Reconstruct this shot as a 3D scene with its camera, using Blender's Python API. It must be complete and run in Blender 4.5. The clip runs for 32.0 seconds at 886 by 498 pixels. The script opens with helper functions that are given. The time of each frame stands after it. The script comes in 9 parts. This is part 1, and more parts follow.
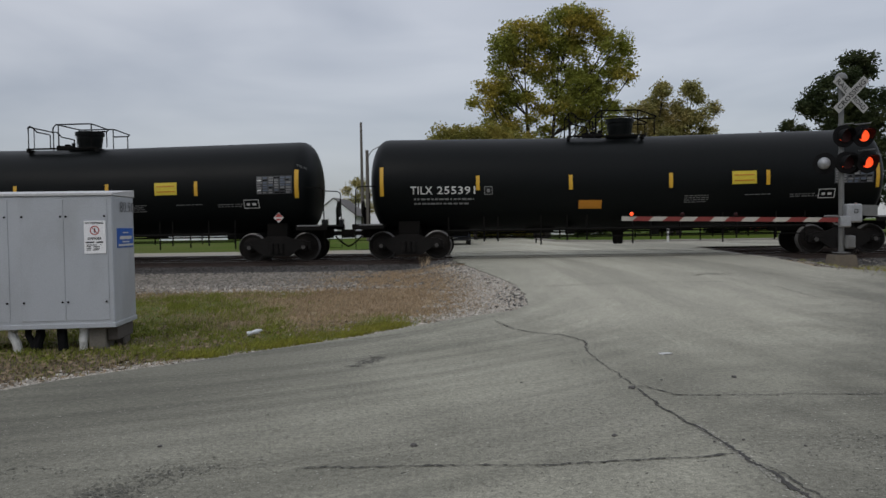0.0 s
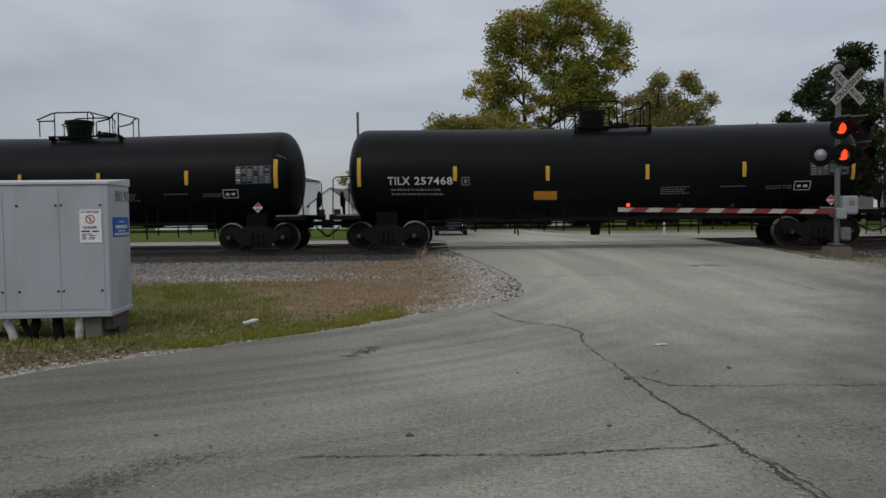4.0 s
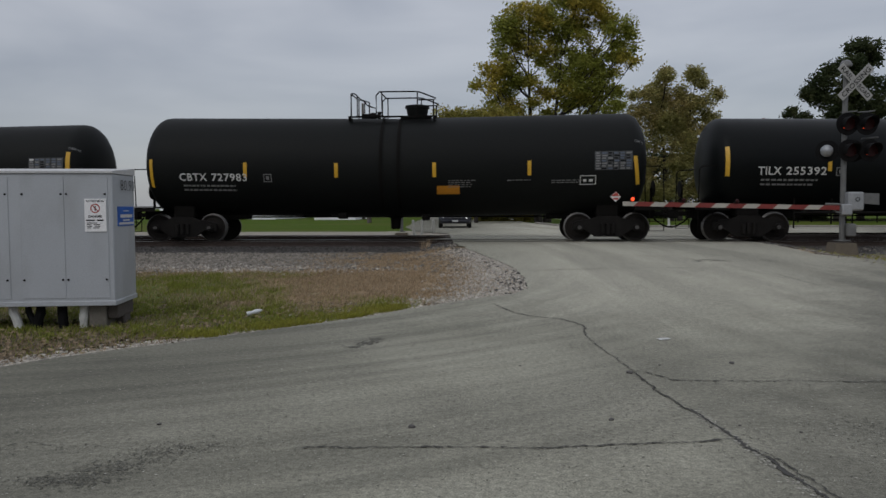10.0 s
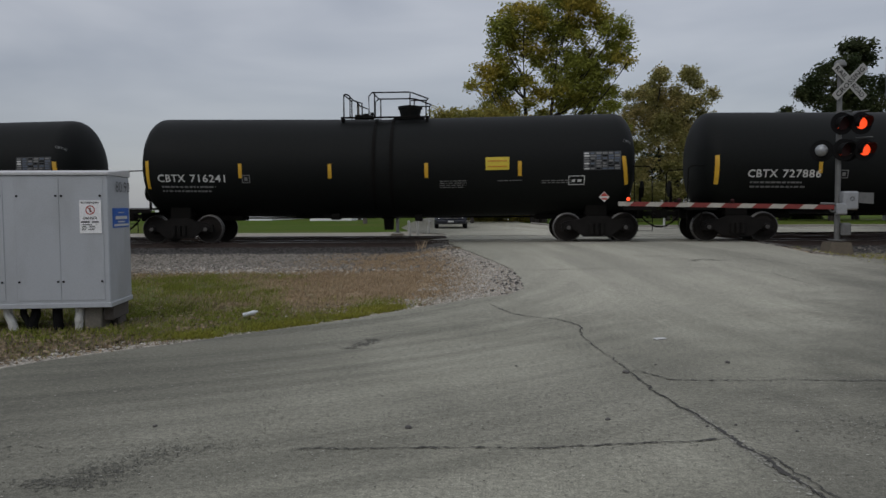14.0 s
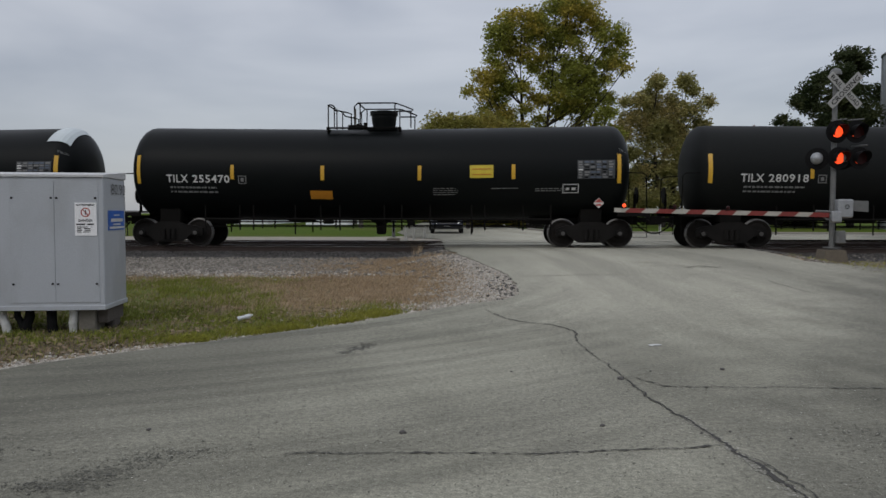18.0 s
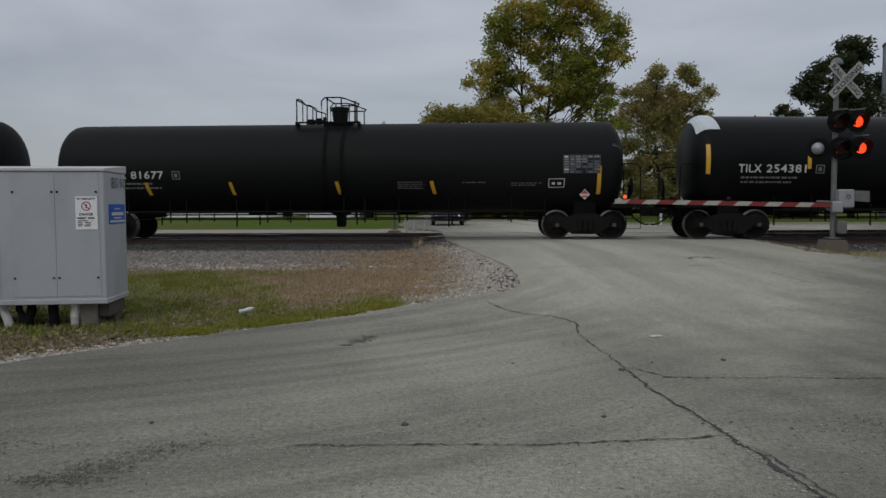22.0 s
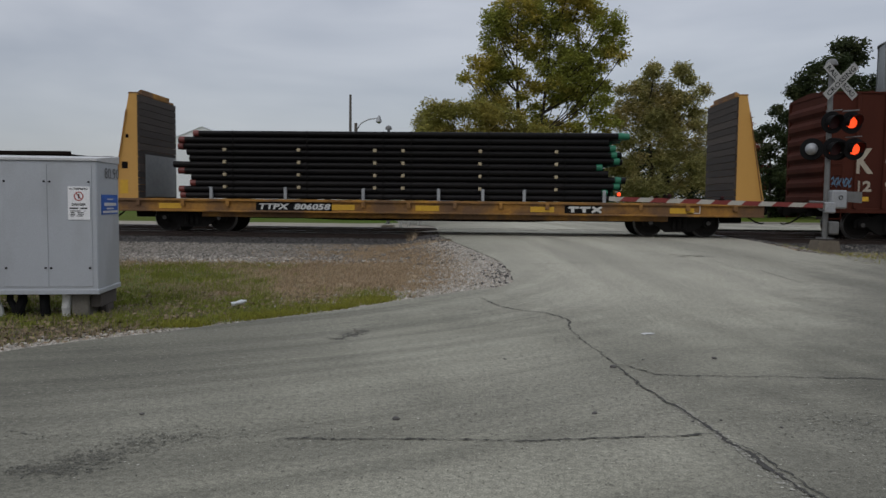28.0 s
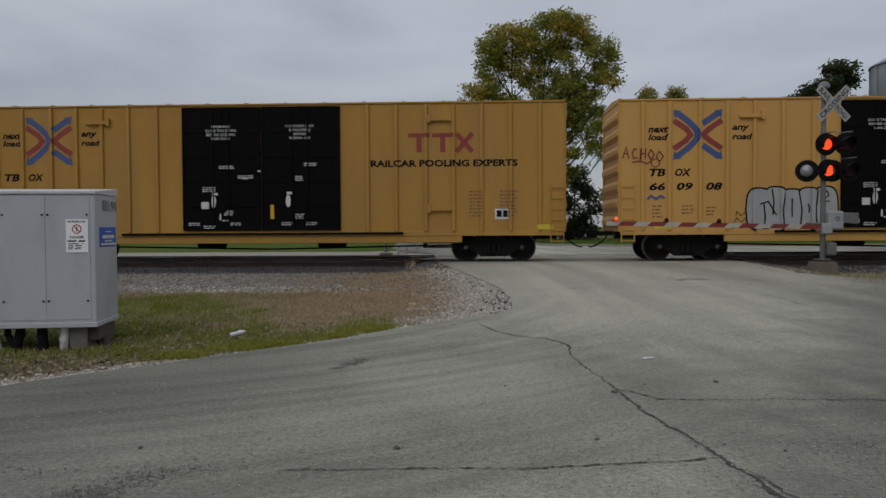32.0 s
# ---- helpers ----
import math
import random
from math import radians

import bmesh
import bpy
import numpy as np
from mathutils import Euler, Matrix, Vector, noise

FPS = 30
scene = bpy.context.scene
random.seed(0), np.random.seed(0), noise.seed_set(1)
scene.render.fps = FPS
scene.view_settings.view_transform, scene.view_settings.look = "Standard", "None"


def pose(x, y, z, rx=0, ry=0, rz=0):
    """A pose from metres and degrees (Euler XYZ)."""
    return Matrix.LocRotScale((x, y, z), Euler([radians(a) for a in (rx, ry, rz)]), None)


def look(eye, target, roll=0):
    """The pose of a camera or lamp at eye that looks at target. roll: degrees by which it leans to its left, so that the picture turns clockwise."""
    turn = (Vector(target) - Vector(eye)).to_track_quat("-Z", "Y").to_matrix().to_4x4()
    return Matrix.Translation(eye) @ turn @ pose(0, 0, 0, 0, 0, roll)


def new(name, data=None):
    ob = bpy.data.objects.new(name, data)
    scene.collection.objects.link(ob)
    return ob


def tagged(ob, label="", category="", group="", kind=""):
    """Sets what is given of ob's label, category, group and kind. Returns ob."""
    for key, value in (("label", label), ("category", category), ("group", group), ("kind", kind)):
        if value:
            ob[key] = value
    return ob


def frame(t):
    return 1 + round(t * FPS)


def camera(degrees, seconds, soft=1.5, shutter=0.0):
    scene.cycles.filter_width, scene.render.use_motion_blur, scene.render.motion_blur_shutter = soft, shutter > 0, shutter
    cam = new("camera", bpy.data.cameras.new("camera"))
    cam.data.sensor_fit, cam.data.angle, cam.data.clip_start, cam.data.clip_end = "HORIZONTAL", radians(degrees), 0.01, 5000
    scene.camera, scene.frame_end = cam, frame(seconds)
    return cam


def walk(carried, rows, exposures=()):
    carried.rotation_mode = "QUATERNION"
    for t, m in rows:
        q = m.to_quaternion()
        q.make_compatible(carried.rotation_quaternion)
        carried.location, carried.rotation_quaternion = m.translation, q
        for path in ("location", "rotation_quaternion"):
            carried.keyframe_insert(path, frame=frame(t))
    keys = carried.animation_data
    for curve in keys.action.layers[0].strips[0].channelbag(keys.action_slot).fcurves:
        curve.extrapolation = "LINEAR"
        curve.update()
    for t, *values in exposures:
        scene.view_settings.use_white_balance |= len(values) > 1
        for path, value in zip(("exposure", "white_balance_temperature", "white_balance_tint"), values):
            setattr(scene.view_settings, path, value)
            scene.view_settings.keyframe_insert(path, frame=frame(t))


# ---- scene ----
# The camera stands at the roadside and turns by hand; x runs along the track, y across it.
CLIP = 32.0
EYE = (0.0, 0.0, 1.6)
PATH = """0 3.45 -1.8 0.96; 0.5 3.66 -1.97 0.83; 1 4.01 -2.35 0.81; 1.5 3.67 -2.36 0.69; 2 3.58 -2.59 0.51; 2.5 3.29 -2.42 0.62; 4.5 3.19 -2.67 0.74; 5 3.19 -2.89 0.57; 5.5 3.11 -2.87 0.35; 6 3 -3.1 0.05; 6.5 2.96 -3 0.3; 7 2.73 -3.11 0.61; 7.5 2.87 -3.16 0.35; 8 2.96 -3.22 0.31; 8.5 3.06 -3.23 0.19; 9 3.51 -3.06 -0.05; 9.5 3.47 -3.32 0.15; 10 3.51 -3.09 0.19; 10.5 3.65 -3 0.42; 11 3.73 -2.91 0.09; 11.5 3.66 -2.54 -0.05; 12 3.38 -2.68 -0.01; 12.5 3.45 -2.83 0.19; 13 3.14 -2.87 0.39; 13.5 3.28 -3.02 0.35; 14 3.2 -3.05 0.37; 14.5 3.17 -3.09 0.39; 15 3.19 -3.05 0.57; 15.5 3.51 -3.17 0.34; 17.5 3.04 -2.74 0.09; 18 2.91 -2.68 -0.06; 18.5 3.23 -3.01 -0.04; 19 3.24 -3.07 -0.05; 19.5 3.45 -3.08 -0.17; 20 3.25 -2.75 -0.08; 20.5 3.19 -2.82 -0.06; 21 3.1 -2.83 0.09; 21.5 3.09 -3.16 0.45; 22 2.96 -3.27 0.22; 22.5 2.79 -3.06 0.08; 23 2.57 -3.19 0.04; 23.5 2.44 -3.19 -0.25; 24 2.59 -3.32 -0.38; 24.5 2.7 -3.37 -0.5; 25 2.77 -3.4 -0.32; 25.5 3 -2.82 -0.37; 27.5 2.34 -3.57 -0.68; 28 2.52 -3.63 -0.58; 28.5 2.66 -3.55 -0.44; 29 3 -3.29 -0.43; 29.5 2.89 -3.05 -0.19; 30 2.69 -3.02 0.01; 30.5 2.29 -2.47 -0.33; 31 2.44 -1.53 -0.38; 31.5 2.47 -1.75 0.25; 32 2.36 -1.61 0.31"""

cam = camera(60.0, CLIP, soft=1.5, shutter=0.04)
rows = []
for row in PATH.split(";"):
    t, yaw, pitch, roll = (float(v) for v in row.split())
    rows.append((t, pose(*EYE, 90 + pitch, roll, yaw)))
# the automatic exposure hunts a little
STOPS = "0 .03;1 .04;2 .03;3 -.05;4 -.08;5 -.19;6 -.02;7 -.2;8 -.2;9 -.19;10 -.19;11 -.02;12 0;13 0;14 -.2;15 -.18;16 -.08;17 -.04;18 0;19 -.02;20 0;21 -.2;22 -.2;23 -.03;24 -.02;25 -.21;26 -.1;27 -.06;28 -.04;29 -.02;30 .02;31 -.2;32 -.2"
walk(cam, rows, [tuple(float(v) for v in s.split()) for s in STOPS.split(";")])

# ---- world and light: an overcast autumn day ----
SUN_EL, SUN_ROT = radians(38), radians(200)
world = bpy.data.worlds.new("overcast_sky")
scene.world = world
world.use_nodes = True
wt = world.node_tree
wt.nodes.clear()


def wnode(kind, **kw):
    n = wt.nodes.new(kind)
    for k, v in kw.items():
        n.inputs[k].default_value = v
    return n


sky = wt.nodes.new("ShaderNodeTexSky")
sky.sky_type, sky.sun_disc = "NISHITA", False
sky.sun_elevation, sky.sun_rotation = SUN_EL, SUN_ROT
sky_bg = wnode("ShaderNodeBackground", Strength=0.02)
wt.links.new(sky.outputs[0], sky_bg.inputs[0])
co = wt.nodes.new("ShaderNodeTexCoord")
sep = wt.nodes.new("ShaderNodeSeparateXYZ")
wt.links.new(co.outputs["Generated"], sep.inputs[0])
stretch = wt.nodes.new("ShaderNodeMapping")
stretch.inputs["Scale"].default_value = (1.2, 1.2, 4.5)
wt.links.new(co.outputs["Generated"], stretch.inputs[0])
clouds = wnode("ShaderNodeTexNoise", Scale=2.0, Detail=4.0, Roughness=0.5, Distortion=0.4)
wt.links.new(stretch.outputs[0], clouds.inputs[0])
tone = wt.nodes.new("ShaderNodeValToRGB")
tone.color_ramp.elements[0].position, tone.color_ramp.elements[1].position = 0.32, 0.72
tone.color_ramp.elements[0].color = (0.29, 0.305, 0.345, 1)
tone.color_ramp.elements[1].color = (0.43, 0.44, 0.472, 1)
wt.links.new(clouds.outputs[0], tone.inputs[0])
# an overcast sky grows brighter towards the zenith
lift = wt.nodes.new("ShaderNodeMapRange")
for k, v in (("From Min", 0.0), ("From Max", 1.0), ("To Min", 0.85), ("To Max", 2.25)):
    lift.inputs[k].default_value = v
wt.links.new(sep.outputs["Z"], lift.inputs["Value"])
cloud_bg = wt.nodes.new("ShaderNodeBackground")
wt.links.new(tone.outputs[0], cloud_bg.inputs[0])
wt.links.new(lift.outputs[0], cloud_bg.inputs[1])
both = wt.nodes.new("ShaderNodeAddShader")
wt.links.new(sky_bg.outputs[0], both.inputs[0])
wt.links.new(cloud_bg.outputs[0], both.inputs[1])
out = wt.nodes.new("ShaderNodeOutputWorld")
wt.links.new(both.outputs[0], out.inputs[0])

sun = new("sun", bpy.data.lights.new("sun", "SUN"))
sun.data.energy, sun.data.angle, sun.data.color = 0.5, radians(25), (1.0, 0.96, 0.9)
sun.matrix_world = look((-20, -40, 40), (0, 0, 0))


# ---- materials ----
def surface(name, base, second=None, rough=0.7, metal=0.0, scale=6.0, fine=60.0, bump=0.15, spread=0.5, per_object=0.0,
            per_island=0.0, stretch=(1, 1, 1), emit=0.0, third=None, third_scale=0.6, spec=0.5):
    """A two-scale procedural surface: base and second colour mixed by coarse noise, fine grain in value and relief."""
    m = bpy.data.materials.new(name)
    m.use_nodes = True
    nt = m.node_tree
    bsdf = nt.nodes["Principled BSDF"]
    second = second or tuple(c * 0.72 for c in base)
    tc = nt.nodes.new("ShaderNodeTexCoord")
    mp = nt.nodes.new("ShaderNodeMapping")
    mp.inputs["Scale"].default_value = stretch
    nt.links.new(tc.outputs["Object"], mp.inputs[0])
    info = nt.nodes.new("ShaderNodeObjectInfo")
    coarse = nt.nodes.new("ShaderNodeTexNoise")
    coarse.noise_dimensions = "4D"
    coarse.inputs["Scale"].default_value = scale
    coarse.inputs["Detail"].default_value = 5
    coarse.inputs["Roughness"].default_value = 0.62
    nt.links.new(mp.outputs[0], coarse.inputs["Vector"])
    shift = nt.nodes.new("ShaderNodeMath")
    shift.operation = "MULTIPLY"
    shift.inputs[1].default_value = 37.0
    nt.links.new(info.outputs["Random"], shift.inputs[0])
    nt.links.new(shift.outputs[0], coarse.inputs["W"])
    grain = nt.nodes.new("ShaderNodeTexNoise")
    grain.inputs["Scale"].default_value = fine
    grain.inputs["Detail"].default_value = 3
    nt.links.new(mp.outputs[0], grain.inputs["Vector"])
    ramp = nt.nodes.new("ShaderNodeMapRange")
    ramp.inputs["From Min"].default_value = 0.5 - 0.5 * (1 - spread) - 0.08
    ramp.inputs["From Max"].default_value = 0.5 + 0.5 * (1 - spread) + 0.08
    nt.links.new(coarse.outputs[0], ramp.inputs["Value"])
    mix = nt.nodes.new("ShaderNodeMix")
    mix.data_type = "RGBA"
    mix.inputs["A"].default_value, mix.inputs["B"].default_value = (*base, 1), (*second, 1)
    nt.links.new(ramp.outputs[0], mix.inputs["Factor"])
    colour = mix.outputs["Result"]
    if third:
        big = nt.nodes.new("ShaderNodeTexNoise")
        big.inputs["Scale"].default_value = third_scale
        big.inputs["Detail"].default_value = 4
        nt.links.new(mp.outputs[0], big.inputs["Vector"])
        edge = nt.nodes.new("ShaderNodeMapRange")
        edge.inputs["From Min"].default_value, edge.inputs["From Max"].default_value = 0.48, 0.62
        nt.links.new(big.outputs[0], edge.inputs["Value"])
        mix3 = nt.nodes.new("ShaderNodeMix")
        mix3.data_type = "RGBA"
        mix3.inputs["B"].default_value = (*third, 1)
        nt.links.new(edge.outputs[0], mix3.inputs["Factor"])
        nt.links.new(colour, mix3.inputs["A"])
        colour = mix3.outputs["Result"]
    hsv = nt.nodes.new("ShaderNodeHueSaturation")
    val = nt.nodes.new("ShaderNodeMapRange")
    val.inputs["From Min"].default_value, val.inputs["From Max"].default_value = 0.3, 0.7
    val.inputs["To Min"].default_value, val.inputs["To Max"].default_value = 0.86, 1.14
    nt.links.new(grain.outputs[0], val.inputs["Value"])
    value = val.outputs[0]
    for source, amount in ((info.outputs["Random"], per_object), (None, per_island)):
        if amount:
            if source is None:
                source = nt.nodes.new("ShaderNodeNewGeometry").outputs["Random Per Island"]
            r = nt.nodes.new("ShaderNodeMapRange")
            r.inputs["To Min"].default_value, r.inputs["To Max"].default_value = 1 - amount, 1 + amount
            nt.links.new(source, r.inputs["Value"])
            mul = nt.nodes.new("ShaderNodeMath")
            mul.operation = "MULTIPLY"
            nt.links.new(value, mul.inputs[0])
            nt.links.new(r.outputs[0], mul.inputs[1])
            value = mul.outputs[0]
    nt.links.new(value, hsv.inputs["Value"])
    nt.links.new(colour, hsv.inputs["Color"])
    nt.links.new(hsv.outputs[0], bsdf.inputs["Base Color"])
    rr = nt.nodes.new("ShaderNodeMapRange")
    rr.inputs["To Min"].default_value, rr.inputs["To Max"].default_value = max(0.05, rough - 0.12), min(1, rough + 0.12)
    nt.links.new(coarse.outputs[0], rr.inputs["Value"])
    nt.links.new(rr.outputs[0], bsdf.inputs["Roughness"])
    bsdf.inputs["Metallic"].default_value = metal
    bsdf.inputs["Specular IOR Level"].default_value = spec
    if bump:
        bp = nt.nodes.new("ShaderNodeBump")
        bp.inputs["Strength"].default_value = bump
        bp.inputs["Distance"].default_value = 0.02
        nt.links.new(grain.outputs[0], bp.inputs["Height"])
        nt.links.new(bp.outputs[0], bsdf.inputs["Normal"])
    if emit:
        nt.links.new(hsv.outputs[0], bsdf.inputs["Emission Color"])
        bsdf.inputs["Emission Strength"].default_value = emit
    return m


TANK_BLACK = surface("tank_black", (0.0033, 0.0042, 0.0043), (0.0052, 0.0064, 0.0064), rough=0.42, scale=1.2, fine=25, bump=0.03, stretch=(0.6, 1, 1), spec=0.1)
TANK_DUSTY = surface("tank_black_dusty", (0.0046, 0.0054, 0.0052), (0.0078, 0.0088, 0.0082), rough=0.6, scale=1.0, fine=25, bump=0.04, stretch=(0.5, 1, 1), spec=0.13)
STEEL_DARK = surface("dark_grimy_steel", (0.004, 0.0037, 0.0034), (0.009, 0.008, 0.007), rough=0.8, scale=4, bump=0.1, spec=0.1)
STEEL_RUST = surface("rusty_wheel_steel", (0.018, 0.015, 0.013), (0.01, 0.0088, 0.008), rough=0.75, scale=5, bump=0.1, spec=0.15)
TRUCK_CAST = surface("grimy_cast_truck_steel", (0.0105, 0.009, 0.0078), (0.005, 0.0044, 0.004), rough=0.8, scale=4, bump=0.15, spec=0.2)
BEARING_CAP = surface("rubbed_bearing_cap", (0.1, 0.095, 0.09), (0.05, 0.047, 0.044), rough=0.5, metal=0.3, scale=9, bump=0.05)
TREAD = surface("worn_wheel_tread", (0.16, 0.155, 0.15), rough=0.45, metal=0.8, scale=8, bump=0.02)
RAIL_TOP = surface("polished_rail_head", (0.42, 0.41, 0.42), (0.3, 0.29, 0.3), rough=0.3, metal=0.9, scale=3, bump=0.02)
RAIL_SIDE = surface("rusted_rail_side", (0.05, 0.033, 0.026), (0.028, 0.02, 0.017), rough=0.85, scale=6)
TIE_WOOD = surface("creosoted_tie_wood", (0.035, 0.029, 0.024), (0.06, 0.052, 0.045), rough=0.9, scale=5, fine=40, bump=0.3, stretch=(6, 1, 1), per_object=0.3)
# stained stone, darkened further: the shade under the train is in this colour
BALLAST = surface("stained_ballast_with_shade", (0.05, 0.044, 0.037), (0.022, 0.019, 0.017), rough=0.95, scale=2.5, fine=22, bump=0.9, spread=0.7)
STONE = surface("ballast_stone", (0.25, 0.225, 0.19), (0.105, 0.094, 0.078), rough=0.9, scale=8, bump=0.2, per_island=0.45)
STONE_DARK = surface("dark_grey_stone", (0.045, 0.042, 0.04), (0.08, 0.075, 0.07), rough=0.9, scale=8, bump=0.2, per_island=0.4)
YELLOW = surface("reflective_yellow", (0.62, 0.36, 0.02), (0.5, 0.28, 0.02), rough=0.4, scale=5, bump=0.02)
YELLOW_PALE = surface("placard_yellow", (0.6, 0.46, 0.03), (0.5, 0.38, 0.03), rough=0.5, scale=5, bump=0.02)
ORANGE = surface("placard_orange", (0.5, 0.21, 0.012), (0.4, 0.16, 0.01), rough=0.5, scale=5, bump=0.02)
WHITE_PAINT = surface("stencil_white", (0.62, 0.62, 0.6), (0.48, 0.48, 0.47), rough=0.6, scale=3, bump=0.03)
GREY_PRINT = surface("faded_stencil_grey", (0.2, 0.2, 0.195), (0.13, 0.13, 0.13), rough=0.65, scale=4, bump=0.03)
DATA_BLUE = surface("faded_data_print_blue", (0.09, 0.115, 0.16), (0.06, 0.075, 0.105), rough=0.6, scale=9, bump=0.03)
RED_PRINT = surface("faded_red_print", (0.4, 0.045, 0.03), (0.3, 0.05, 0.04), rough=0.6, scale=5, bump=0.03)
BLACK_PRINT = surface("black_print", (0.006, 0.006, 0.006), rough=0.7, scale=4, bump=0.02, spec=0.12)
CABINET = surface("grey_painted_aluminium", (0.405, 0.425, 0.45), (0.365, 0.385, 0.41), rough=0.5, metal=0.1, scale=0.8, fine=140, bump=0.01, stretch=(1.0, 1.0, 0.5), third=(0.335, 0.35, 0.365), third_scale=1.6)
CABINET_TOP = surface("pale_cabinet_roof", (0.52, 0.52, 0.52), (0.42, 0.42, 0.42), rough=0.5, scale=2, bump=0.03)
SIGN_BLUE = surface("blue_sign", (0.02, 0.115, 0.46), rough=0.45, scale=4, bump=0.02)
SIGN_WHITE = surface("white_sign", (0.55, 0.55, 0.53), (0.44, 0.44, 0.43), rough=0.5, scale=4, bump=0.02)
CONCRETE = surface("weathered_concrete", (0.3, 0.28, 0.25), (0.2, 0.185, 0.165), rough=0.9, scale=5, fine=45, bump=0.3)
GALV = surface("galvanised_steel", (0.34, 0.35, 0.36), (0.25, 0.26, 0.27), rough=0.5, metal=0.4, scale=6, bump=0.05)
MAST_SILVER = surface("aluminium_paint", (0.17, 0.172, 0.168), (0.095, 0.097, 0.095), rough=0.5, metal=0.2, scale=5, bump=0.05)
BLACK_MATT = surface("matt_black_enamel", (0.007, 0.007, 0.0075), rough=0.8, scale=5, bump=0.03, spec=0.15)
LENS_LIT = surface("lit_red_lens", (1.0, 0.09, 0.02), (0.95, 0.06, 0.015), rough=0.4, scale=20, bump=0.0, emit=1.3)
LENS_DARK = surface("unlit_red_lens", (0.028, 0.003, 0.003), rough=0.45, scale=20, bump=0.0, spec=0.2)
GATE_WHITE = surface("gate_white_sheeting", (0.42, 0.4, 0.35), (0.3, 0.285, 0.25), rough=0.5, scale=5, bump=0.03)
GATE_RED = surface("gate_red_sheeting", (0.2, 0.02, 0.015), (0.14, 0.018, 0.014), rough=0.5, scale=5, bump=0.03)
BARK = surface("grey_brown_bark", (0.04, 0.032, 0.026), (0.022, 0.018, 0.015), rough=0.95, scale=6, fine=30, bump=0.6, stretch=(3, 3, 0.6))


# ---- building helpers ----
def finish(bm, name, materials, smooth=False):
    me = bpy.data.meshes.new(name)
    bm.to_mesh(me)
    bm.free()
    for m in materials if isinstance(materials, (list, tuple)) else [materials]:
        me.materials.append(m)
    if smooth:
        me.polygons.foreach_set("use_smooth", [True] * len(me.polygons))
        me.set_sharp_from_angle(angle=radians(40))
    return me


def part(name, bm, material, parent, label="", smooth=False):
    me = bm if isinstance(bm, bpy.types.Mesh) else finish(bm, name, material, smooth)
    ob = new(name, me)
    ob.parent = parent
    if label:
        tagged(ob, label)
    return ob


def thing(name, label, category, group="", m=None, kind=""):
    ob = new(name)
    ob.empty_display_size = 0.2
    if m is not None:
        ob.matrix_basis = m
    return tagged(ob, label, category, group, kind)


def solid(name, bm, material, label, category, group="", kind="", smooth=False, m=None):
    ob = new(name, finish(bm, name, material, smooth))
    if m is not None:
        ob.matrix_basis = m
    return tagged(ob, label, category, group, kind)


def box(bm, x0, x1, y0, y1, z0, z1, bevel=0.0, mi=0, m=None):
    r = bmesh.ops.create_cube(bm, size=1.0)
    mm = Matrix.Translation(((x0 + x1) / 2, (y0 + y1) / 2, (z0 + z1) / 2)) @ Matrix.Diagonal((x1 - x0, y1 - y0, z1 - z0, 1))
    bmesh.ops.transform(bm, matrix=(m @ mm) if m is not None else mm, verts=r["verts"])
    faces = {f for v in r["verts"] for f in v.link_faces}
    for f in faces:
        f.material_index = mi
    if bevel:
        edges = list({e for v in r["verts"] for e in v.link_edges})
        bmesh.ops.bevel(bm, geom=edges, offset=bevel, segments=1, affect="EDGES", profile=0.5)
    return bm


def rod(bm, a, b, r, r2=None, seg=10, mi=0, caps=True):
    a, b = Vector(a), Vector(b)
    q = (b - a).to_track_quat("Z", "Y").to_matrix().to_4x4()
    res = bmesh.ops.create_cone(bm, cap_ends=caps, segments=seg, radius1=r, radius2=r if r2 is None else r2, depth=(b - a).length,
                                matrix=Matrix.Translation((a + b) / 2) @ q)
    for f in {f for v in res["verts"] for f in v.link_faces}:
        f.material_index = mi
    return bm


def tube(bm, points, r, seg=6, mi=0):
    """A bent pipe through the points."""
    pts = [Vector(p) for p in points]
    rings = []
    for i, p in enumerate(pts):
        d = (pts[min(i + 1, len(pts) - 1)] - pts[max(i - 1, 0)]).normalized()
        q = d.to_track_quat("Z", "Y").to_matrix()
        rad = r[i] if isinstance(r, (list, tuple)) else r
        rings.append([bm.verts.new(p + q @ Vector((rad * math.cos(2 * math.pi * k / seg), rad * math.sin(2 * math.pi * k / seg), 0))) for k in range(seg)])
    for a, b in zip(rings, rings[1:]):
        for k in range(seg):
            f = bm.faces.new((a[k], a[(k + 1) % seg], b[(k + 1) % seg], b[k]))
            f.material_index = mi
    bm.faces.new(rings[0][::-1]).material_index = mi
    bm.faces.new(rings[-1]).material_index = mi
    return bm


def lathe(bm, profile, axis="x", seg=32, mi=0, centre=None):
    """Turn (along, radius) pairs round an axis; centre(along) gives the axis' offset."""
    rings = []
    for s, r in profile:
        ring = []
        o = centre(s) if centre else Vector((0, 0, 0))
        for k in range(seg):
            a = 2 * math.pi * k / seg
            u, v = r * math.cos(a), r * math.sin(a)
            p = Vector((s, u, v)) if axis == "x" else Vector((u, s, v)) if axis == "y" else Vector((u, v, s))
            ring.append(bm.verts.new(p + o))
        rings.append(ring)
    for a, b in zip(rings, rings[1:]):
        for k in range(seg):
            f = bm.faces.new((a[k], a[(k + 1) % seg], b[(k + 1) % seg], b[k]))
            f.material_index = mi
    for ring in (rings[0], rings[-1]):
        f = bm.faces.new(ring)
        f.material_index = mi
    bmesh.ops.recalc_face_normals(bm, faces=bm.faces)
    return bm


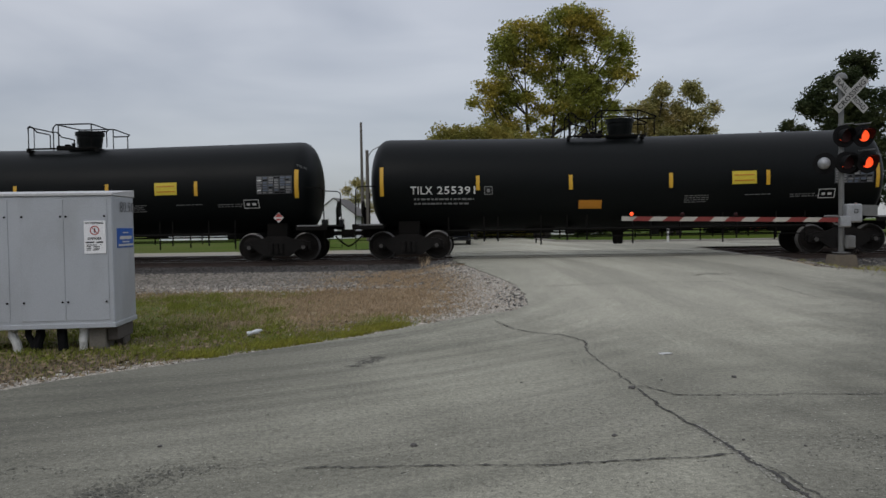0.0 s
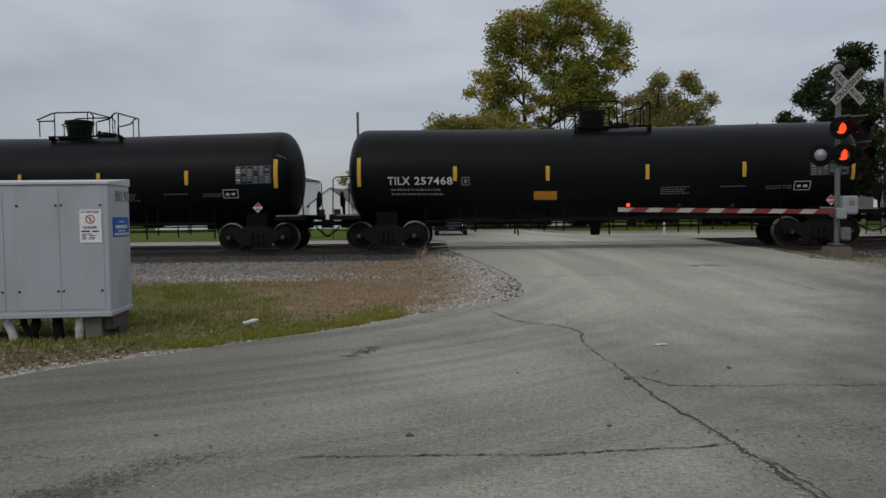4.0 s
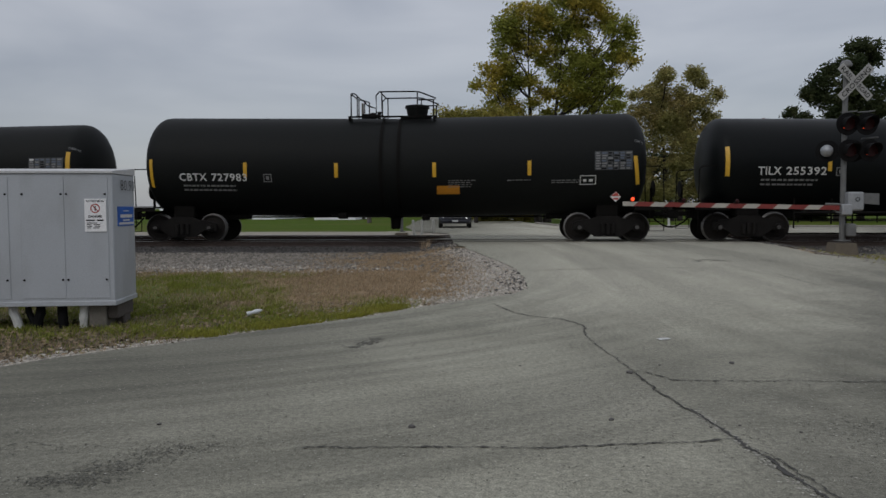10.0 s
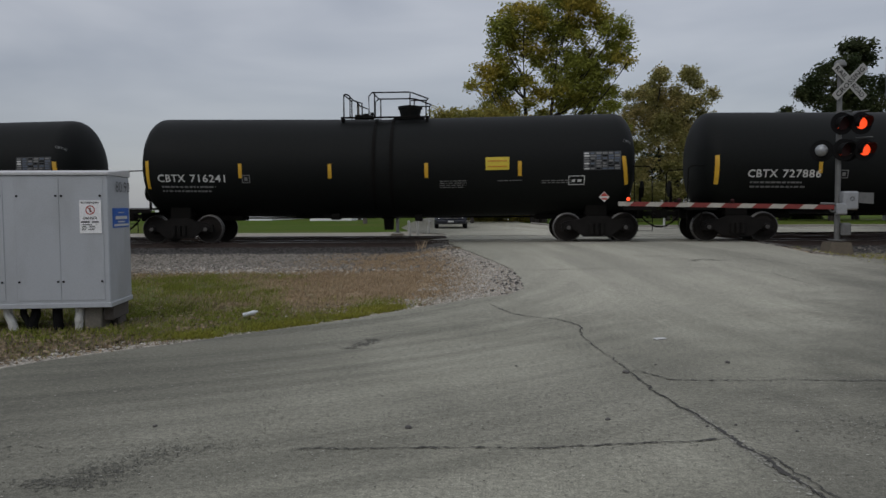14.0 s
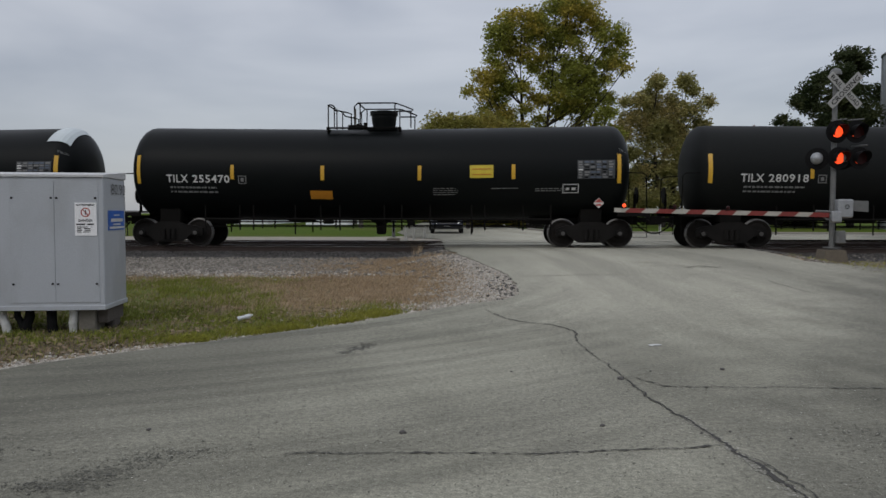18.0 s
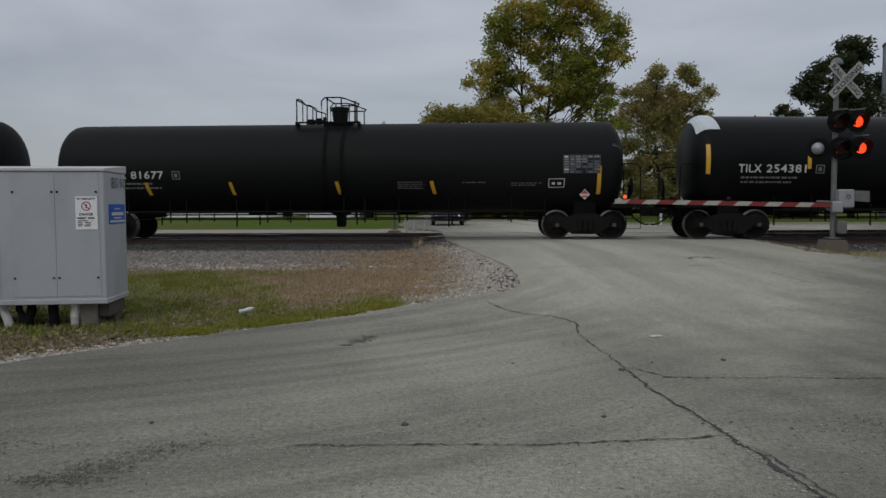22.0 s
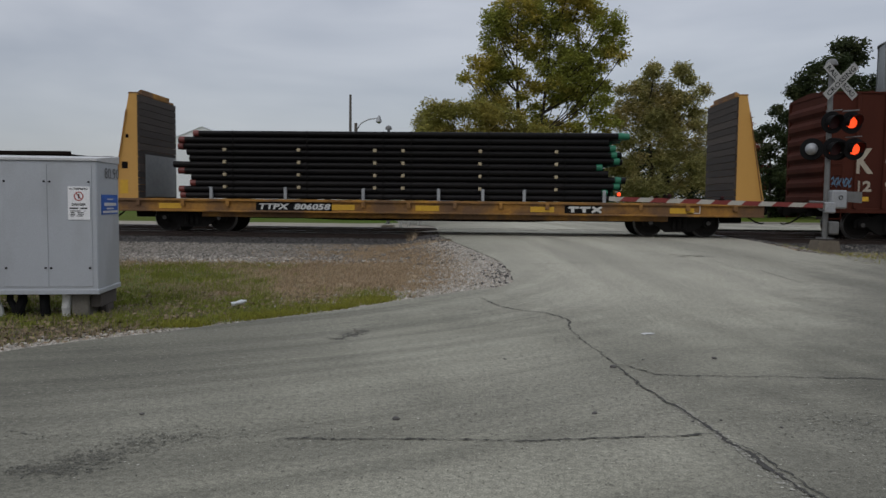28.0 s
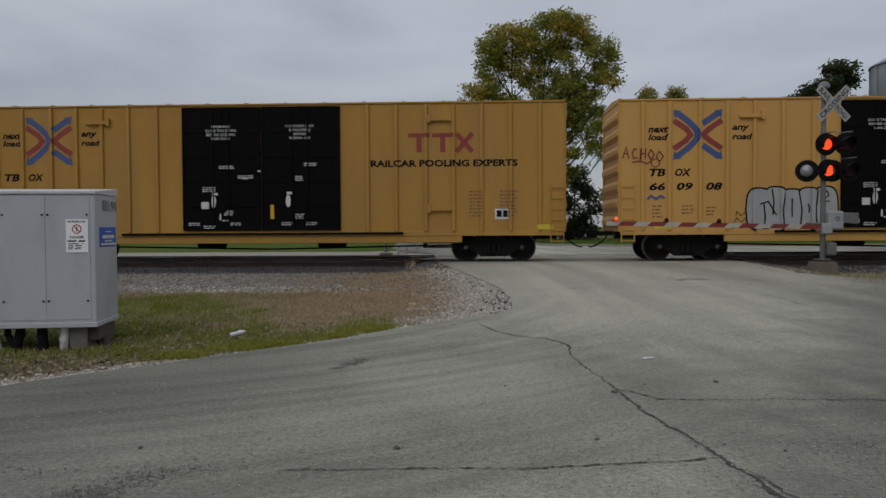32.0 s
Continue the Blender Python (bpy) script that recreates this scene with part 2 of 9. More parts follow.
def prism(bm, outline, y0, y1, mi=0):
    """An outline in x, z given a thickness in y."""
    a = [bm.verts.new((x, y0, z)) for x, z in outline]
    b = [bm.verts.new((x, y1, z)) for x, z in outline]
    bm.faces.new(a).material_index = mi
    bm.faces.new(b[::-1]).material_index = mi
    n = len(a)
    for i in range(n):
        bm.faces.new((a[i], b[i], b[(i + 1) % n], a[(i + 1) % n])).material_index = mi
    bmesh.ops.recalc_face_normals(bm, faces=bm.faces)
    return bm


def lettering(text, width, height, spacing=1.0, slant=0.0, bold=0.022):
    """The outline of a text as x, z points from its lower left corner, fitted to a width and a capital height, with its faces."""
    cu = bpy.data.curves.new("lettering", "FONT")
    cu.body, cu.size, cu.space_character, cu.shear, cu.resolution_u = text, 1.0, spacing, slant, 2
    cu.offset = bold
    ob = new("lettering", cu)
    bpy.context.view_layer.update()
    me = bpy.data.meshes.new_from_object(ob.evaluated_get(bpy.context.evaluated_depsgraph_get()))
    bpy.data.objects.remove(ob)
    co = np.array([v.co[:2] for v in me.vertices])
    x0, x1 = co[:, 0].min(), co[:, 0].max()
    y0, y1 = co[:, 1].min(), co[:, 1].max()
    co = (co - (x0, y0)) * (width / (x1 - x0), height / (y1 - y0))
    faces = [tuple(p.vertices) for p in me.polygons]
    bpy.data.meshes.remove(me)
    return co, faces


def paint(bm, co, faces, place, mi=0):
    """Lay flat x, z points and faces on a surface by place(x, z)."""
    vs = [bm.verts.new(place(x, z)) for x, z in co]
    for f in faces:
        try:
            g = bm.faces.new([vs[i] for i in f])
            g.material_index = mi
        except ValueError:
            pass
    return bm


def patch(bm, x0, x1, z0, z1, place, mi=0, nz=4, nx=1):
    """A thin rectangle of paint or sheet on a surface."""
    co = [(x0 + (x1 - x0) * i / nx, z0 + (z1 - z0) * j / nz) for j in range(nz + 1) for i in range(nx + 1)]
    w = nx + 1
    return paint(bm, co, [(j * w + i, j * w + i + 1, (j + 1) * w + i + 1, (j + 1) * w + i) for j in range(nz) for i in range(nx)], place, mi)


# ---- ground ----
RAIL = 0.5
TRACK_Y, TRACK2_Y = 25.8, 29.9


def step(a, b, v):
    v = min(1.0, max(0.0, (v - a) / (b - a)))
    return v * v * (3 - 2 * v)


LEFT_EDGE = ((-40, -60), (4.5, -60), (5, -14), (6, -7.0), (6.8, -5.6), (7.5, -4.93), (8.1, -4.55), (8.6, -4.03), (9.2, -3.48), (9.95, -2.8), (10.7, -2.03), (11.8, -1.15), (12.9, -0.1), (13.3, 0.38),
             (13.9, 0.68), (15.0, 0.7), (16.5, 0.58), (18.0, 0.24), (19.5, -0.18), (21.5, -0.68), (24, -1.15), (33, -1.8), (36, -3.5), (45, -5), (70, -6.5), (170, -9))
RIGHT_EDGE = ((-40, 60), (13, 60), (15, 30), (16.5, 14), (18.2, 9.2), (19.6, 8.15), (22, 8.2), (33.2, 8.6), (34, 40), (35, 60), (41, 60), (42.5, 25), (44, 8), (47, 4), (60, 2.6), (170, 1))


def along(table, y):
    for (a, u), (b, v) in zip(table, table[1:]):
        if y <= b:
            return u + (v - u) * max(0, y - a) / (b - a)
    return table[-1][1]


def road_z(y):
    return 0.49 * step(9, 23.5, y) - 0.03 * step(32, 46, y)


def low_z(y):
    return 0.24 * step(9, 19, y) + 0.2 * step(32.5, 37, y)


def ground_z(x, y):
    xl, xr = along(LEFT_EDGE, y), along(RIGHT_EDGE, y)
    away = max(xl - x, x - xr, 0)
    return low_z(y) + (road_z(y) - low_z(y)) * (1 - step(0.1, 1.8, away))


def sheet(name, xs, ys, height, material):
    nx = len(xs)
    verts = [(x, y, height(x, y)) for y in ys for x in xs]
    faces = [(j * nx + i, j * nx + i + 1, (j + 1) * nx + i + 1, (j + 1) * nx + i) for j in range(len(ys) - 1) for i in range(nx - 1)]
    me = bpy.data.meshes.new(name)
    me.from_pydata(verts, [], faces)
    me.materials.append(material)
    me.polygons.foreach_set("use_smooth", [True] * len(me.polygons))
    return new(name, me)


def spread(points):
    got = []
    for a, b, s in points:
        n = max(1, round((b - a) / s))
        got += [a + (b - a) * i / n for i in range(n)]
    return got + [points[-1][1]]


def node(nt, kind, **kw):
    n = nt.nodes.new(kind)
    for k, v in kw.items():
        n.inputs[k].default_value = v
    return n


def blend(nt, fac, a, b):
    """Mix two colours (values or sockets) by a socket."""
    mx = nt.nodes.new("ShaderNodeMix")
    mx.data_type = "RGBA"
    nt.links.new(fac, mx.inputs["Factor"])
    for key, v in (("A", a), ("B", b)):
        if isinstance(v, tuple):
            mx.inputs[key].default_value = (*v, 1)
        else:
            nt.links.new(v, mx.inputs[key])
    return mx.outputs["Result"]


def ramp(nt, value, lo, hi, to0=0.0, to1=1.0):
    r = node(nt, "ShaderNodeMapRange", **{"From Min": lo, "From Max": hi, "To Min": to0, "To Max": to1})
    r.interpolation_type = "SMOOTHSTEP"
    nt.links.new(value, r.inputs["Value"])
    return r.outputs[0]


def calc(nt, op, a, b):
    m = nt.nodes.new("ShaderNodeMath")
    m.operation = op
    for i, v in enumerate((a, b)):
        if isinstance(v, (int, float)):
            m.inputs[i].default_value = v
        else:
            nt.links.new(v, m.inputs[i])
    return m.outputs[0]


def noise_of(nt, vector, scale, detail=4.0, rough=0.6):
    n = node(nt, "ShaderNodeTexNoise", Scale=scale, Detail=detail, Roughness=rough)
    nt.links.new(vector, n.inputs["Vector"])
    return n.outputs[0]


def bare(name, rough):
    m = bpy.data.materials.new(name)
    m.use_nodes = True
    nt = m.node_tree
    bsdf = nt.nodes["Principled BSDF"]
    bsdf.inputs["Roughness"].default_value = rough
    bsdf.inputs["Specular IOR Level"].default_value = 0.3
    geo = nt.nodes.new("ShaderNodeNewGeometry")
    sp = nt.nodes.new("ShaderNodeSeparateXYZ")
    nt.links.new(geo.outputs["Position"], sp.inputs[0])
    return m, nt, bsdf, geo.outputs["Position"], sp.outputs[0], sp.outputs[1]


def relief(nt, bsdf, height, strength, distance=0.02):
    bp = node(nt, "ShaderNodeBump", Strength=strength, Distance=distance)
    nt.links.new(height, bp.inputs["Height"])
    nt.links.new(bp.outputs[0], bsdf.inputs["Normal"])


def zone_material():
    """Earth and dead leaves by the cabinet, grass, dry tan growth near the crossing, gravel by the track."""
    m, nt, bsdf, pos, x, y = bare("verge_earth_and_grass", 0.95)
    n1 = noise_of(nt, pos, 0.9)
    n2 = noise_of(nt, pos, 4.0)
    n3 = noise_of(nt, pos, 28.0, 3.0)
    wob = calc(nt, "MULTIPLY", calc(nt, "SUBTRACT", n1, 0.5), 4.0)
    earth = blend(nt, ramp(nt, n2, 0.35, 0.65), (0.15, 0.118, 0.07), (0.065, 0.052, 0.03))
    green = blend(nt, ramp(nt, n2, 0.38, 0.62), (0.075, 0.1, 0.014), (0.115, 0.11, 0.03))
    green = blend(nt, ramp(nt, noise_of(nt, pos, 1.7), 0.52, 0.62), green, (0.15, 0.115, 0.06))
    tan = blend(nt, ramp(nt, n2, 0.35, 0.65), (0.31, 0.23, 0.14), (0.2, 0.15, 0.09))
    gravel = blend(nt, ramp(nt, n3, 0.4, 0.62), (0.095, 0.084, 0.069), (0.22, 0.2, 0.165))
    yw = calc(nt, "ADD", y, wob)
    xw = calc(nt, "ADD", x, wob)
    col = blend(nt, ramp(nt, yw, 9.6, 11.2), earth, green)
    col = blend(nt, calc(nt, "MULTIPLY", ramp(nt, xw, -6.0, -2.4), ramp(nt, yw, 10.8, 13.4)), col, tan)
    keep = calc(nt, "MULTIPLY", ramp(nt, xw, -5.5, -2.8), ramp(nt, y, 23.0, 22.0))
    col = blend(nt, calc(nt, "MULTIPLY", ramp(nt, yw, 16.0, 17.6), calc(nt, "SUBTRACT", 1.0, keep)), col, gravel)
    hsv = nt.nodes.new("ShaderNodeHueSaturation")
    nt.links.new(col, hsv.inputs["Color"])
    nt.links.new(ramp(nt, n3, 0.3, 0.7, 0.65, 1.35), hsv.inputs["Value"])
    nt.links.new(hsv.outputs[0], bsdf.inputs["Base Color"])
    relief(nt, bsdf, n3, 0.9, 0.03)
    return m


def asphalt_material():
    """Old asphalt: speckled stone, tyre-polished arcs that sweep round the corner, paler by the crossing, stains."""
    m, nt, bsdf, pos, x, y = bare("old_grey_asphalt", 0.9)
    fine = noise_of(nt, pos, 90.0, 2.0)
    mid = noise_of(nt, pos, 22.0, 3.0, 0.7)
    blot = noise_of(nt, pos, 1.1, 5.0, 0.65)
    big = noise_of(nt, pos, 0.22, 3.0)
    # arcs round the corner of the verge
    dx, dy = calc(nt, "ADD", x, 9.0), calc(nt, "SUBTRACT", y, 19.0)
    rad = calc(nt, "POWER", calc(nt, "ADD", calc(nt, "MULTIPLY", dx, dx), calc(nt, "MULTIPLY", dy, dy)), 0.5)
    ang = calc(nt, "ARCTAN2", dy, dx)
    comb = nt.nodes.new("ShaderNodeCombineXYZ")
    nt.links.new(calc(nt, "MULTIPLY", rad, 2.5), comb.inputs[0])
    nt.links.new(calc(nt, "MULTIPLY", ang, 1.6), comb.inputs[1])
    arcs = noise_of(nt, comb.outputs[0], 1.0, 3.0, 0.55)
    # straight wheel tracks over the crossing
    comb2 = nt.nodes.new("ShaderNodeCombineXYZ")
    nt.links.new(calc(nt, "MULTIPLY", calc(nt, "ADD", x, calc(nt, "MULTIPLY", y, 0.14)), 0.85), comb2.inputs[0])
    nt.links.new(calc(nt, "MULTIPLY", y, 0.07), comb2.inputs[1])
    lanes = noise_of(nt, comb2.outputs[0], 1.0, 3.0, 0.55)
    col = blend(nt, ramp(nt, blot, 0.36, 0.64), (0.232, 0.225, 0.177), (0.193, 0.187, 0.148))
    col = blend(nt, ramp(nt, big, 0.42, 0.6), col, (0.264, 0.256, 0.204))
    pale = calc(nt, "MULTIPLY", ramp(nt, y, 7.0, 16.0), ramp(nt, x, -1.5, 2.0))
    col = blend(nt, calc(nt, "MULTIPLY", pale, 0.75), col, (0.375, 0.36, 0.292))
    # the arcs fade out where the lanes run straight
    bent = calc(nt, "MULTIPLY", ramp(nt, x, 3.0, 0.6), ramp(nt, y, 17.0, 11.0, 0.2, 1.0))
    v1 = calc(nt, "ADD", 1.0, calc(nt, "MULTIPLY", bent, calc(nt, "SUBTRACT", ramp(nt, arcs, 0.34, 0.66, 0.8, 1.13), 1.0)))
    v2 = calc(nt, "ADD", 1.0, calc(nt, "MULTIPLY", ramp(nt, x, 0.0, 2.5), calc(nt, "SUBTRACT", ramp(nt, lanes, 0.33, 0.67, 0.82, 1.13), 1.0)))
    v3 = ramp(nt, fine, 0.34, 0.66, 0.74, 1.28)
    # darker to the left and right, and again towards the near right
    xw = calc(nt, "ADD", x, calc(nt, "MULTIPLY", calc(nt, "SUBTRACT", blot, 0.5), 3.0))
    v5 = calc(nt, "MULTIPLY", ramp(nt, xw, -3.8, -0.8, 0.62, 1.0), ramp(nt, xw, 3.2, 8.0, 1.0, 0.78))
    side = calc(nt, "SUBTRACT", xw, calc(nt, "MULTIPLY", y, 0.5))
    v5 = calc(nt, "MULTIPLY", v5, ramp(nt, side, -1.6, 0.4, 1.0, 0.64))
    cell = node(nt, "ShaderNodeTexVoronoi", Scale=42.0)
    nt.links.new(pos, cell.inputs["Vector"])
    v6 = ramp(nt, cell.outputs["Distance"], 0.0, 0.3, 0.84, 1.04)
    v4 = ramp(nt, mid, 0.3, 0.7, 0.78, 1.22)
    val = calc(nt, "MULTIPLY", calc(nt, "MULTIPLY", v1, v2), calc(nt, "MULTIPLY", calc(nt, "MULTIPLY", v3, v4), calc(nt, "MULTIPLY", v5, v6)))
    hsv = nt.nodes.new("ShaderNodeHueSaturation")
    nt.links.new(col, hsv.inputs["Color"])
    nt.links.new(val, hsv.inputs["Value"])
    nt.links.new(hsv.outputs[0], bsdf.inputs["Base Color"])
    relief(nt, bsdf, calc(nt, "ADD", fine, calc(nt, "MULTIPLY", mid, 1.5)), 0.6, 0.008)
    return m


LAWN = surface("mown_lawn", (0.05, 0.088, 0.006), (0.064, 0.098, 0.011), rough=1.0, scale=0.25, fine=9, bump=0.5, third=(0.08, 0.095, 0.018), third_scale=0.07, spec=0.05)
VERGE = zone_material()
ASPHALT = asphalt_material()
GRAVEL = surface("pale_gravel", (0.33, 0.3, 0.25), (0.2, 0.18, 0.145), rough=0.95, scale=3, fine=26, bump=0.9, spread=0.7)

xs = spread([(-1500, -300, 200), (-300, -60, 30), (-60, -14, 4), (-14, 12, 0.4), (12, 60, 4), (60, 300, 30), (300, 1500, 200)])
ys = spread([(-600, -60, 100), (-60, 3, 9), (3, 24, 0.35), (24, 50, 1.0), (50, 100, 10), (100, 300, 50), (300, 2500, 300)])
ground = sheet("ground", xs, ys, lambda x, y: ground_z(x, y) - 0.03, VERGE)
ground.data.materials.append(LAWN)
ground.data.materials.append(GRAVEL)
for p in ground.data.polygons:
    if p.center.y > 37.6:
        p.material_index = 1
    if 31 < p.center.y < 37.7 and abs(p.center.x) < 300:
        p.material_index = 2
tagged(ground, "flat verge of earth, thin grass and dead leaves with lawn beyond the track", "ground", kind="structure")


def road_sheet(name, ys, cols):
    verts, faces = [], []
    for j, y in enumerate(ys):
        a = along(LEFT_EDGE, y) + 0.10 * noise.noise((y * 1.7, 3.1, 0)) + 0.05 * noise.noise((y * 6, 9, 0))
        b = along(RIGHT_EDGE, y) + 0.12 * noise.noise((y * 1.7, 33.1, 0))
        for i in range(cols):
            u = i / (cols - 1)
            verts.append((a + (b - a) * u, y, road_z(y)))
    for j in range(len(ys) - 1):
        for i in range(cols - 1):
            faces.append((j * cols + i, j * cols + i + 1, (j + 1) * cols + i + 1, (j + 1) * cols + i))
    me = bpy.data.meshes.new(name)
    me.from_pydata(verts, [], faces)
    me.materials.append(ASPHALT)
    me.polygons.foreach_set("use_smooth", [True] * len(me.polygons))
    return new(name, me)


road = road_sheet("road", spread([(-40, 3, 2), (3, 24, 0.12), (24, 48, 0.4), (48, 170, 6)]), 30)
tagged(road, "worn grey asphalt road with cracks, rising to the level crossing", "road", kind="structure")


# ---- the two tracks ----
def rail_mesh(length):
    bm = bmesh.new()
    out = [(-0.075, 0), (0.075, 0), (0.075, 0.018), (0.012, 0.035), (0.012, 0.125), (0.037, 0.138), (0.037, 0.168), (-0.037, 0.168), (-0.037, 0.138), (-0.012, 0.125), (-0.012, 0.035), (-0.075, 0.018)]
    a = [bm.verts.new((-length / 2, y, z)) for y, z in out]
    b = [bm.verts.new((length / 2, y, z)) for y, z in out]
    n = len(out)
    for i in range(n):
        f = bm.faces.new((a[i], b[i], b[(i + 1) % n], a[(i + 1) % n]))
        f.material_index = 1 if i == 6 else 0
    bm.faces.new(a[::-1]), bm.faces.new(b)
    bmesh.ops.recalc_face_normals(bm, faces=bm.faces)
    return finish(bm, "rail", [RAIL_SIDE, RAIL_TOP])


def track(y0, group, bed):
    t = thing("railway_track", "railway track of rusty rails on dark wooden ties in ballast", "railway track", group, pose(0, y0, 0), "structure")
    bm = bmesh.new()
    for x0, x1 in ((-520, -1.25), (8.45, 520)):
        prof = [(-3.1, 0.13), (-2.3, 0.2), (-1.55, RAIL - 0.19), (1.55, RAIL - 0.19), (2.3, 0.2), (3.1, 0.13)]
        a = [bm.verts.new((x0, y, z)) for y, z in prof]
        b = [bm.verts.new((x1, y, z)) for y, z in prof]
        for i in range(len(prof) - 1):
            bm.faces.new((a[i], b[i], b[i + 1], a[i + 1]))
        bm.faces.new(a), bm.faces.new(b)
    bmesh.ops.recalc_face_normals(bm, faces=bm.faces)
    part("ballast_bed", bm, bed, t)
    rm = rail_mesh(1040)
    for s in (-1, 1):
        r = part("rail", rm, None, t)
        r.location = (0, s * 0.755, RAIL - 0.17)
    bm = bmesh.new()
    box(bm, -0.115, 0.115, -1.3, 1.3, RAIL - 0.33, RAIL - 0.16, 0.012)
    tie = finish(bm, "tie", TIE_WOOD)
    rest = bmesh.new()
    n = 0
    for i in range(-420, 420):
        x = i * 0.52
        if -1.2 < x < 8.4:
            continue
        if -18 < x < 17:
            o = part("tie", tie, None, t)
            o.location = (x, random.uniform(-0.04, 0.04), random.uniform(-0.01, 0.005))
            o.rotation_euler = (0, 0, random.uniform(-0.02, 0.02))
        else:
            box(rest, x - 0.115, x + 0.115, -1.3, 1.3, RAIL - 0.33, RAIL - 0.165)
    o = part("far_ties", rest, TIE_WOOD, t)
    tagged(o, kind="stuff")
    return t


# only the near bed has the train's shade in its colour
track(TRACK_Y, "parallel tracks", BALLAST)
track(TRACK2_Y, "parallel tracks", GRAVEL)


# ---- the freight train; in each wagon's own space x runs along it, z from the rail head ----
WHEEL_R = 0.455
AXLE = 0.9


def side_frame_mesh():
    bm = bmesh.new()
    out = [(-1.12, 0.36), (-1.12, 0.6), (-0.9, 0.68), (-0.55, 0.72), (-0.3, 0.82), (0.3, 0.82), (0.55, 0.72), (0.9, 0.68), (1.12, 0.6), (1.12, 0.36),
           (0.72, 0.38), (0.42, 0.16), (-0.42, 0.16), (-0.72, 0.38)]
    prism(bm, out, -0.06, 0.06)
    for s in (-1, 1):
        lathe(bm, [(-0.14, 0.1), (-0.12, 0.125), (0.1, 0.125)], "y", 14)
        for v in bm.verts[-42:]:
            v.co.x += s * AXLE
            v.co.z += WHEEL_R
    for x in (-0.17, 0.0, 0.17):
        rod(bm, (x, -0.075, 0.25), (x, -0.075, 0.58), 0.075, seg=10)
    for s in (-1, 1):
        rod(bm, (s * AXLE, -0.165, WHEEL_R), (s * AXLE, -0.14, WHEEL_R), 0.062, seg=12, mi=1)
    return finish(bm, "side_frame", [TRUCK_CAST, BEARING_CAP])


def wheelset_mesh():
    bm = bmesh.new()
    rod(bm, (0, -0.95, 0), (0, 0.95, 0), 0.075, seg=12)
    for s in (-1, 1):
        y = s * 0.755
        start = len(bm.verts)
        lathe(bm, [(-0.075, 0.07), (-0.075, 0.13), (-0.03, 0.17), (-0.02, 0.34), (-0.055, 0.385), (-0.06, WHEEL_R - 0.02), (-0.05, WHEEL_R), (0.05, WHEEL_R + 0.004), (0.06, WHEEL_R + 0.026), (0.085, WHEEL_R + 0.02), (0.085, 0.1)], "y", 36)
        bm.verts.ensure_lookup_table()
        for v in bm.verts[start:]:
            v.co.y = y + v.co.y * (1 if s < 0 else -1)
        # bearing end cap with three bolts
        rod(bm, (0, s * 0.95, 0), (0, s * 1.045, 0), 0.085, seg=12)
        for k in range(3):
            a = 2 * math.pi * k / 3
            rod(bm, (0.05 * math.cos(a), s * 1.04, 0.05 * math.sin(a)), (0.05 * math.cos(a), s * 1.065, 0.05 * math.sin(a)), 0.014, seg=6)
    bmesh.ops.recalc_face_normals(bm, faces=bm.faces)
    for f in bm.faces:
        r = math.hypot(f.calc_center_median().x, f.calc_center_median().z)
        if r > WHEEL_R - 0.015:
            f.material_index = 1
    return finish(bm, "wheelset", [STEEL_RUST, TREAD], True)


SIDE_FRAME, WHEELSET = side_frame_mesh(), wheelset_mesh()
bm = bmesh.new()
box(bm, -0.2, 0.2, -1.0, 1.0, 0.42, 0.72, 0.04)
box(bm, -0.32, 0.32, -0.32, 0.32, 0.66, 0.76, 0.03)
BOLSTER = finish(bm, "truck", STEEL_DARK)
wheelsets = []


def truck(parent, x):
    t = part("truck", BOLSTER, None, parent, "four-wheel truck with cast side frames")
    t.location = (x, 0, 0)
    for s in (-1, 1):
        f = part("side_frame", SIDE_FRAME, None, t)
        f.location, f.rotation_euler = (0, s * 1.03, 0), (0, 0, 0 if s < 0 else math.pi)
        w = part("wheelset", WHEELSET, None, t)
        w.location = (s * AXLE, 0, WHEEL_R)
        wheelsets.append(w)
    return t


def coupler_mesh():
    bm = bmesh.new()
    box(bm, -0.75, -0.12, -0.07, 0.07, 0.8, 0.95, 0.02)
    prism(bm, [(-0.2, 0.72), (-0.2, 1.0), (0.04, 1.0), (0.04, 0.72)], -0.16, 0.12)
    box(bm, -0.08, 0.1, -0.14, -0.02, 0.74, 0.98, 0.03)
    # cut lever across the end and the hanging air hose
    tube(bm, [(-0.35, -1.35, 0.98), (-0.35, -1.3, 0.86), (-0.3, -0.5, 0.9), (-0.2, 0.0, 0.82)], 0.016)
    tube(bm, [(-0.5, 0.3, 0.78), (-0.35, 0.3, 0.62), (-0.15, 0.22, 0.48), (0.0, 0.1, 0.43), (0.05, 0.0, 0.45)], 0.028)
    return finish(bm, "coupler", STEEL_DARK)


COUPLER = coupler_mesh()


def couplers(parent, half):
    for s in (-1, 1):
        c = part("coupler", COUPLER, None, parent, "knuckle coupler with air hose")
        c.location, c.rotation_euler = (s * half, 0, 0), (0, 0, 0 if s > 0 else math.pi)


def bars(bm, x0, x1, z0, rows, place, h=0.03, gap=0.065, mi=0, seed=1):
    """Lines of small unreadable print as broken plain bars."""
    rnd = random.Random(seed)
    for j in range(rows):
        x = x0
        end = x1 - rnd.uniform(0, 0.25) * (x1 - x0)
        while x < end:
            w = rnd.uniform(0.05, 0.16)
            patch(bm, x, min(x + w, end), z0 - j * gap - h, z0 - j * gap, place, mi, nz=1)
            x += w + rnd.uniform(0.02, 0.05)


HEAD = 0.42


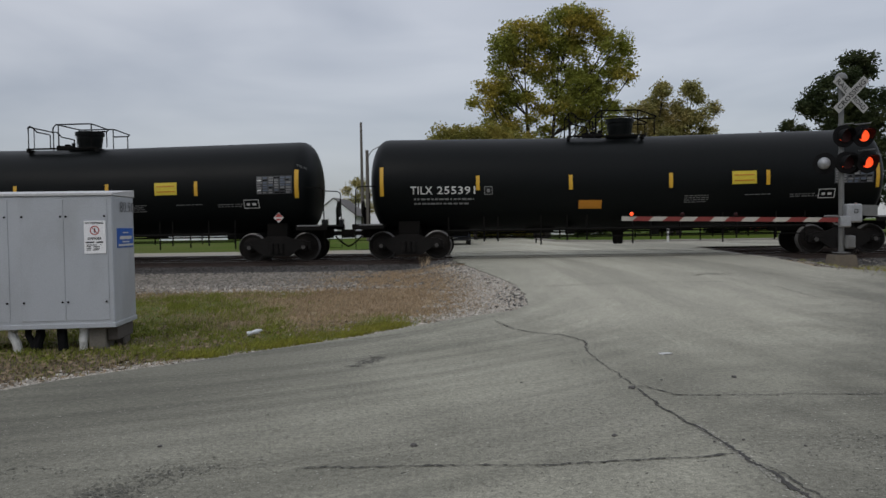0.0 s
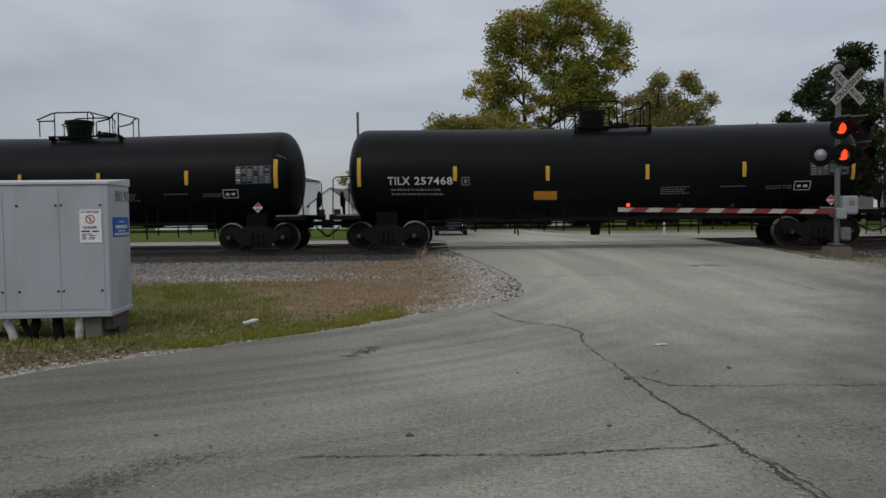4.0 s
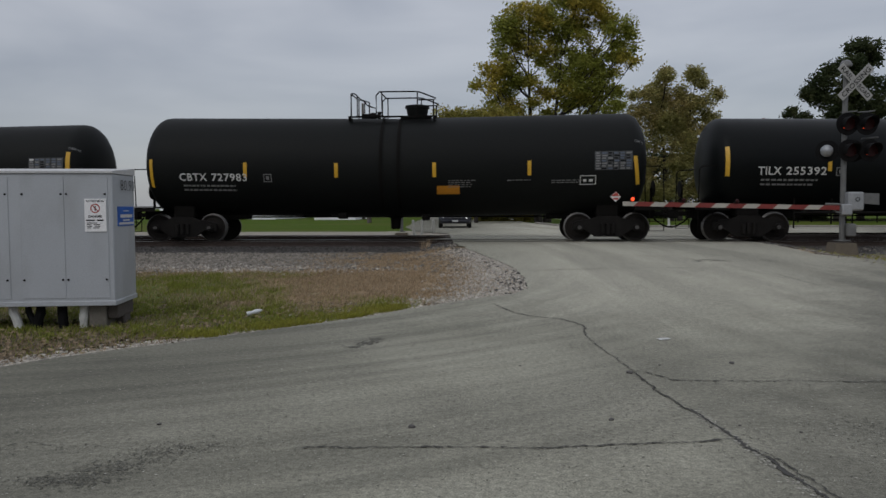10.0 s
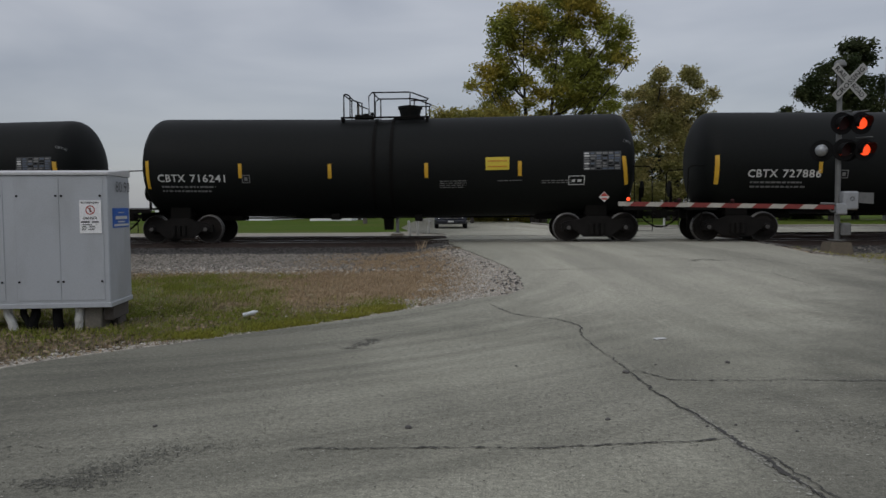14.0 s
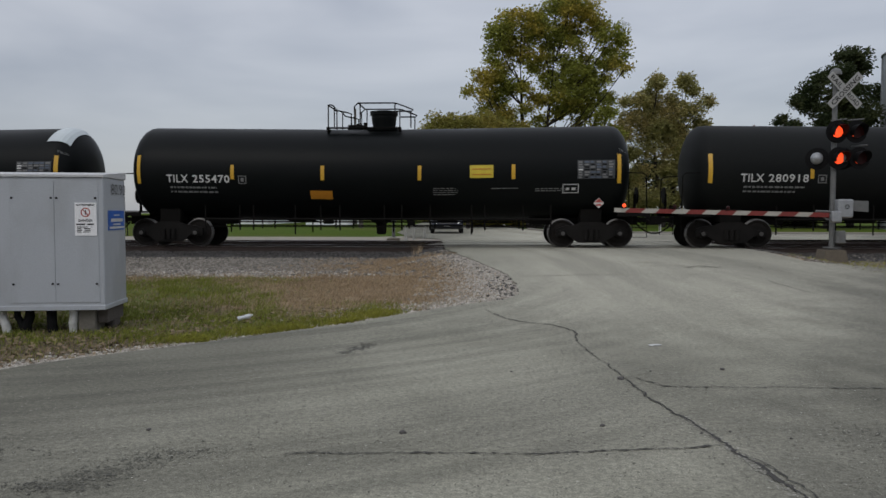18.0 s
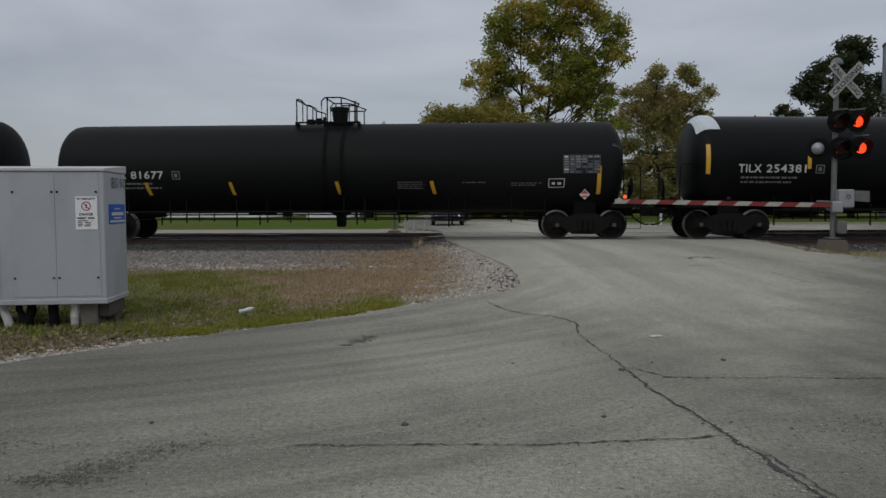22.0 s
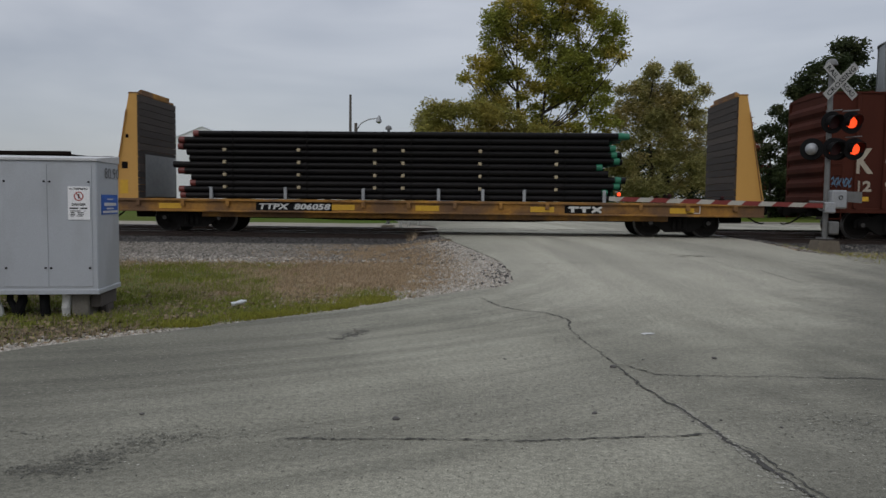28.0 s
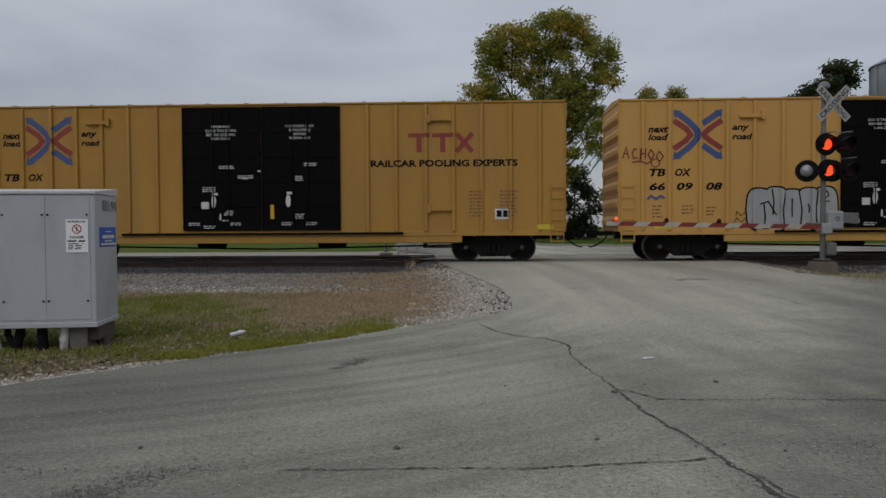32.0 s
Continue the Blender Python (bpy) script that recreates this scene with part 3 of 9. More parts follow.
def tank_shell(half, R, zc, sag, material):
    bm = bmesh.new()
    head = R * HEAD
    prof = [(-half, 0.02)]
    for k in range(1, 10):
        a = math.pi / 2 * k / 9
        prof.append((-half + head * (1 - math.cos(a) ** 0.85), R * math.sin(a) ** 0.85))
    for k in range(1, 16):
        prof.append((-half + head + (2 * (half - head)) * k / 16, R))
    prof += [(-s, r) for s, r in prof[9::-1]]
    lathe(bm, prof, "x", 48, 0, lambda s: Vector((0, 0, zc - sag * (1 - min(1, abs(s) / (half - head))))))
    return finish(bm, "tank", material, True)


def end_hoop(bm, x0, x1, z0, tall, w=0.75):
    """A bent guard rail, high at x0 and dropping to x1."""
    d = 1 if x1 > x0 else -1
    for y in (-w, w):
        tube(bm, [(x0, y, z0), (x0, y, z0 + tall - 0.03), (x0 + d * 0.06, y, z0 + tall), (x0 + d * 0.16, y, z0 + tall - 0.04), (x0 + d * 0.3, y, z0 + tall * 0.74), (x1 - d * 0.1, y, z0 + tall * 0.64), (x1, y, z0 + tall * 0.6), (x1, y, z0)], 0.024)
        tube(bm, [(x0 + d * 0.2, y, z0), (x0 + d * 0.2, y, z0 + tall * 0.88)], 0.018)
    tube(bm, [(x0, -w, z0 + tall - 0.02), (x0, w, z0 + tall - 0.02)], 0.022)


def long_hoop(bm, x0, x1, z0, tall, w=0.75):
    """A guard rail with a flat top that slopes down towards x1."""
    d = 1 if x1 > x0 else -1
    for y in (-w, w):
        tube(bm, [(x0 - d * 0.02, y, z0), (x0 - d * 0.03, y, z0 + tall * 0.85), (x0 + d * 0.08, y, z0 + tall), (x1 - d * 0.65, y, z0 + tall), (x1 - d * 0.5, y, z0 + tall * 0.97), (x1 + d * 0.02, y, z0 + tall * 0.72), (x1 - d * 0.04, y, z0 + tall * 0.66), (x1 - d * 0.55, y, z0 + tall * 0.66)], 0.024)
        for x in (x0 + d * 0.16, x1 - d * 0.58, x1 - d * 0.06):
            tube(bm, [(x, y, z0), (x, y, z0 + tall * (0.68 if abs(x - x1) < 0.2 else 0.98))], 0.02)
    tube(bm, [(x0 + d * 0.1, -w, z0 + tall), (x0 + d * 0.1, w, z0 + tall)], 0.022)


TABLE_GREY = surface("grimy_table_ground", (0.05, 0.053, 0.057), rough=0.6, scale=6, bump=0.02)
PATCH_PAINT = surface("pale_blue_white_paint", (0.55, 0.6, 0.61), (0.47, 0.52, 0.54), rough=0.5, scale=4)
PRINT_MATS = [WHITE_PAINT, GREY_PRINT, DATA_BLUE, RED_PRINT, TABLE_GREY, BLACK_PRINT]


def tank_car(mark, number, mid, span, style, label):
    """span: between the tall end stripes; style: options by letter."""
    half = span / 2 + (0.75 if "g" in style and "d" not in style else 0.5)
    ends = half + 0.87
    R, zc, sag = 1.52, 2.45, 0.09
    if "c" in style:
        R, zc = 1.64, 2.52
    if "g" in style:
        R, zc, sag = 1.48, 2.34, 0.0
    if "d" in style:
        R, zc, sag = 1.55, 2.5, 0.03
    shell = TANK_DUSTY if "u" in style else TANK_BLACK
    car = thing("tank_car", label, "tank wagon", "tank wagons of the train")
    part("tank", tank_shell(half, R, zc, sag, shell), None, car)

    def on(x, s, lift=0.008):
        a = s / R
        base = zc - sag * (1 - min(1, abs(x) / (half - R * HEAD)))
        r = R + lift
        if abs(x) > half - R * HEAD:
            k = min(1, (abs(x) - (half - R * HEAD)) / (R * HEAD))
            r = R * max(0.02, 1 - k ** (2 / 0.85)) ** 0.425 + lift
        return Vector((x, -r * math.cos(a), base + r * math.sin(a)))

    def place(x, z):
        return on(x, z - zc)

    # bottom sills, cradles and end platforms
    for s in (-1, 1):
        bm = bmesh.new()
        x0, x1 = sorted((s * (half - 3.2), s * (ends - 0.55)))
        box(bm, x0, x1, -0.33, 0.33, 0.72, 1.02, 0.02)
        xa, xb = sorted((s * (half - 1.65), s * (half - 0.95)))
        box(bm, xa, xb, -0.95, 0.95, 0.8, 1.25, 0.03)
        part("stub_sill", bm, STEEL_DARK, car)
    for s in (-1, 1):
        bm = bmesh.new()
        x0, x1 = sorted((s * (half - 0.55), s * (ends - 0.4)))
        box(bm, x0, x1, -1.5, 1.5, 1.1, 1.16, 0.01)
        box(bm, x0, x1, -1.52, -1.46, 1.0, 1.17)
        box(bm, x0, x1, 1.46, 1.52, 1.0, 1.17)
        for y in (-1.45, 1.45):
            xs_ = s * (ends - 0.5)
            tube(bm, [(xs_, y, 1.1), (xs_ - s * 0.03, y, 2.28), (xs_ - s * 0.12, y, 2.36), (s * (half - 0.25), y * 0.86, 2.38)], 0.02)
            for z in (0.35, 0.65):
                tube(bm, [(s * (ends - 0.95), y, 1.1), (s * (ends - 0.95), y, z), (s * (ends - 0.5), y, z), (s * (ends - 0.5), y, 1.1)], 0.016)
        rod(bm, (s * (ends - 0.45), 0.6, 1.7), (s * (ends - 0.4), 0.6, 1.7), 0.28, seg=18)
        tube(bm, [(s * (ends - 0.48), 0.6, 1.15), (s * (ends - 0.48), 0.6, 1.75)], 0.05)
        part("end_platform", bm, STEEL_DARK, car, "narrow end platform with bent handrails")
    for s in (-1, 1):
        bm = bmesh.new()
        x0 = s * (half - 0.5)
        patch(bm, min(x0, x0 + s * 0.75), max(x0, x0 + s * 0.75), 1.125, 1.165, lambda x, z: Vector((x, -1.527, z)), nz=1)
        part("sill_stripe", bm, GREY_PRINT, car, "worn white edge of the end platform")

    # side pipe rails with hangers, outlet and brake gear below
    if "n" not in style:
        for y in (-1.28, 1.28):
            bm = bmesh.new()
            for z, r in ((0.66, 0.02), (0.9, 0.045)):
                tube(bm, [(-half + 2.6, y, z), (half - 2.6, y, z)], r)
            n = 13
            for i in range(n):
                x = -half + 2.6 + (2 * half - 5.2) * (i + 0.3 * math.sin(i * 2.3)) / (n - 1)
                x = max(-half + 2.6, min(half - 2.6, x))
                tube(bm, [(x, y, 1.35), (x, y, 0.55 if i % 3 else 0.42)], 0.026)
            part("side_rail", bm, STEEL_DARK, car)
    bm = bmesh.new()
    lathe(bm, [(0.38, 0.12), (0.4, 0.16), (0.75, 0.18), (0.8, 0.34), (1.0, 0.36)], "z", 16)
    for x, y, l in ((-2.6, -0.35, 0.9), (2.2, 0.45, 0.7)):
        rod(bm, (x - l / 2, y, 0.93), (x + l / 2, y, 0.93), 0.14, seg=14)
    box(bm, -1.8, -1.5, -0.9, -0.6, 0.74, 0.95, 0.03)
    box(bm, 0.95, 1.2, -0.8, -0.55, 0.68, 0.9, 0.03)
    tube(bm, [(-half + 2.2, 0.2, 0.8), (half - 2.2, 0.2, 0.8)], 0.03)
    part("brake_gear", bm, STEEL_DARK, car, "bottom outlet with brake cylinders and pipes")

    # loading platform on top
    k = -1 if "m" in style else 1
    zt = zc + R - sag
    bm = bmesh.new()
    xd = {"c": 0.75, "g": 0.0}.get(next((c for c in style if c in "cg"), ""), 0.1) * k
    rd, hd = (0.36, 0.42) if "c" in style else (0.27, 0.55) if "g" in style else (0.42, 0.6)
    lathe(bm, [(zt - 0.1, rd * 0.86), (zt + 0.1, rd * 0.9), (zt + hd * 0.6, rd), (zt + hd * 0.78, rd), (zt + hd * 0.8, rd + 0.05), (zt + hd, rd + 0.05), (zt + hd + 0.03, rd * 0.7)], "z", 22)
    for v in bm.verts:
        v.co.x += xd
    box(bm, xd - 0.5, xd + 0.5, -0.5, 0.5, zt - 0.05, zt + 0.03, 0.01)
    part("manway", bm, shell, car, "round black manway housing")
    bm = bmesh.new()
    a, b = sorted(((-1.45 if "c" in style else -1.35 if "g" in style else -1.7) * k, (1.42 if "c" in style else 0.78 if "g" in style else 0.75) * k))
    box(bm, a, b, -0.8, -0.62, zt - 0.02, zt + 0.02)
    box(bm, a, b, 0.62, 0.8, zt - 0.02, zt + 0.02)
    for x in (a + 0.05, b - 0.05):
        box(bm, x - 0.04, x + 0.04, -0.8, 0.8, zt - 0.12, zt - 0.02)
    part("walkway", bm, STEEL_DARK, car)
    bm = bmesh.new()
    lo0, lo1, hi0, hi1 = (-1.35, -0.75, -0.5, 1.4) if "c" in style else (-1.3, -0.65, -0.45, 0.75) if "g" in style else (-1.64, -0.88, -0.75, 1.13)
    end_hoop(bm, lo0 * k, lo1 * k, zt, 0.76)
    part("guard_rail", bm, STEEL_DARK, car, "bent end guard rail")
    bm = bmesh.new()
    long_hoop(bm, hi0 * k, hi1 * k, zt, 0.8)
    part("guard_rail", bm, STEEL_DARK, car, "long sloping guard rail")
    bm = bmesh.new()
    for x, r, h in ((-1.0 * k, 0.14, 0.18), (-0.75 * k, 0.1, 0.22), (-0.55 * k, 0.06, 0.26)):
        rod(bm, (x, 0.1, zt - 0.05), (x, 0.1, zt + h), r, seg=12)
    rod(bm, (-1.1 * k, 0.05, zt + 0.1), (-0.5 * k, 0.05, zt + 0.1), 0.07, seg=10)
    part("valves", bm, STEEL_DARK, car)
    # ladder strips round the middle
    if "c" in style or "u" in style:
        for x in (-0.28, 0.28):
            bm = bmesh.new()
            for j in range(22):
                s0, s1 = -1.55 + j * 0.17, -1.55 + (j + 1) * 0.17
                v = [bm.verts.new(on(x + d, s, l)) for d, s, l in ((-0.05, s0, 0.04), (0.05, s0, 0.04), (0.05, s1, 0.04), (-0.05, s1, 0.04))]
                bm.faces.new(v)
            part("ladder_strip", bm, STEEL_DARK, car)

    # reflective stripes
    for i, u in enumerate((0, 0.147, 0.308, 0.509, 0.686, 0.99) if span > 17 else (0, 0.212, 0.405, 0.59, 0.795, 1) if span < 15 else (0, 0.2, 0.39, 0.592, 0.785, 1)):
        x = -span / 2 + span * u
        bm = bmesh.new()
        tall = i in (0, 5)
        dz = (-0.4 if tall else -0.42) if "d" in style else (-0.55 if tall else -0.7) if "g" in style else (-0.36 if tall else -0.15) if "c" in style else 0
        lean = -0.05 if "g" in style and not tall and "d" not in style else -0.06 if "c" in style and i == 5 else 0.0
        za, zb, hw = (zc - 0.42 + dz, zc + 0.52 + dz, 0.062) if tall else (zc - 0.24 + dz, zc + 0.22 + dz, 0.058)
        rows_ = [(x + lean * (2 * j / 8 - 1) + e * hw, za + (zb - za) * j / 8) for j in range(9) for e in (-1, 1)]
        paint(bm, rows_, [(2 * j, 2 * j + 1, 2 * j + 3, 2 * j + 2) for j in range(8)], place)
        part("reflective_stripe", bm, YELLOW, car, "yellow reflective stripe")

    # reporting mark and number, data lines
    zl = zc - (0.53 if "c" in style else 0.36)
    bm = bmesh.new()
    x0 = -span / 2 + (0.022 if number == "716241" else 0.06) * span
    wide = 2.1 if "c" not in style else 2.25
    cut = wide * (0.4 if "c" in style or "g" in style else 0.335)
    co, fc = lettering(mark, cut, 0.25, 1.08, 0.0, 0.012)
    paint(bm, co + (x0, zl), fc, place)
    part("reporting_mark", bm, WHITE_PAINT, car, "white stencilled reporting mark")
    bm = bmesh.new()
    co, fc = lettering(number, wide * 0.91 - cut, 0.25, 1.08, 0.0, 0.012)
    paint(bm, co + (x0 + cut + wide * 0.07, zl), fc, place)
    part("wagon_number", bm, WHITE_PAINT, car, "white stencilled wagon number")
    bm = bmesh.new()
    bars(bm, x0 + 0.1, x0 + 2.05, zl - 0.13, 2, place, 0.06, 0.15, 1, int(number[-2:]))
    tagged(part("weight_lines", bm, PRINT_MATS, car, "small grey stencilled weight lines"), kind="stuff")
    if span > 15:
        bm = bmesh.new()
        xc = x0 + wide + (0.5 if "c" in style else 0.24)
        for a, b, c, d in ((0, 0.26, 0, 0.025), (0, 0.26, 0.235, 0.26), (0, 0.025, 0, 0.26), (0.235, 0.26, 0, 0.26), (0.08, 0.18, 0.07, 0.19)):
            patch(bm, xc + a, xc + b, zl - 0.02 + c, zl - 0.02 + d, place, 1, nz=1)
        part("stencil_box", bm, PRINT_MATS, car)
    bm = bmesh.new()
    for u, dz, rows_, w in ((0.62, -0.5, 4, 0.9), (0.74, -0.52, 1, 0.9), (0.83, -0.55, 2, 1.0)):
        bars(bm, -span / 2 + u * span, -span / 2 + u * span + w, zc + dz, rows_, place, 0.025, 0.07, 1, int(number[-2:]) + rows_)
    tagged(part("data_lines", bm, PRINT_MATS, car, "small grey stencilled data lines"), kind="stuff")
    # qualification table near one end
    bm = bmesh.new()
    x1, wt_ = span / 2 - 1.3, 1.16
    patch(bm, x1, x1 + wt_, zc - 0.26, zc + 0.32, place, 4, nz=6)
    trnd = random.Random(int(number[-3:]))
    for j in range(7):
        z = zc - 0.235 + j * 0.079
        for i in range(6):
            xa, xb = x1 + 0.03 + i * 0.187, x1 + 0.03 + i * 0.187 + trnd.uniform(0.1, 0.17)
            patch(bm, xa, xb, z, z + 0.045, lambda x, z_: on(x, z_ - zc, 0.014), trnd.choice((1, 1, 2, 2, 5)) if i else trnd.choice((0, 1, 1)), nz=1)
    for i in (1, 3, 4, 5):
        patch(bm, x1 + 0.003 + i * 0.187, x1 + 0.015 + i * 0.187, zc - 0.26, zc + 0.32, lambda x, z_: on(x, z_ - zc, 0.016), 5, nz=6)
    part("test_table", bm, PRINT_MATS, car, "printed table of test dates")
    bm = bmesh.new()
    xa = span / 2 - 1.75
    for a, b, c, d in ((0, 0.5, 0, 0.022), (0, 0.5, 0.278, 0.3), (0, 0.022, 0, 0.3), (0.478, 0.5, 0, 0.3), (0.1, 0.2, 0.1, 0.18), (0.28, 0.4, 0.1, 0.18)):
        patch(bm, xa + a, xa + b, zc - 0.72 + c, zc - 0.72 + d, place, 0, nz=1)
    part("stencil_frame", bm, PRINT_MATS, car)
    bm = bmesh.new()
    co, fc = lettering(mark, 0.3, 0.085, 1.0, 0.0, 0.0)
    paint(bm, co + (half - R * HEAD + 0.12, 0.62), fc, lambda x, z: on(x, z, 0.012))
    part("head_mark", bm, GREY_PRINT, car, "small mark on the tank's head")
    # hazard diamond on a stand-off board
    bm = bmesh.new()
    xh, zh, r = span / 2 - 0.62, 1.42, 0.165
    yh = -1.42
    prism(bm, [(xh - r, zh), (xh, zh - r), (xh + r, zh), (xh, zh + r)], yh, yh + 0.012)
    rod(bm, (xh, yh + 0.012, zh), (xh, yh + 0.4, zh + 0.05), 0.02, seg=6, mi=1)
    board = part("hazard_diamond", bm, [WHITE_PAINT, STEEL_DARK], car, "red and white hazard diamond")
    bm = bmesh.new()
    fp = lambda x, z: Vector((x, yh - 0.004, z))
    paint(bm, [(xh - r * 0.8, zh + 0.02), (xh + r * 0.8, zh + 0.02), (xh, zh + r * 0.9)], [(0, 1, 2)], fp)
    patch(bm, xh - 0.08, xh + 0.08, zh - 0.09, zh - 0.03, fp, 0, nz=1)
    part("diamond_print", bm, RED_PRINT, board)
    # placards
    if "o" in style:
        bm = bmesh.new()
        u = -span / 2 + span * (0.43 if number == "255391" else 0.62 if "c" in style else 0.336 if span < 15 else 0.386)
        patch(bm, u - 0.36, u + 0.36, zc - 0.88 - 0.1 * ("c" in style), zc - 0.58 - 0.1 * ("c" in style), place, nz=3)
        part("placard", bm, ORANGE, car, "plain orange placard")
    if "y" in style:
        bm = bmesh.new()
        u = -span / 2 + span * (0.738 if number == "255391" else 0.72 if "c" not in style else 0.739)
        zc_ = zc - 0.17
        patch(bm, u - 0.37, u + 0.37, zc_ - 0.02, zc_ + 0.38, place, 0, nz=3)
        for j in range(2):
            patch(bm, u - 0.3, u + 0.3, zc_ + 0.07 + j * 0.17, zc_ + 0.105 + j * 0.17, lambda x, z: on(x, z - zc, 0.014), 1, nz=1)
        part("placard", bm, [YELLOW_PALE, ORANGE], car, "yellow placard with two lines of print")
    if "w" in style:
        for s in (1, -1):
            bm = bmesh.new()
            xw = half - R * HEAD
            rows_ = []
            for j in range(9):
                v = j / 8
                a0 = xw - 0.3 * (1 - v) ** 0.7
                for i in range(7):
                    rows_.append((s * (a0 + (xw + R * HEAD * 0.62 - a0) * i / 6), radians(40 + 62 * v) * R))
            paint(bm, rows_, [(j * 7 + i, j * 7 + i + 1, (j + 1) * 7 + i + 1, (j + 1) * 7 + i) for j in range(8) for i in range(6)], lambda x, z: on(x, z, 0.03), 0)
            part("painted_patch", bm, PATCH_PAINT, car, "pale patch of paint on the tank's shoulder")
    for s in (-1, 1):
        truck(car, s * (half - 1.3))
    couplers(car, ends)
    return car, mid


# mark, number, middle of the wagon at the start, span between end stripes, style
TANKS = [("TILX", "255391", 4.25, 15.3, "oy"), ("TILX", "255381", -13.8, 15.3, "oy"), ("TILX", "255432", -31.97, 15.3, "oy"), ("TILX", "257468", -49.97, 15.3, "om"),
         ("TILX", "264160", -67.41, 14.2, "om"), ("TILX", "263899", -84.37, 14.2, "o"), ("TILX", "255388", -101.81, 15.25, "oy"), ("TILX", "255392", -120.11, 15.3, "oy"),
         ("CBTX", "727983", -138.27, 15.45, "ocun"), ("GBRX", "700956", -156.48, 15.3, "yun"), ("CBTX", "727886", -174.77, 15.5, "ocunm"), ("CBTX", "716241", -192.92, 15.2, "ycun"),
         ("CBTX", "727988", -211.19, 15.3, "ocunm"), ("TILX", "280918", -229.37, 15.4, "oum"), ("TILX", "255470", -247.55, 15.35, "oy"), ("TILX", "254572", -265.62, 15.3, "w"),
         ("TILX", "254381", -283.9, 15.3, "wm"), ("GATX", "81677", -303.32, 17.2, "gu"), ("DBCX", "200794", -321.19, 12.1, "dguny")]
train = []
for mark, number, mid, span, style in TANKS:
    what = "dusty black" if "u" in style else "glossy black"
    extra = " with pale paint on its shoulders" if "w" in style else " with an orange placard" if "o" in style else " with a yellow placard" if "y" in style else ""
    train.append(tank_car(mark, number, mid, span, style, what + (" short" if "d" in style else " long" if "g" in style else "") + " steel tank wagon" + extra))


# ---- the signal cabinet on the verge ----
BLOCK = surface("dark_concrete_block", (0.17, 0.155, 0.13), (0.1, 0.092, 0.078), rough=0.9, scale=6, fine=45, bump=0.3)
NOTICE_WHITE = surface("clean_white_notice", (0.8, 0.8, 0.8), (0.72, 0.72, 0.73), rough=0.4, scale=4, bump=0.01)
FIGURE_GREY = surface("worn_dark_stencil", (0.05, 0.05, 0.05), (0.14, 0.14, 0.14), rough=0.7, scale=9, bump=0.02)
PIPE_WHITE = surface("pale_plastic_conduit", (0.62, 0.62, 0.6), (0.45, 0.45, 0.43), rough=0.5, scale=6, bump=0.03)


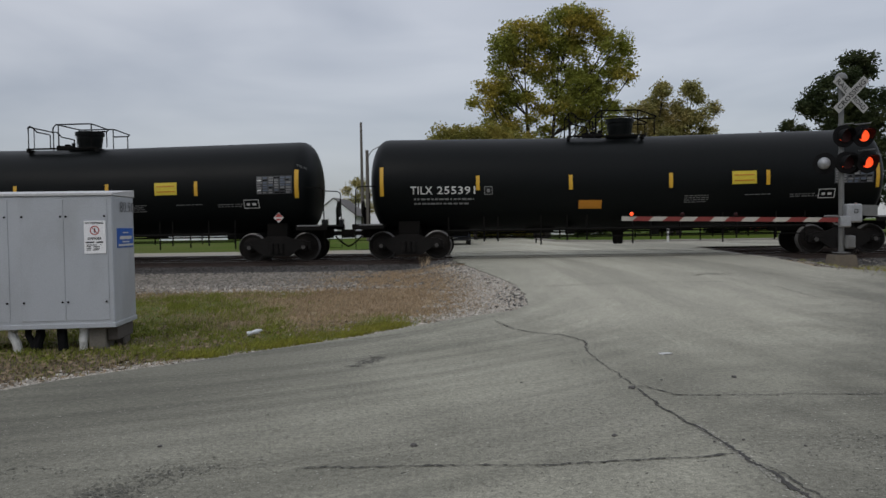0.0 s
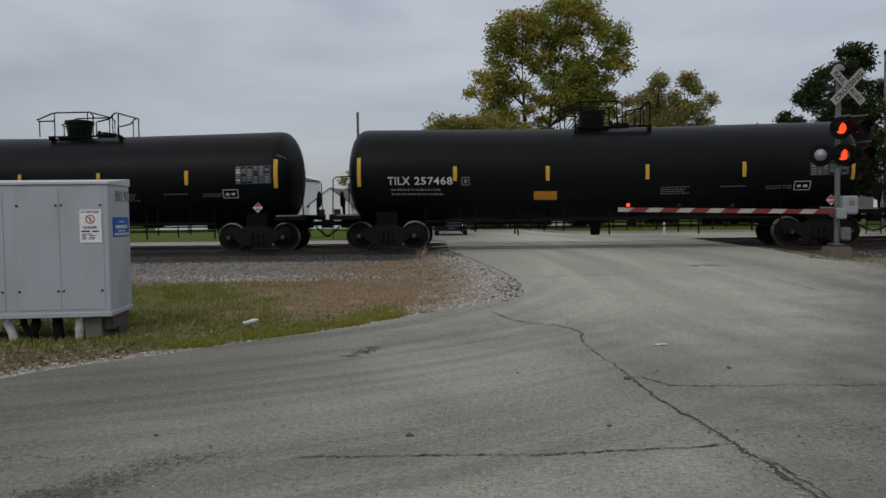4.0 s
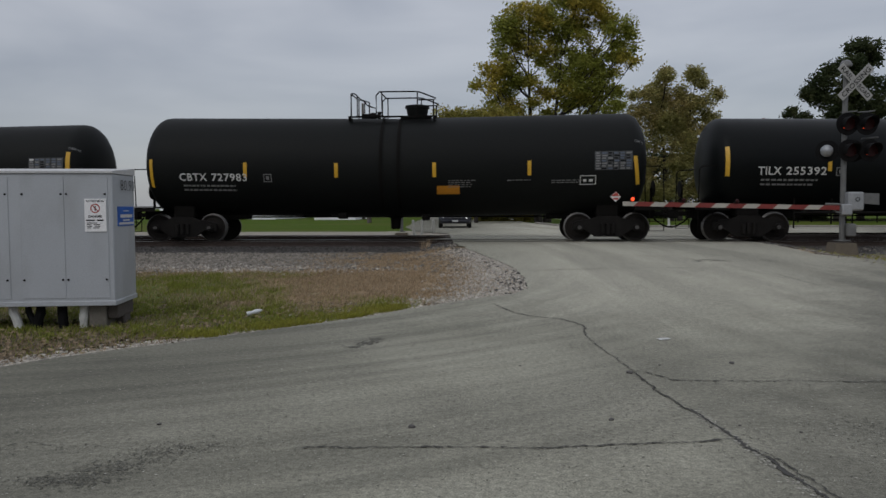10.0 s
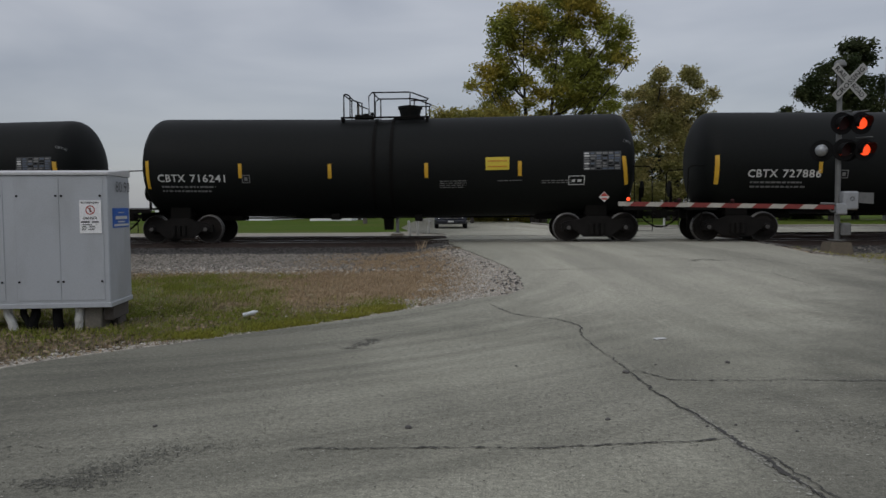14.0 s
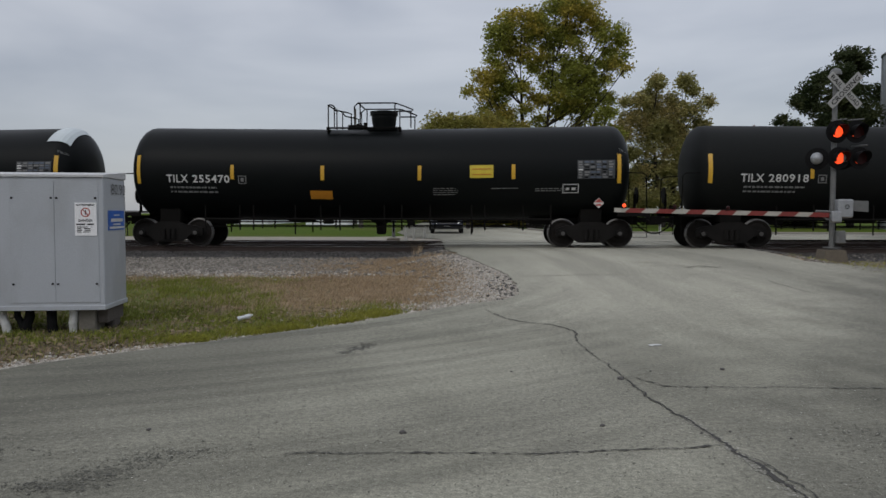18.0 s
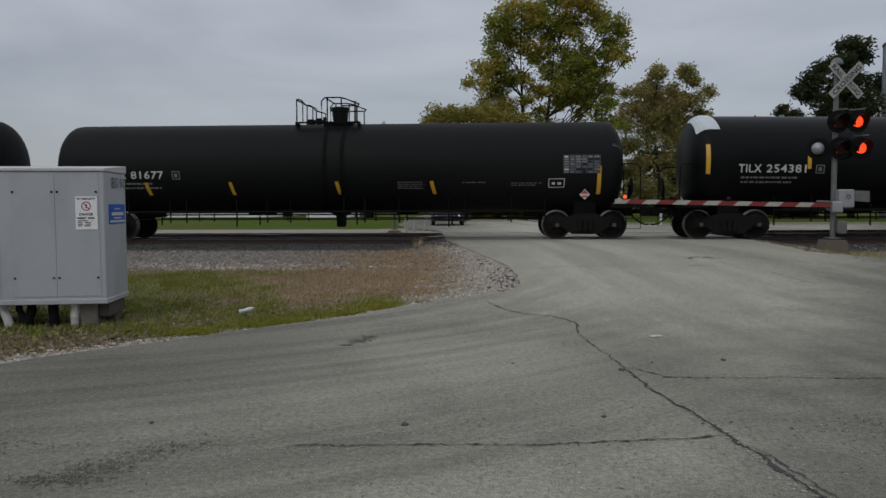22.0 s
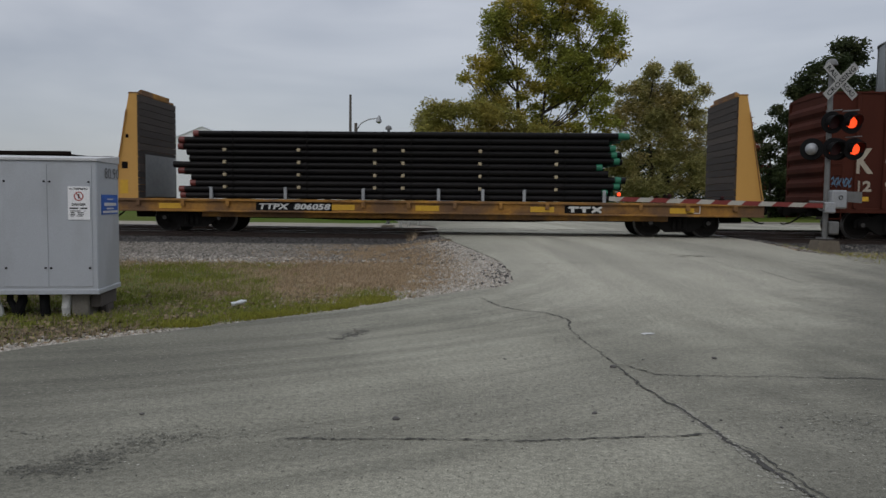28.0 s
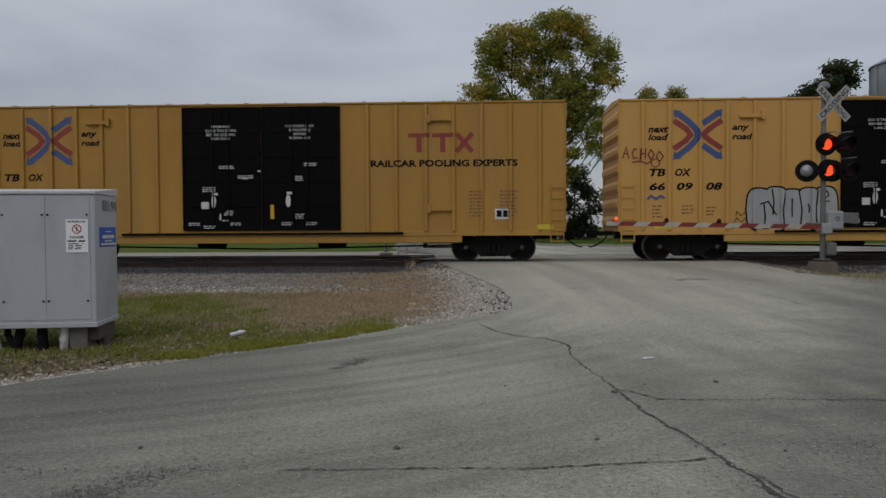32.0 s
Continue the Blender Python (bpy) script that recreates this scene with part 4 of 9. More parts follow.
def signal_cabinet():
    W, Dp, z0, z1 = 2.62, 0.94, 0.3, 2.075
    cab = thing("signal_cabinet", "grey painted metal signal cabinet on short legs in the grass", "cabinet", m=pose(-5.05, 10.02, 0.0, 0, 0, 9.0))
    bm = bmesh.new()
    box(bm, -W, 0, 0, Dp, z0, z1, 0.012)
    part("body", bm, CABINET, cab)
    bm = bmesh.new()
    prism(bm, [(-W - 0.01, z1), (0.012, z1), (0.012, z1 + 0.03), (-W - 0.01, z1 + 0.03)], -0.025, Dp + 0.015)
    for v in bm.verts:
        if v.co.z > z1 + 0.02 and v.co.y > 0.2:
            v.co.z += 0.075
    part("roof", bm, CABINET_TOP, cab, "pale slightly pitched cabinet roof")
    bm = bmesh.new()
    box(bm, -W - 0.01, 0.012, -0.012, Dp + 0.012, z0 - 0.005, z0 + 0.06, 0.006)
    part("base_channel", bm, CABINET, cab)
    for i in range(4):
        bm = bmesh.new()
        x1 = -0.065 - i * 0.565 - (i // 2) * 0.145
        box(bm, x1 - 0.56, x1, -0.008, 0.0, z0 + 0.1, z1 - 0.05, 0.002)
        d = part("door", bm, CABINET, cab)
        for x in (x1 - 0.53, x1 - 0.035):
            for z in (z0 + 0.35, z1 - 0.28):
                bm = bmesh.new()
                rod(bm, (x, -0.022, z), (x, -0.006, z), 0.014, seg=8)
                part("door_bolt", bm, STEEL_DARK, d, "dark door bolt")
    # warning notice on the front
    sx = lambda x, z: Vector((x + 0.025, -0.022, z - 0.005))
    bm = bmesh.new()
    box(bm, -0.365, -0.085, -0.019, -0.014, 1.295, 1.735)
    notice = part("notice", bm, NOTICE_WHITE, cab, "white warning notice")
    for text, w, h, x, z in (("NO TRESPASSING", 0.23, 0.028, -0.365, 1.695), ("DANGER", 0.18, 0.035, -0.34, 1.485)):
        bm = bmesh.new()
        co, fc = lettering(text, w, h)
        paint(bm, co + (x, z), fc, sx)
        part("notice_heading", bm, BLACK_PRINT, notice)
    bm = bmesh.new()
    bars(bm, -0.37, -0.13, 1.46, 1, sx, 0.018, 0.03, 0, 3)
    bars(bm, -0.36, -0.14, 1.42, 4, sx, 0.01, 0.022, 0, 5)
    part("notice_print", bm, BLACK_PRINT, notice)
    bm = bmesh.new()
    ring = [(r * math.cos(a), r * math.sin(a)) for r in (0.062, 0.048) for a in (2 * math.pi * k / 24 for k in range(24))]
    paint(bm, [(-0.25 + x, 1.61 + z) for x, z in ring], [(k, (k + 1) % 24, 24 + (k + 1) % 24, 24 + k) for k in range(24)], sx)
    paint(bm, [(-0.29, 1.645), (-0.282, 1.653), (-0.21, 1.575), (-0.218, 1.567)], [(0, 1, 2, 3)], sx)
    part("notice_symbol", bm, RED_PRINT, notice, "red barred circle")
    bm = bmesh.new()
    patch(bm, -0.258, -0.242, 1.58, 1.64, sx, nz=1)
    part("notice_mark", bm, BLACK_PRINT, notice)
    # blue plate and kilometre figures on the end
    ex = lambda y, z: Vector((0.012, y - 0.06, z))
    bm = bmesh.new()
    box(bm, 0.0, 0.008, 0.17, 0.86, 1.36, 1.63)
    plate = part("blue_plate", bm, SIGN_BLUE, cab, "blue plate with white print")
    bm = bmesh.new()
    patch(bm, 0.32, 0.84, 1.475, 1.52, ex, nz=1)
    patch(bm, 0.42, 0.74, 1.43, 1.45, ex, nz=1)
    patch(bm, 0.26, 0.9, 1.38, 1.41, ex, nz=1)
    patch(bm, 0.45, 0.7, 1.56, 1.575, ex, nz=1)
    part("plate_print", bm, SIGN_WHITE, plate)
    bm = bmesh.new()
    co, fc = lettering("80.90", 0.62, 0.15, bold=-0.004)
    paint(bm, co + (0.36, 1.85), fc, ex)
    part("figures", bm, FIGURE_GREY, cab, "dark stencilled figures")
    # feet and conduits
    for x in (-0.28, -W + 0.35):
        for y in (0.12, Dp - 0.5):
            bm = bmesh.new()
            box(bm, x - 0.115, x + 0.115, y, y + 0.36, -0.05, z0 - 0.005, 0.015)
            part("concrete_foot", bm, BLOCK, cab)
    bm = bmesh.new()
    box(bm, -0.155, -0.02, 0.16, Dp - 0.1, 0.1, z0 - 0.005, 0.01)
    box(bm, -0.15, -0.03, 0.45, 0.75, -0.05, 0.12, 0.02)
    part("timber_block", bm, TIE_WOOD, cab)
    for x, mm, bend in ((-0.47, PIPE_WHITE, -0.01), (-0.76, BLACK_MATT, 0.02), (-1.04, BLACK_MATT, -0.05), (-1.2, BLACK_MATT, 0.1), (-1.4, PIPE_WHITE, 0.09), (-1.9, BLACK_MATT, 0.1)):
        bm = bmesh.new()
        tube(bm, [(x + bend, 0.16, -0.06), (x + bend * 0.6, 0.16, 0.1), (x, 0.18, 0.2), (x, 0.18, z0)], 0.06 if mm is PIPE_WHITE else 0.065 if x > -1.1 else 0.045, 10)
        part("conduit", bm, mm, cab)
    return cab


signal_cabinet()


# ---- crossing signals ----
added_blinds = []


def lamp(parent, x, z, yaw, lit, flip=False, side=""):
    """A round signal head with its backing disc, visor and lens; it faces -y turned by yaw."""
    m = Matrix.Translation((x, -0.16 if not flip else 0.0, z)) @ pose(0, 0, 0, 0, 0, yaw)
    bm = bmesh.new()
    if flip:
        lathe(bm, [(-0.03, 0.05), (-0.02, 0.14), (0.04, 0.16), (0.12, 0.145), (0.19, 0.09), (0.22, 0.02)], "y", 22)
        bmesh.ops.transform(bm, matrix=m, verts=bm.verts)
        head = part("signal_head", bm, GALV, parent, "grey back of a signal head", True)
        bm = bmesh.new()
        lathe(bm, [(-0.055, 0.285), (-0.04, 0.3), (-0.028, 0.285)], "y", 26)
        bmesh.ops.transform(bm, matrix=m, verts=bm.verts)
        part("backing_disc", bm, BLACK_MATT, head)
        return head
    lathe(bm, [(-0.012, 0.29), (0.0, 0.3), (0.012, 0.29)], "y", 28)
    lathe(bm, [(0.012, 0.19), (0.1, 0.185), (0.19, 0.12), (0.22, 0.03)], "y", 20)
    bmesh.ops.transform(bm, matrix=m, verts=bm.verts)
    head = part("signal_head", bm, BLACK_MATT, parent)
    bm = bmesh.new()
    seg = 16
    a0, a1 = radians(-35), radians(215)
    ring = []
    for k in range(seg + 1):
        a = a0 + (a1 - a0) * k / seg
        ln = 0.38 * (0.5 + 0.5 * math.sin(max(0, min(math.pi, (a - a0) / (a1 - a0) * math.pi))))
        ring.append([bm.verts.new(m @ Vector((r * math.cos(a), y, r * math.sin(a)))) for r, y in ((0.172, -0.013), (0.172, -ln), (0.18, -ln), (0.18, -0.013))])
    for p, q in zip(ring, ring[1:]):
        for i in range(3):
            bm.faces.new((p[i], p[i + 1], q[i + 1], q[i]))
    part("visor", bm, BLACK_MATT, head)
    bm = bmesh.new()
    lathe(bm, [(-0.06, 0.02), (-0.055, 0.08), (-0.035, 0.13), (-0.014, 0.152)], "y", 24)
    bmesh.ops.transform(bm, matrix=m, verts=bm.verts)
    part("lens", bm, LENS_LIT if lit else LENS_DARK, head, "glowing red lens" if lit else "dark unlit red lens", True)
    if side:
        # a hinged blind added inside the visor covers the steady lens to imitate flashing
        bm = bmesh.new()
        lathe(bm, [(-0.003, 0.01), (-0.003, 0.168), (0.003, 0.168), (0.003, 0.01)], "y", 26)
        for v in bm.verts:
            v.co.z -= 0.168
        added_blinds.append((part("blind", bm, LENS_DARK, head, "dark red hinged blind added to imitate the lamp's flashing"), m @ Matrix.Translation((0, -0.065, 0.168)), side))


CROSSBUCK = surface("weathered_crossbuck_white", (0.36, 0.36, 0.34), (0.26, 0.26, 0.25), rough=0.6, scale=5, bump=0.03)


def crossbuck(parent, x, z, yaw, words, reach=0.58):
    m = Matrix.Translation((x, -0.11, z)) @ pose(0, 0, 0, 0, 0, yaw)
    for k, (text, ang) in enumerate(((words[0], -45), (words[1], 45))):
        mm = m @ Matrix.Translation((0, -0.02 * k, 0)) @ pose(0, 0, 0, 0, -ang, 0)
        bm = bmesh.new()
        box(bm, -reach, reach, -0.008, 0.008, -0.11, 0.11, 0.004)
        bmesh.ops.transform(bm, matrix=mm, verts=bm.verts)
        blade = part("crossbuck_blade", bm, CROSSBUCK, parent, "weathered white crossbuck blade")
        for word, x0, w in text:
            bm = bmesh.new()
            co, fc = lettering(word, w, 0.135, 1.0, 0.0, 0.01)
            paint(bm, co + (x0, -0.068), fc, lambda u, v: mm @ Vector((u, -0.013, v)))
            part("crossbuck_word", bm, BLACK_PRINT, blade)


BASE_CONCRETE = surface("brown_stained_concrete", (0.15, 0.125, 0.095), (0.1, 0.085, 0.065), rough=0.9, scale=5, fine=45, bump=0.3)


def signal_mast(m, h, near):
    s = thing("crossing_signal", "silver crossing signal mast with crossbuck, bell and red lamps" if near else
              "weathered crossing signal mast beyond the tracks with a lit red lamp", "crossing signal", "crossing signals", m)
    bm = bmesh.new()
    prism(bm, [(-0.34, -0.1), (0.34, -0.1), (0.26, 0.26), (-0.26, 0.26)], -0.28, 0.28)
    part("concrete_base", bm, BASE_CONCRETE, s)
    bm = bmesh.new()
    rod(bm, (0, 0, 0.3), (0, 0, h), 0.075, 0.065, 14)
    box(bm, -0.17, 0.17, -0.17, 0.17, 0.3, 0.33, 0.005)
    part("mast", bm, MAST_SILVER, s, "", True)
    bm = bmesh.new()
    lathe(bm, [(h - 0.02, 0.03), (h, 0.15), (h + 0.08, 0.15), (h + 0.15, 0.1), (h + 0.18, 0.02)], "z", 18)
    part("bell", bm, MAST_SILVER, s, "round bell housing on top of the mast", True)
    return s


near = signal_mast(pose(9.45, 21.26, 0.36), 4.95, True)
crossbuck(near, 0.2, 4.52, 8, ((("RAIL", -0.53, 0.4), ("ROAD", 0.12, 0.42)), (("CROSSING", -0.52, 1.04),)), 0.6)
bm = bmesh.new()
for z, x0, x1 in ((3.42, -0.1, 0.7), (2.72, -0.55, 0.75)):
    tube(bm, [(x0, 0.02, z), (x1, 0.02, z)], 0.03, 8)
    rod(bm, (0, 0, z - 0.1), (0, 0, z + 0.1), 0.1, seg=14)
for x, z in ((0.05, 3.42), (0.5, 3.42), (0.6, 2.72)):
    tube(bm, [(x - 0.1, 0.12, z + 0.33), (x + 0.3, 0.05, z + 0.36)], 0.02, 6)
part("lamp_arm", bm, MAST_SILVER, near)
for x, z, yaw, lit, flip, side in ((0.0, 3.42, 3, True, False, "left"), (0.5, 3.42, 3, True, False, "right"), (0.06, 2.72, 3, True, False, "left"), (0.6, 2.72, 3, True, False, "right"), (-0.44, 2.72, 150, False, True, ""), (0.24, 2.72, 165, False, True, "")):
    lamp(near, x, z, yaw, lit, flip, side)
bm = bmesh.new()
box(bm, 0.02, 0.42, -0.32, 0.1, 1.12, 1.62, 0.04)
box(bm, -0.15, 0.12, -0.34, -0.14, 1.0, 1.3, 0.03)
mech = part("gate_mechanism", bm, GALV, near, "silver gate motor housing")
bm = bmesh.new()
for k in range(8):
    a = 2 * math.pi * k / 8
    rod(bm, (0.24 + 0.05 * math.cos(a), -0.335, 1.42 + 0.05 * math.sin(a)), (0.24 + 0.05 * math.cos(a), -0.318, 1.42 + 0.05 * math.sin(a)), 0.013, seg=6)
part("mechanism_bolt", bm, BLACK_MATT, mech)
bm = bmesh.new()
box(bm, 0.05, 0.3, -0.2, 0.05, 0.42, 0.78, 0.04)
part("junction_box", bm, MAST_SILVER, near)
bm = bmesh.new()
prism(bm, [(0.35, 1.33), (1.0, 1.28), (1.0, 1.58), (0.35, 1.6)], 0.1, 0.16)
part("counterweight", bm, MAST_SILVER, near, "flat counterweight plate")
bm = bmesh.new()
tube(bm, [(-0.55, -0.24, 1.3), (-0.2, -0.24, 1.29), (0.0, -0.24, 1.15)], 0.03, 8)
tube(bm, [(-0.45, -0.24, 1.28), (-0.25, -0.24, 1.08), (0.05, -0.2, 1.08)], 0.025, 8)
part("arm_yoke", bm, MAST_SILVER, near)

# the lowered gate arm reaches over the near lane
arm = thing("gate_arm", "lowered red and white striped crossing gate arm with small red lamps", "crossing gate", m=pose(9.25, 21.0, 1.56, 0, 1.3, 0))
L = 5.68
edges = [L, L - 0.28]
while edges[-1] > 0.9:
    edges += [edges[-1] - 0.43, edges[-1] - 0.81]
edges.append(0.0)
for k, (b, a) in enumerate(zip(edges, edges[1:])):
    bm = bmesh.new()
    h, sk = 0.06, 0.13
    prism(bm, [(-a, -h), (-a + (sk if a > 0 else 0), h), (-b + (sk if k else 0), h), (-b, -h)], -0.02, 0.02)
    part("arm_stripe", bm, GATE_RED if k % 2 else GATE_WHITE, arm)
for x, lit in ((-L + 0.25, True), (-L + 1.6, False), (-L + 3.0, False)):
    bm = bmesh.new()
    box(bm, x - 0.07, x + 0.07, -0.05, 0.05, 0.059, 0.09, 0.01)
    rod(bm, (x, -0.02, 0.125), (x, -0.075, 0.125), 0.05, seg=12)
    g = part("arm_lamp", bm, BLACK_MATT, arm)
    bm = bmesh.new()
    lathe(bm, [(-0.1, 0.01), (-0.095, 0.04), (-0.076, 0.052)], "y", 12)
    for v in bm.verts:
        v.co.x += x
        v.co.z += 0.125
    part("arm_lens", bm, LENS_LIT if lit else LENS_DARK, g)

far = signal_mast(pose(-4.0, 34.6, 0.2), 4.55, False)
crossbuck(far, 0.0, 4.0, 4, ((), ()), 0.52)
bm = bmesh.new()
tube(bm, [(-0.45, 0.02, 2.5), (0.5, 0.02, 2.5)], 0.03, 8)
part("lamp_arm", bm, MAST_SILVER, far)
lamp(far, -0.38, 2.5, 0, True, side="left")
lamp(far, 0.38, 2.5, 0, True, side="right")
bm = bmesh.new()
box(bm, -0.35, 0.15, -0.3, 0.05, 1.0, 1.45, 0.03)
tube(bm, [(-1.3, -0.1, 1.25), (0.9, -0.1, 1.22)], 0.05, 8)
part("gate_mechanism", bm, MAST_SILVER, far)


# ---- trees ----
def leaf_material(name, a, b, c):
    m = surface(name, a, b, rough=0.75, scale=0.9, fine=6, bump=0.0, per_island=0.4, third=c, third_scale=0.35, spec=0.25)
    nt = m.node_tree
    bsdf = nt.nodes["Principled BSDF"]
    through_light = nt.nodes.new("ShaderNodeBsdfTranslucent")
    nt.links.new(bsdf.inputs["Base Color"].links[0].from_socket, through_light.inputs["Color"])
    mix = nt.nodes.new("ShaderNodeMixShader")
    mix.inputs[0].default_value = 0.4
    nt.links.new(bsdf.outputs[0], mix.inputs[1])
    nt.links.new(through_light.outputs[0], mix.inputs[2])
    nt.links.new(mix.outputs[0], nt.nodes["Material Output"].inputs["Surface"])
    return m


LEAF_MAPLE = leaf_material("turning_maple_leaves", (0.27, 0.28, 0.048), (0.19, 0.21, 0.04), (0.36, 0.29, 0.05))
LEAF_OLIVE = leaf_material("olive_autumn_leaves", (0.34, 0.31, 0.115), (0.25, 0.24, 0.085), (0.38, 0.31, 0.12))
LEAF_YELLOW = leaf_material("yellowing_leaves", (0.29, 0.26, 0.06), (0.2, 0.2, 0.05), (0.34, 0.27, 0.06))
LEAF_DARK = leaf_material("dark_green_leaves", (0.045, 0.06, 0.022), (0.03, 0.045, 0.017), (0.065, 0.075, 0.028))
LEAF_RED = leaf_material("red_autumn_leaves", (0.2, 0.04, 0.028), (0.13, 0.035, 0.025), (0.16, 0.065, 0.03))


def tree(x, y, base, height, wide, leaf, label, seed, trunks=1, size=0.3, low=0.12, lobes=None, dense=1.0, layers=1, full=1.25):
    """Tapered trunks and limbs that end in lobes of leafy sprigs; lobes: (x, z, radius) in the tree's own space."""
    rnd = random.Random(seed)
    t = thing("tree", label, "tree", "trees beyond the tracks", pose(x, y, base))
    given = lobes is not None
    if not given:
        lobes = []
        n = int(9 + wide * 0.9)
        for i in range(n):
            u = (i + 0.5) / n
            z = height * (low + (0.93 - low) * u)
            w = wide * 0.5 * math.sin(math.pi * min(0.93, max(0.12, 0.12 + 0.8 * u))) ** 0.6
            r = wide * rnd.uniform(0.13, 0.19)
            lobes.append(((w - r) * math.sin(i * 2.4 + seed) * rnd.uniform(0.75, 1.0), z - r * 0.4, r))
        lobes.append((rnd.uniform(-0.1, 0.1) * wide, height * 0.93 - wide * 0.12, wide * 0.14))
    bm = bmesh.new()
    trunk_pts = []
    for k in range(trunks):
        bx = (k - (trunks - 1) / 2) * 0.75
        top = height * (0.8 if trunks == 1 else 0.72)
        pts = [Vector((bx * (1 + 2.2 * u) + 0.15 * math.sin(3 * u + seed + k), 0.25 * math.sin(4 * u + k), top * u - 0.2 * (u == 0))) for u in (i / 8 for i in range(9))]
        tube(bm, pts, [max(0.03, 0.02 * height * (1 - i / 8) ** 0.85) for i in range(9)], 8)
        trunk_pts.append(pts)
    verts, faces = [], []
    for k, (lx, lz, r) in enumerate(tuple(lobes) * layers):
        r *= full if given else 1.0
        if k >= len(lobes):
            lx, lz = lx + rnd.gauss(0, 0.5) * r, lz + rnd.gauss(0, 0.4) * r
        ly = rnd.uniform(-0.5, 0.5) * min(wide * 0.5, abs(lx) * 0.6 + 1.2)
        c = Vector((lx, ly, lz))
        pts = min(trunk_pts, key=lambda q: abs(q[4].x - lx))
        start = min(pts[1:], key=lambda q: abs(q.z - (lz - 0.75 * abs(lx) - 0.6)))
        bend = start.lerp(c, 0.55) + Vector((0, 0, -0.12 * (c - start).length))
        r0 = 0.018 + 0.0022 * height
        if k < len(lobes):
            tube(bm, [start, bend, c], [r0, r0 * 0.65, r0 * 0.3], 6)
        for q in range(5 if not given else 3 if k < len(lobes) else 0):
            e = c + Vector((rnd.gauss(0, 1), rnd.gauss(0, 1), rnd.gauss(0.3, 0.8))).normalized() * r * 0.85
            tube(bm, [bend.lerp(c, 0.6), c.lerp(e, 0.5), e], [r0 * 0.35, r0 * 0.25, 0.012], 5)
        for _ in range(int(46 * r * r * dense) + 8):
            d = Vector((rnd.gauss(0, 1), rnd.gauss(0, 1), rnd.gauss(0, 1))).normalized() * r * rnd.random() ** 0.45 * rnd.uniform(0.7, 1.12)
            d.z *= 0.82
            way = Vector((rnd.uniform(0.1, 1.0), rnd.uniform(-0.8, 0.8), rnd.uniform(-0.35, 0.55))).normalized()
            p0 = c + d - way * 0.45
            for j in range(rnd.randint(5, 8)):
                p = p0 + way * 0.12 * j + Vector((rnd.gauss(0, 0.1), rnd.gauss(0, 0.1), rnd.gauss(0, 0.09)))
                ax = (way + Vector((rnd.gauss(0, 0.5), rnd.gauss(0, 0.5), rnd.gauss(-0.1, 0.4)))).normalized()
                sd = ax.cross(Vector((rnd.gauss(0, 1), rnd.gauss(0, 1), rnd.gauss(0, 1))))
                if sd.length < 1e-3:
                    continue
                sd.normalize()
                ln, w = size * rnd.uniform(0.7, 1.35), size * rnd.uniform(0.3, 0.6)
                i = len(verts)
                verts += [p, p + ax * ln * 0.5 + sd * w * 0.5, p + ax * ln, p + ax * ln * 0.5 - sd * w * 0.5]
                faces.append((i, i + 1, i + 2, i + 3))
    part("trunk", bm, BARK, t, "", True)
    me = bpy.data.meshes.new("crown")
    me.from_pydata(verts, [], faces)
    me.materials.append(leaf)
    tagged(part("crown", me, None, t), kind="stuff")
    return t


# crowns as lobes: across, up, radius
MAPLE_TOP = ((2.4, 17.0, 0.97), (1.4, 17.2, 0.88), (3.7, 16.5, 0.97), (4.8, 15.7, 0.88), (5.7, 14.8, 0.8), (6.3, 14.0, 0.57), (0.1, 16.7, 0.88), (-1.2, 16.2, 0.88), (-2.5, 15.6, 0.8), (-3.1, 14.7, 0.84), (-3.4, 13.6, 0.66), (-2.1, 14.2, 0.97), (-0.8, 14.9, 0.97), (0.5, 15.3, 0.97), (2.0, 15.7, 0.8), (3.3, 15.4, 0.71), (4.7, 14.5, 0.49), (4.6, 12.8, 0.44), (5.9, 12.9, 0.4), (6.4, 12.1, 0.31), (2.6, 17.5, 0.62), (-0.5, 13.4, 0.88), (0.7, 13.2, 0.71), (3.8, 12.4, 0.4), (6.8, 13.4, 0.31))
MAPLE_WAIST = ((-4.4, 11.9, 0.62), (-5.1, 11.1, 0.44), (-3.5, 11.2, 0.8), (-2.2, 11.3, 0.88), (-1.2, 11.2, 0.62), (-2.3, 12.6, 0.62), (-4.0, 10.4, 0.62), (-2.7, 10.0, 0.71), (1.6, 11.6, 0.71), (2.9, 11.4, 0.88), (4.0, 10.8, 0.84), (4.9, 10.1, 0.62), (5.5, 10.6, 0.35), (2.5, 10.1, 0.93), (3.8, 9.4, 0.88), (0.8, 11.2, 0.35), (4.8, 8.8, 0.75), (5.8, 9.1, 0.44), (6.3, 8.0, 0.4), (3.4, 8.4, 0.66), (1.7, 9.1, 0.57), (-2.9, 12.0, 0.53))
MAPLE_SKIRT = ((-4.0, 9.2, 0.71), (-2.2, 9.0, 0.88), (-0.9, 9.3, 0.49), (-3.5, 8.3, 0.71), (2.7, 6.9, 0.57), (3.9, 7.1, 0.44), (5.2, 7.6, 0.49), (6.0, 7.0, 0.31), (2.2, 6.0, 0.62), (3.5, 5.7, 0.53), (0.4, 7.6, 0.62), (1.5, 7.3, 0.62))
